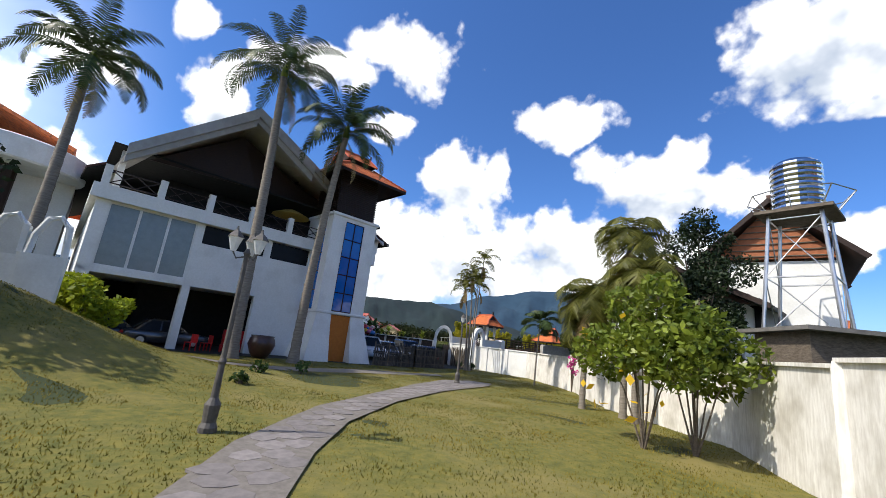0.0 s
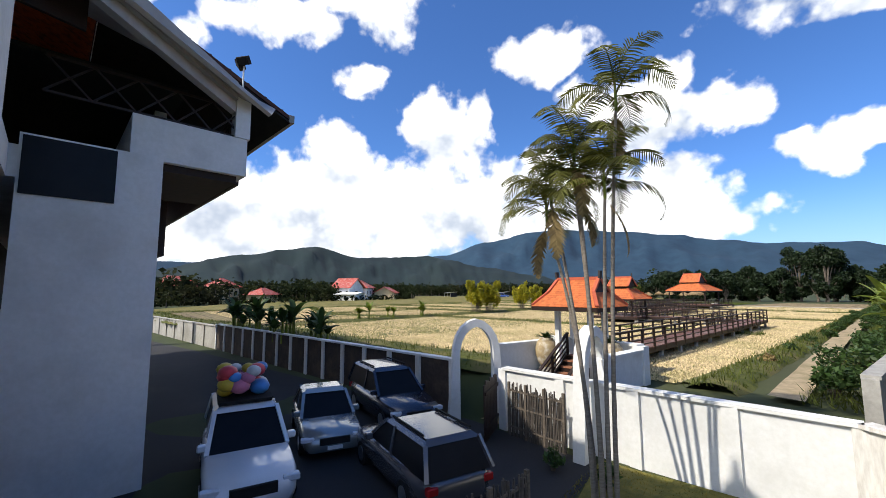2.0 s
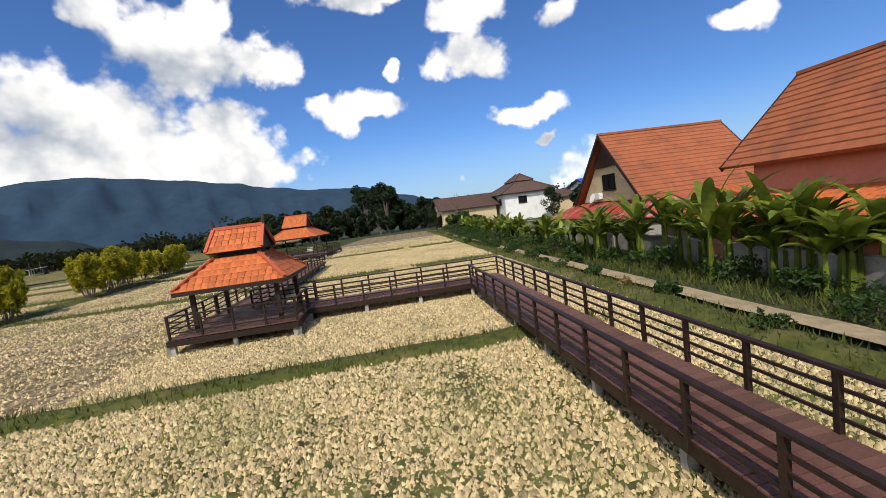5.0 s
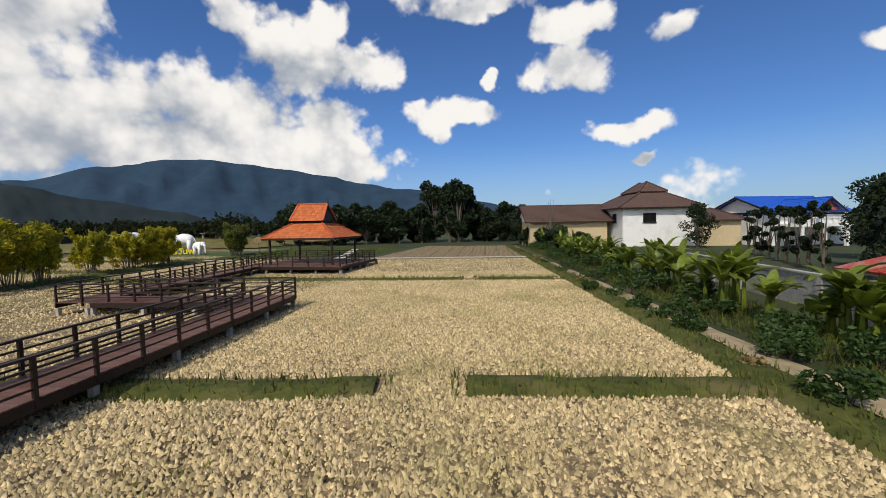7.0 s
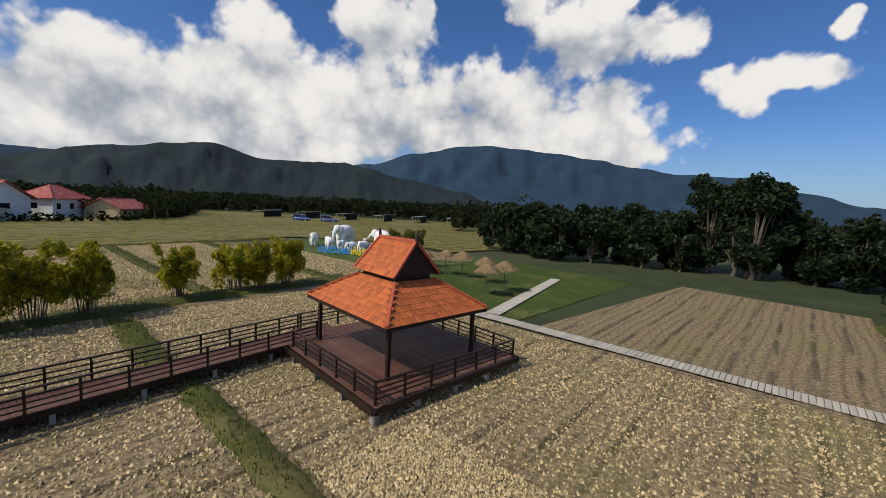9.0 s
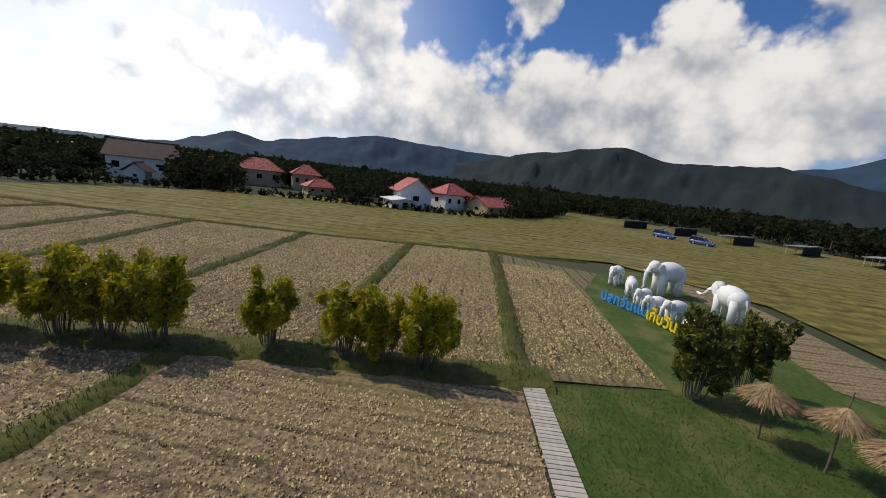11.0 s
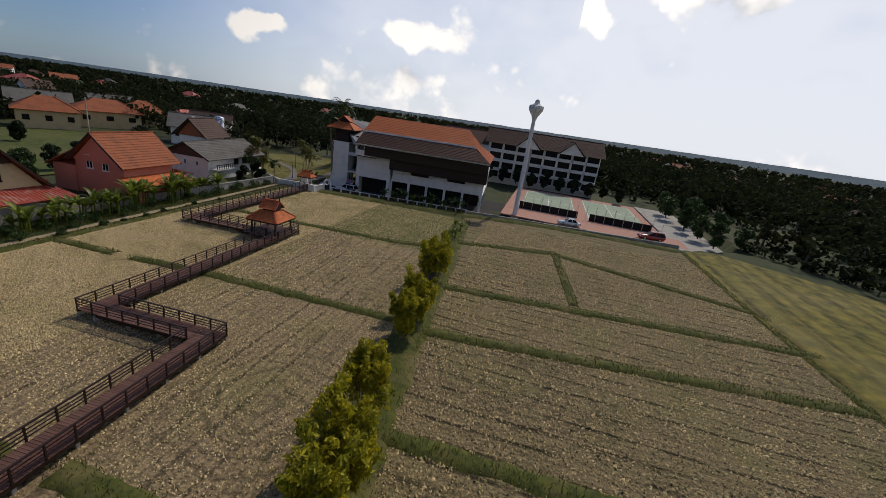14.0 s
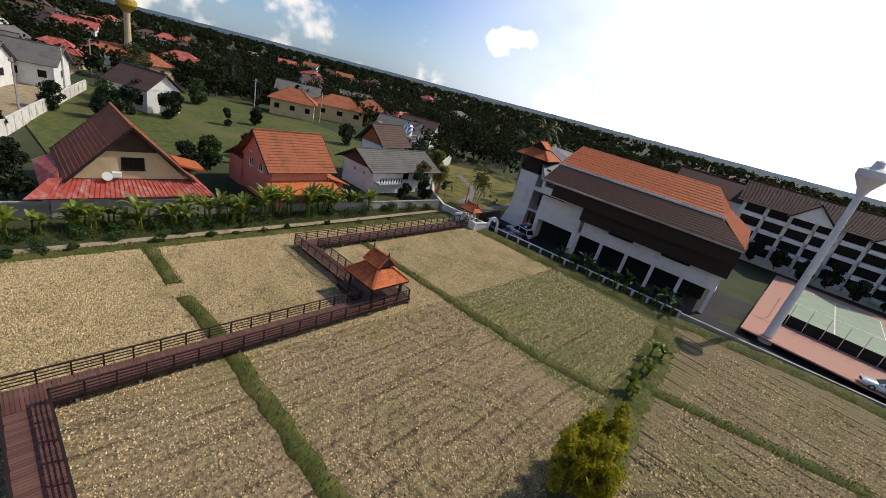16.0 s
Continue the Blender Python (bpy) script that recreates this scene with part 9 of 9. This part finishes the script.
bm = bmesh.new()
lathe(bm, [(0.95, 1.7), (0.85, 1.95), (0.5, 2.25), (0.03, 2.4)], 12)
part("canopy", bm, material("yellow_stripes", (0.62, 0.55, 0.12), (0.1, 0.4, 0.2), 2.2, 0.8, 0, detail=0), ps2)
bm = bmesh.new()
tube(bm, [(0, 0, -0.2), (0, 0, 2.3)], 0.025, 6)
part("pole", bm, M_steel, ps2)
# crazy paving stones on the garden path
stone_parent = bpy.data.objects["garden_path"]
rs = random.Random(12)
stone_me = []
for k in range(6):
    bm = bmesh.new()
    nn = rs.randint(5, 7)
    prism(bm, [(rs.uniform(0.22, 0.34) * math.cos(2 * math.pi * i / nn), rs.uniform(0.2, 0.32) * math.sin(2 * math.pi * i / nn)) for i in range(nn)], -0.03, 0.010)
    stone_me.append(link_mesh("paving_stone", bm, M_stone))


# ---- paving stones, clods, straw and grass ----
made = 0
tries = 0
cells = set()
while made < 290 and tries < 9000:
    tries += 1
    x, y = rs.uniform(8.5, 27), rs.uniform(-56, -37.5)
    key = (round(x / 0.48), round(y / 0.48))
    cx_, cy_ = key[0] * 0.48, key[1] * 0.48
    if key in cells or not all(inside(PATH_PLAN, cx_ + ax * 0.3, cy_ + ay * 0.3) for ax, ay in ((1, 0), (-1, 0), (0, 1), (0, -1))):
        continue
    cells.add(key)
    o = part("paving_stone", stone_me[made % 6], None, stone_parent)
    o.matrix_basis = pose(key[0] * 0.48 + rs.uniform(-0.05, 0.05), key[1] * 0.48 + rs.uniform(-0.05, 0.05), ground_z(x, y) + 0.074, 0, 0, rs.uniform(0, 360))
    made += 1


def scatter(name, poly_test, box_, n, size, mat, seed, label, flat=0.5, z=0.02, up=0.9, zfun=None):
    """Small four-sided lumps lying on the ground, in one mesh."""
    rng = np.random.default_rng(seed)
    x = rng.uniform(box_[0], box_[2], n)
    y = rng.uniform(box_[1], box_[3], n)
    keep = np.array([poly_test(a, b) for a, b in zip(x, y)])
    x, y = x[keep], y[keep]
    n = len(x)
    zz = np.full(n, z) if zfun is None else np.array([zfun(a, b) for a, b in zip(x, y)]) + z
    s = size * rng.uniform(0.4, 1.5, n) ** 1.3
    ang = rng.uniform(0, 6.28, n)
    v = np.empty((n, 4, 3))
    for k in range(3):
        a = ang + k * 2.094 + rng.uniform(-0.5, 0.5, n)
        r = s * rng.uniform(0.5, 1.0, n)
        v[:, k] = np.stack([x + np.cos(a) * r, y + np.sin(a) * r, zz - 0.02], 1)
    v[:, 3] = np.stack([x + rng.uniform(-0.4, 0.4, n) * s, y + rng.uniform(-0.4, 0.4, n) * s, zz + s * up * rng.uniform(0.4, 1.2, n)], 1)
    me = bpy.data.meshes.new(name)
    me.vertices.add(n * 4)
    me.vertices.foreach_set("co", v.reshape(-1))
    tri = (np.arange(n)[:, None] * 4 + np.array([0, 1, 3, 1, 2, 3, 2, 0, 3])).reshape(-1)
    me.loops.add(n * 9)
    me.loops.foreach_set("vertex_index", tri)
    me.polygons.add(n * 3)
    me.polygons.foreach_set("loop_start", np.arange(0, n * 9, 3))
    me.polygons.foreach_set("loop_total", np.full(n * 3, 3))
    me.materials.append(mat)
    me.update()
    return tagged(new(name, me), label, "soil" if "clod" in name else "grass", kind="stuff")


def in_field(x, y):
    return x < east_x(y) - 0.2 and x > tree_x(y) + 0.8 and y > ROWS[0](x) + 2 and not (abs(y - ROWS[2](x)) < 0.5 and not -6 < x < -4) and abs(y - 29.5) > 0.5


scatter("field_clods", in_field, (-34, -28, 3.4, 46), 130000, 0.062, M_clod, 1, "pale dry clods and straw bits on the tilled field")
scatter("field_clods", in_field, (-14, -27, 3.4, 34), 260000, 0.055, M_clod, 2, "pale dry clods and straw bits on the tilled field")


def in_west(x, y):
    return x < tree_x(min(y, 45)) - 1.3 and y > -30 and y < (53.2 if x > -66 else 46) and x > -72


scatter("field_clods", in_west, (-72, -30, -33, 57), 125000, 0.085, M_clod_west, 3, "pale dry clods on the western plots")


def tufts(name, test, box_, n, h, mat, seed, label, zfun, w=0.012):
    rng = np.random.default_rng(seed)
    x = rng.uniform(box_[0], box_[2], n)
    y = rng.uniform(box_[1], box_[3], n)
    keep = np.array([test(a, b) for a, b in zip(x, y)])
    x, y = x[keep], y[keep]
    n = len(x)
    zz = np.array([zfun(a, b) for a, b in zip(x, y)])
    a = rng.uniform(0, 6.28, n)
    hh = h * rng.uniform(0.4, 1.3, n)
    ww = w * rng.uniform(0.6, 1.5, n)
    v = np.empty((n, 3, 3))
    v[:, 0] = np.stack([x - np.cos(a) * ww, y - np.sin(a) * ww, zz - 0.01], 1)
    v[:, 1] = np.stack([x + np.cos(a) * ww, y + np.sin(a) * ww, zz - 0.01], 1)
    v[:, 2] = np.stack([x + rng.normal(0, 0.5, n) * hh, y + rng.normal(0, 0.5, n) * hh, zz + hh], 1)
    me = bpy.data.meshes.new(name)
    me.vertices.add(n * 3)
    me.vertices.foreach_set("co", v.reshape(-1))
    me.loops.add(n * 3)
    me.loops.foreach_set("vertex_index", np.arange(n * 3))
    me.polygons.add(n)
    me.polygons.foreach_set("loop_start", np.arange(0, n * 3, 3))
    me.polygons.foreach_set("loop_total", np.full(n, 3))
    me.materials.append(mat)
    me.update()
    return tagged(new(name, me), label, "grass", kind="stuff")


GARDEN = [(3, -29.9), (8, -29.1), (13.9, -32.2), (19.2, -37.1), (24.5, -39.7), (27.6, -44.3), (31, -50), (31, -60), (8, -63), (5, -56), (5, -46), (5.2, -40)]
M_weed = material("yellow_green_stubble", (0.22, 0.22, 0.035), (0.10, 0.125, 0.02), 2, 0.85, 0, vary=0.35, backlit=0.25)
M_lawnblade = material("lawn_blades", (0.24, 0.18, 0.028), (0.10, 0.105, 0.018), 1, 0.9, 0, vary=0.4, backlit=0.25)
tufts("lawn_grass", lambda x, y: inside(GARDEN, x, y) and not inside(PATH_PLAN, x, y) and not inside(STRIP_PLAN, x, y), (3, -63, 31, -29), 190000, 0.038, M_lawnblade, 5, "short patchy lawn grass in the garden", lambda x, y: ground_z(x, y) + 0.03, 0.012)
tufts("bank_grass", lambda x, y: 4.3 - 0.045 * y + 1.0 < x < 8.6 - 0.03 * y, (2, -26, 11, 66), 60000, 0.30, M_blade, 6, "rough grass on the bank below the wall", lambda x, y: 0.02, 0.02)
tufts("field_weeds", lambda x, y: in_field(x, y) and noise.noise((x * 0.3, y * 0.3, 2)) > (0.12 if y > -8 else -0.25), (-34, -28, 3.4, 46), 80000, 0.10, M_weed, 7, "scattered green weeds in the dry field", lambda x, y: 0.01, 0.016)
tufts("lawn_grass", lambda x, y: y > 46.5 and y < 72 and x > -38 + (y - 46) * 0.0, (-38, 46, -18, 72), 30000, 0.08, M_blade, 8, "short green lawn grass by the parasols", lambda x, y: 0.0, 0.02)
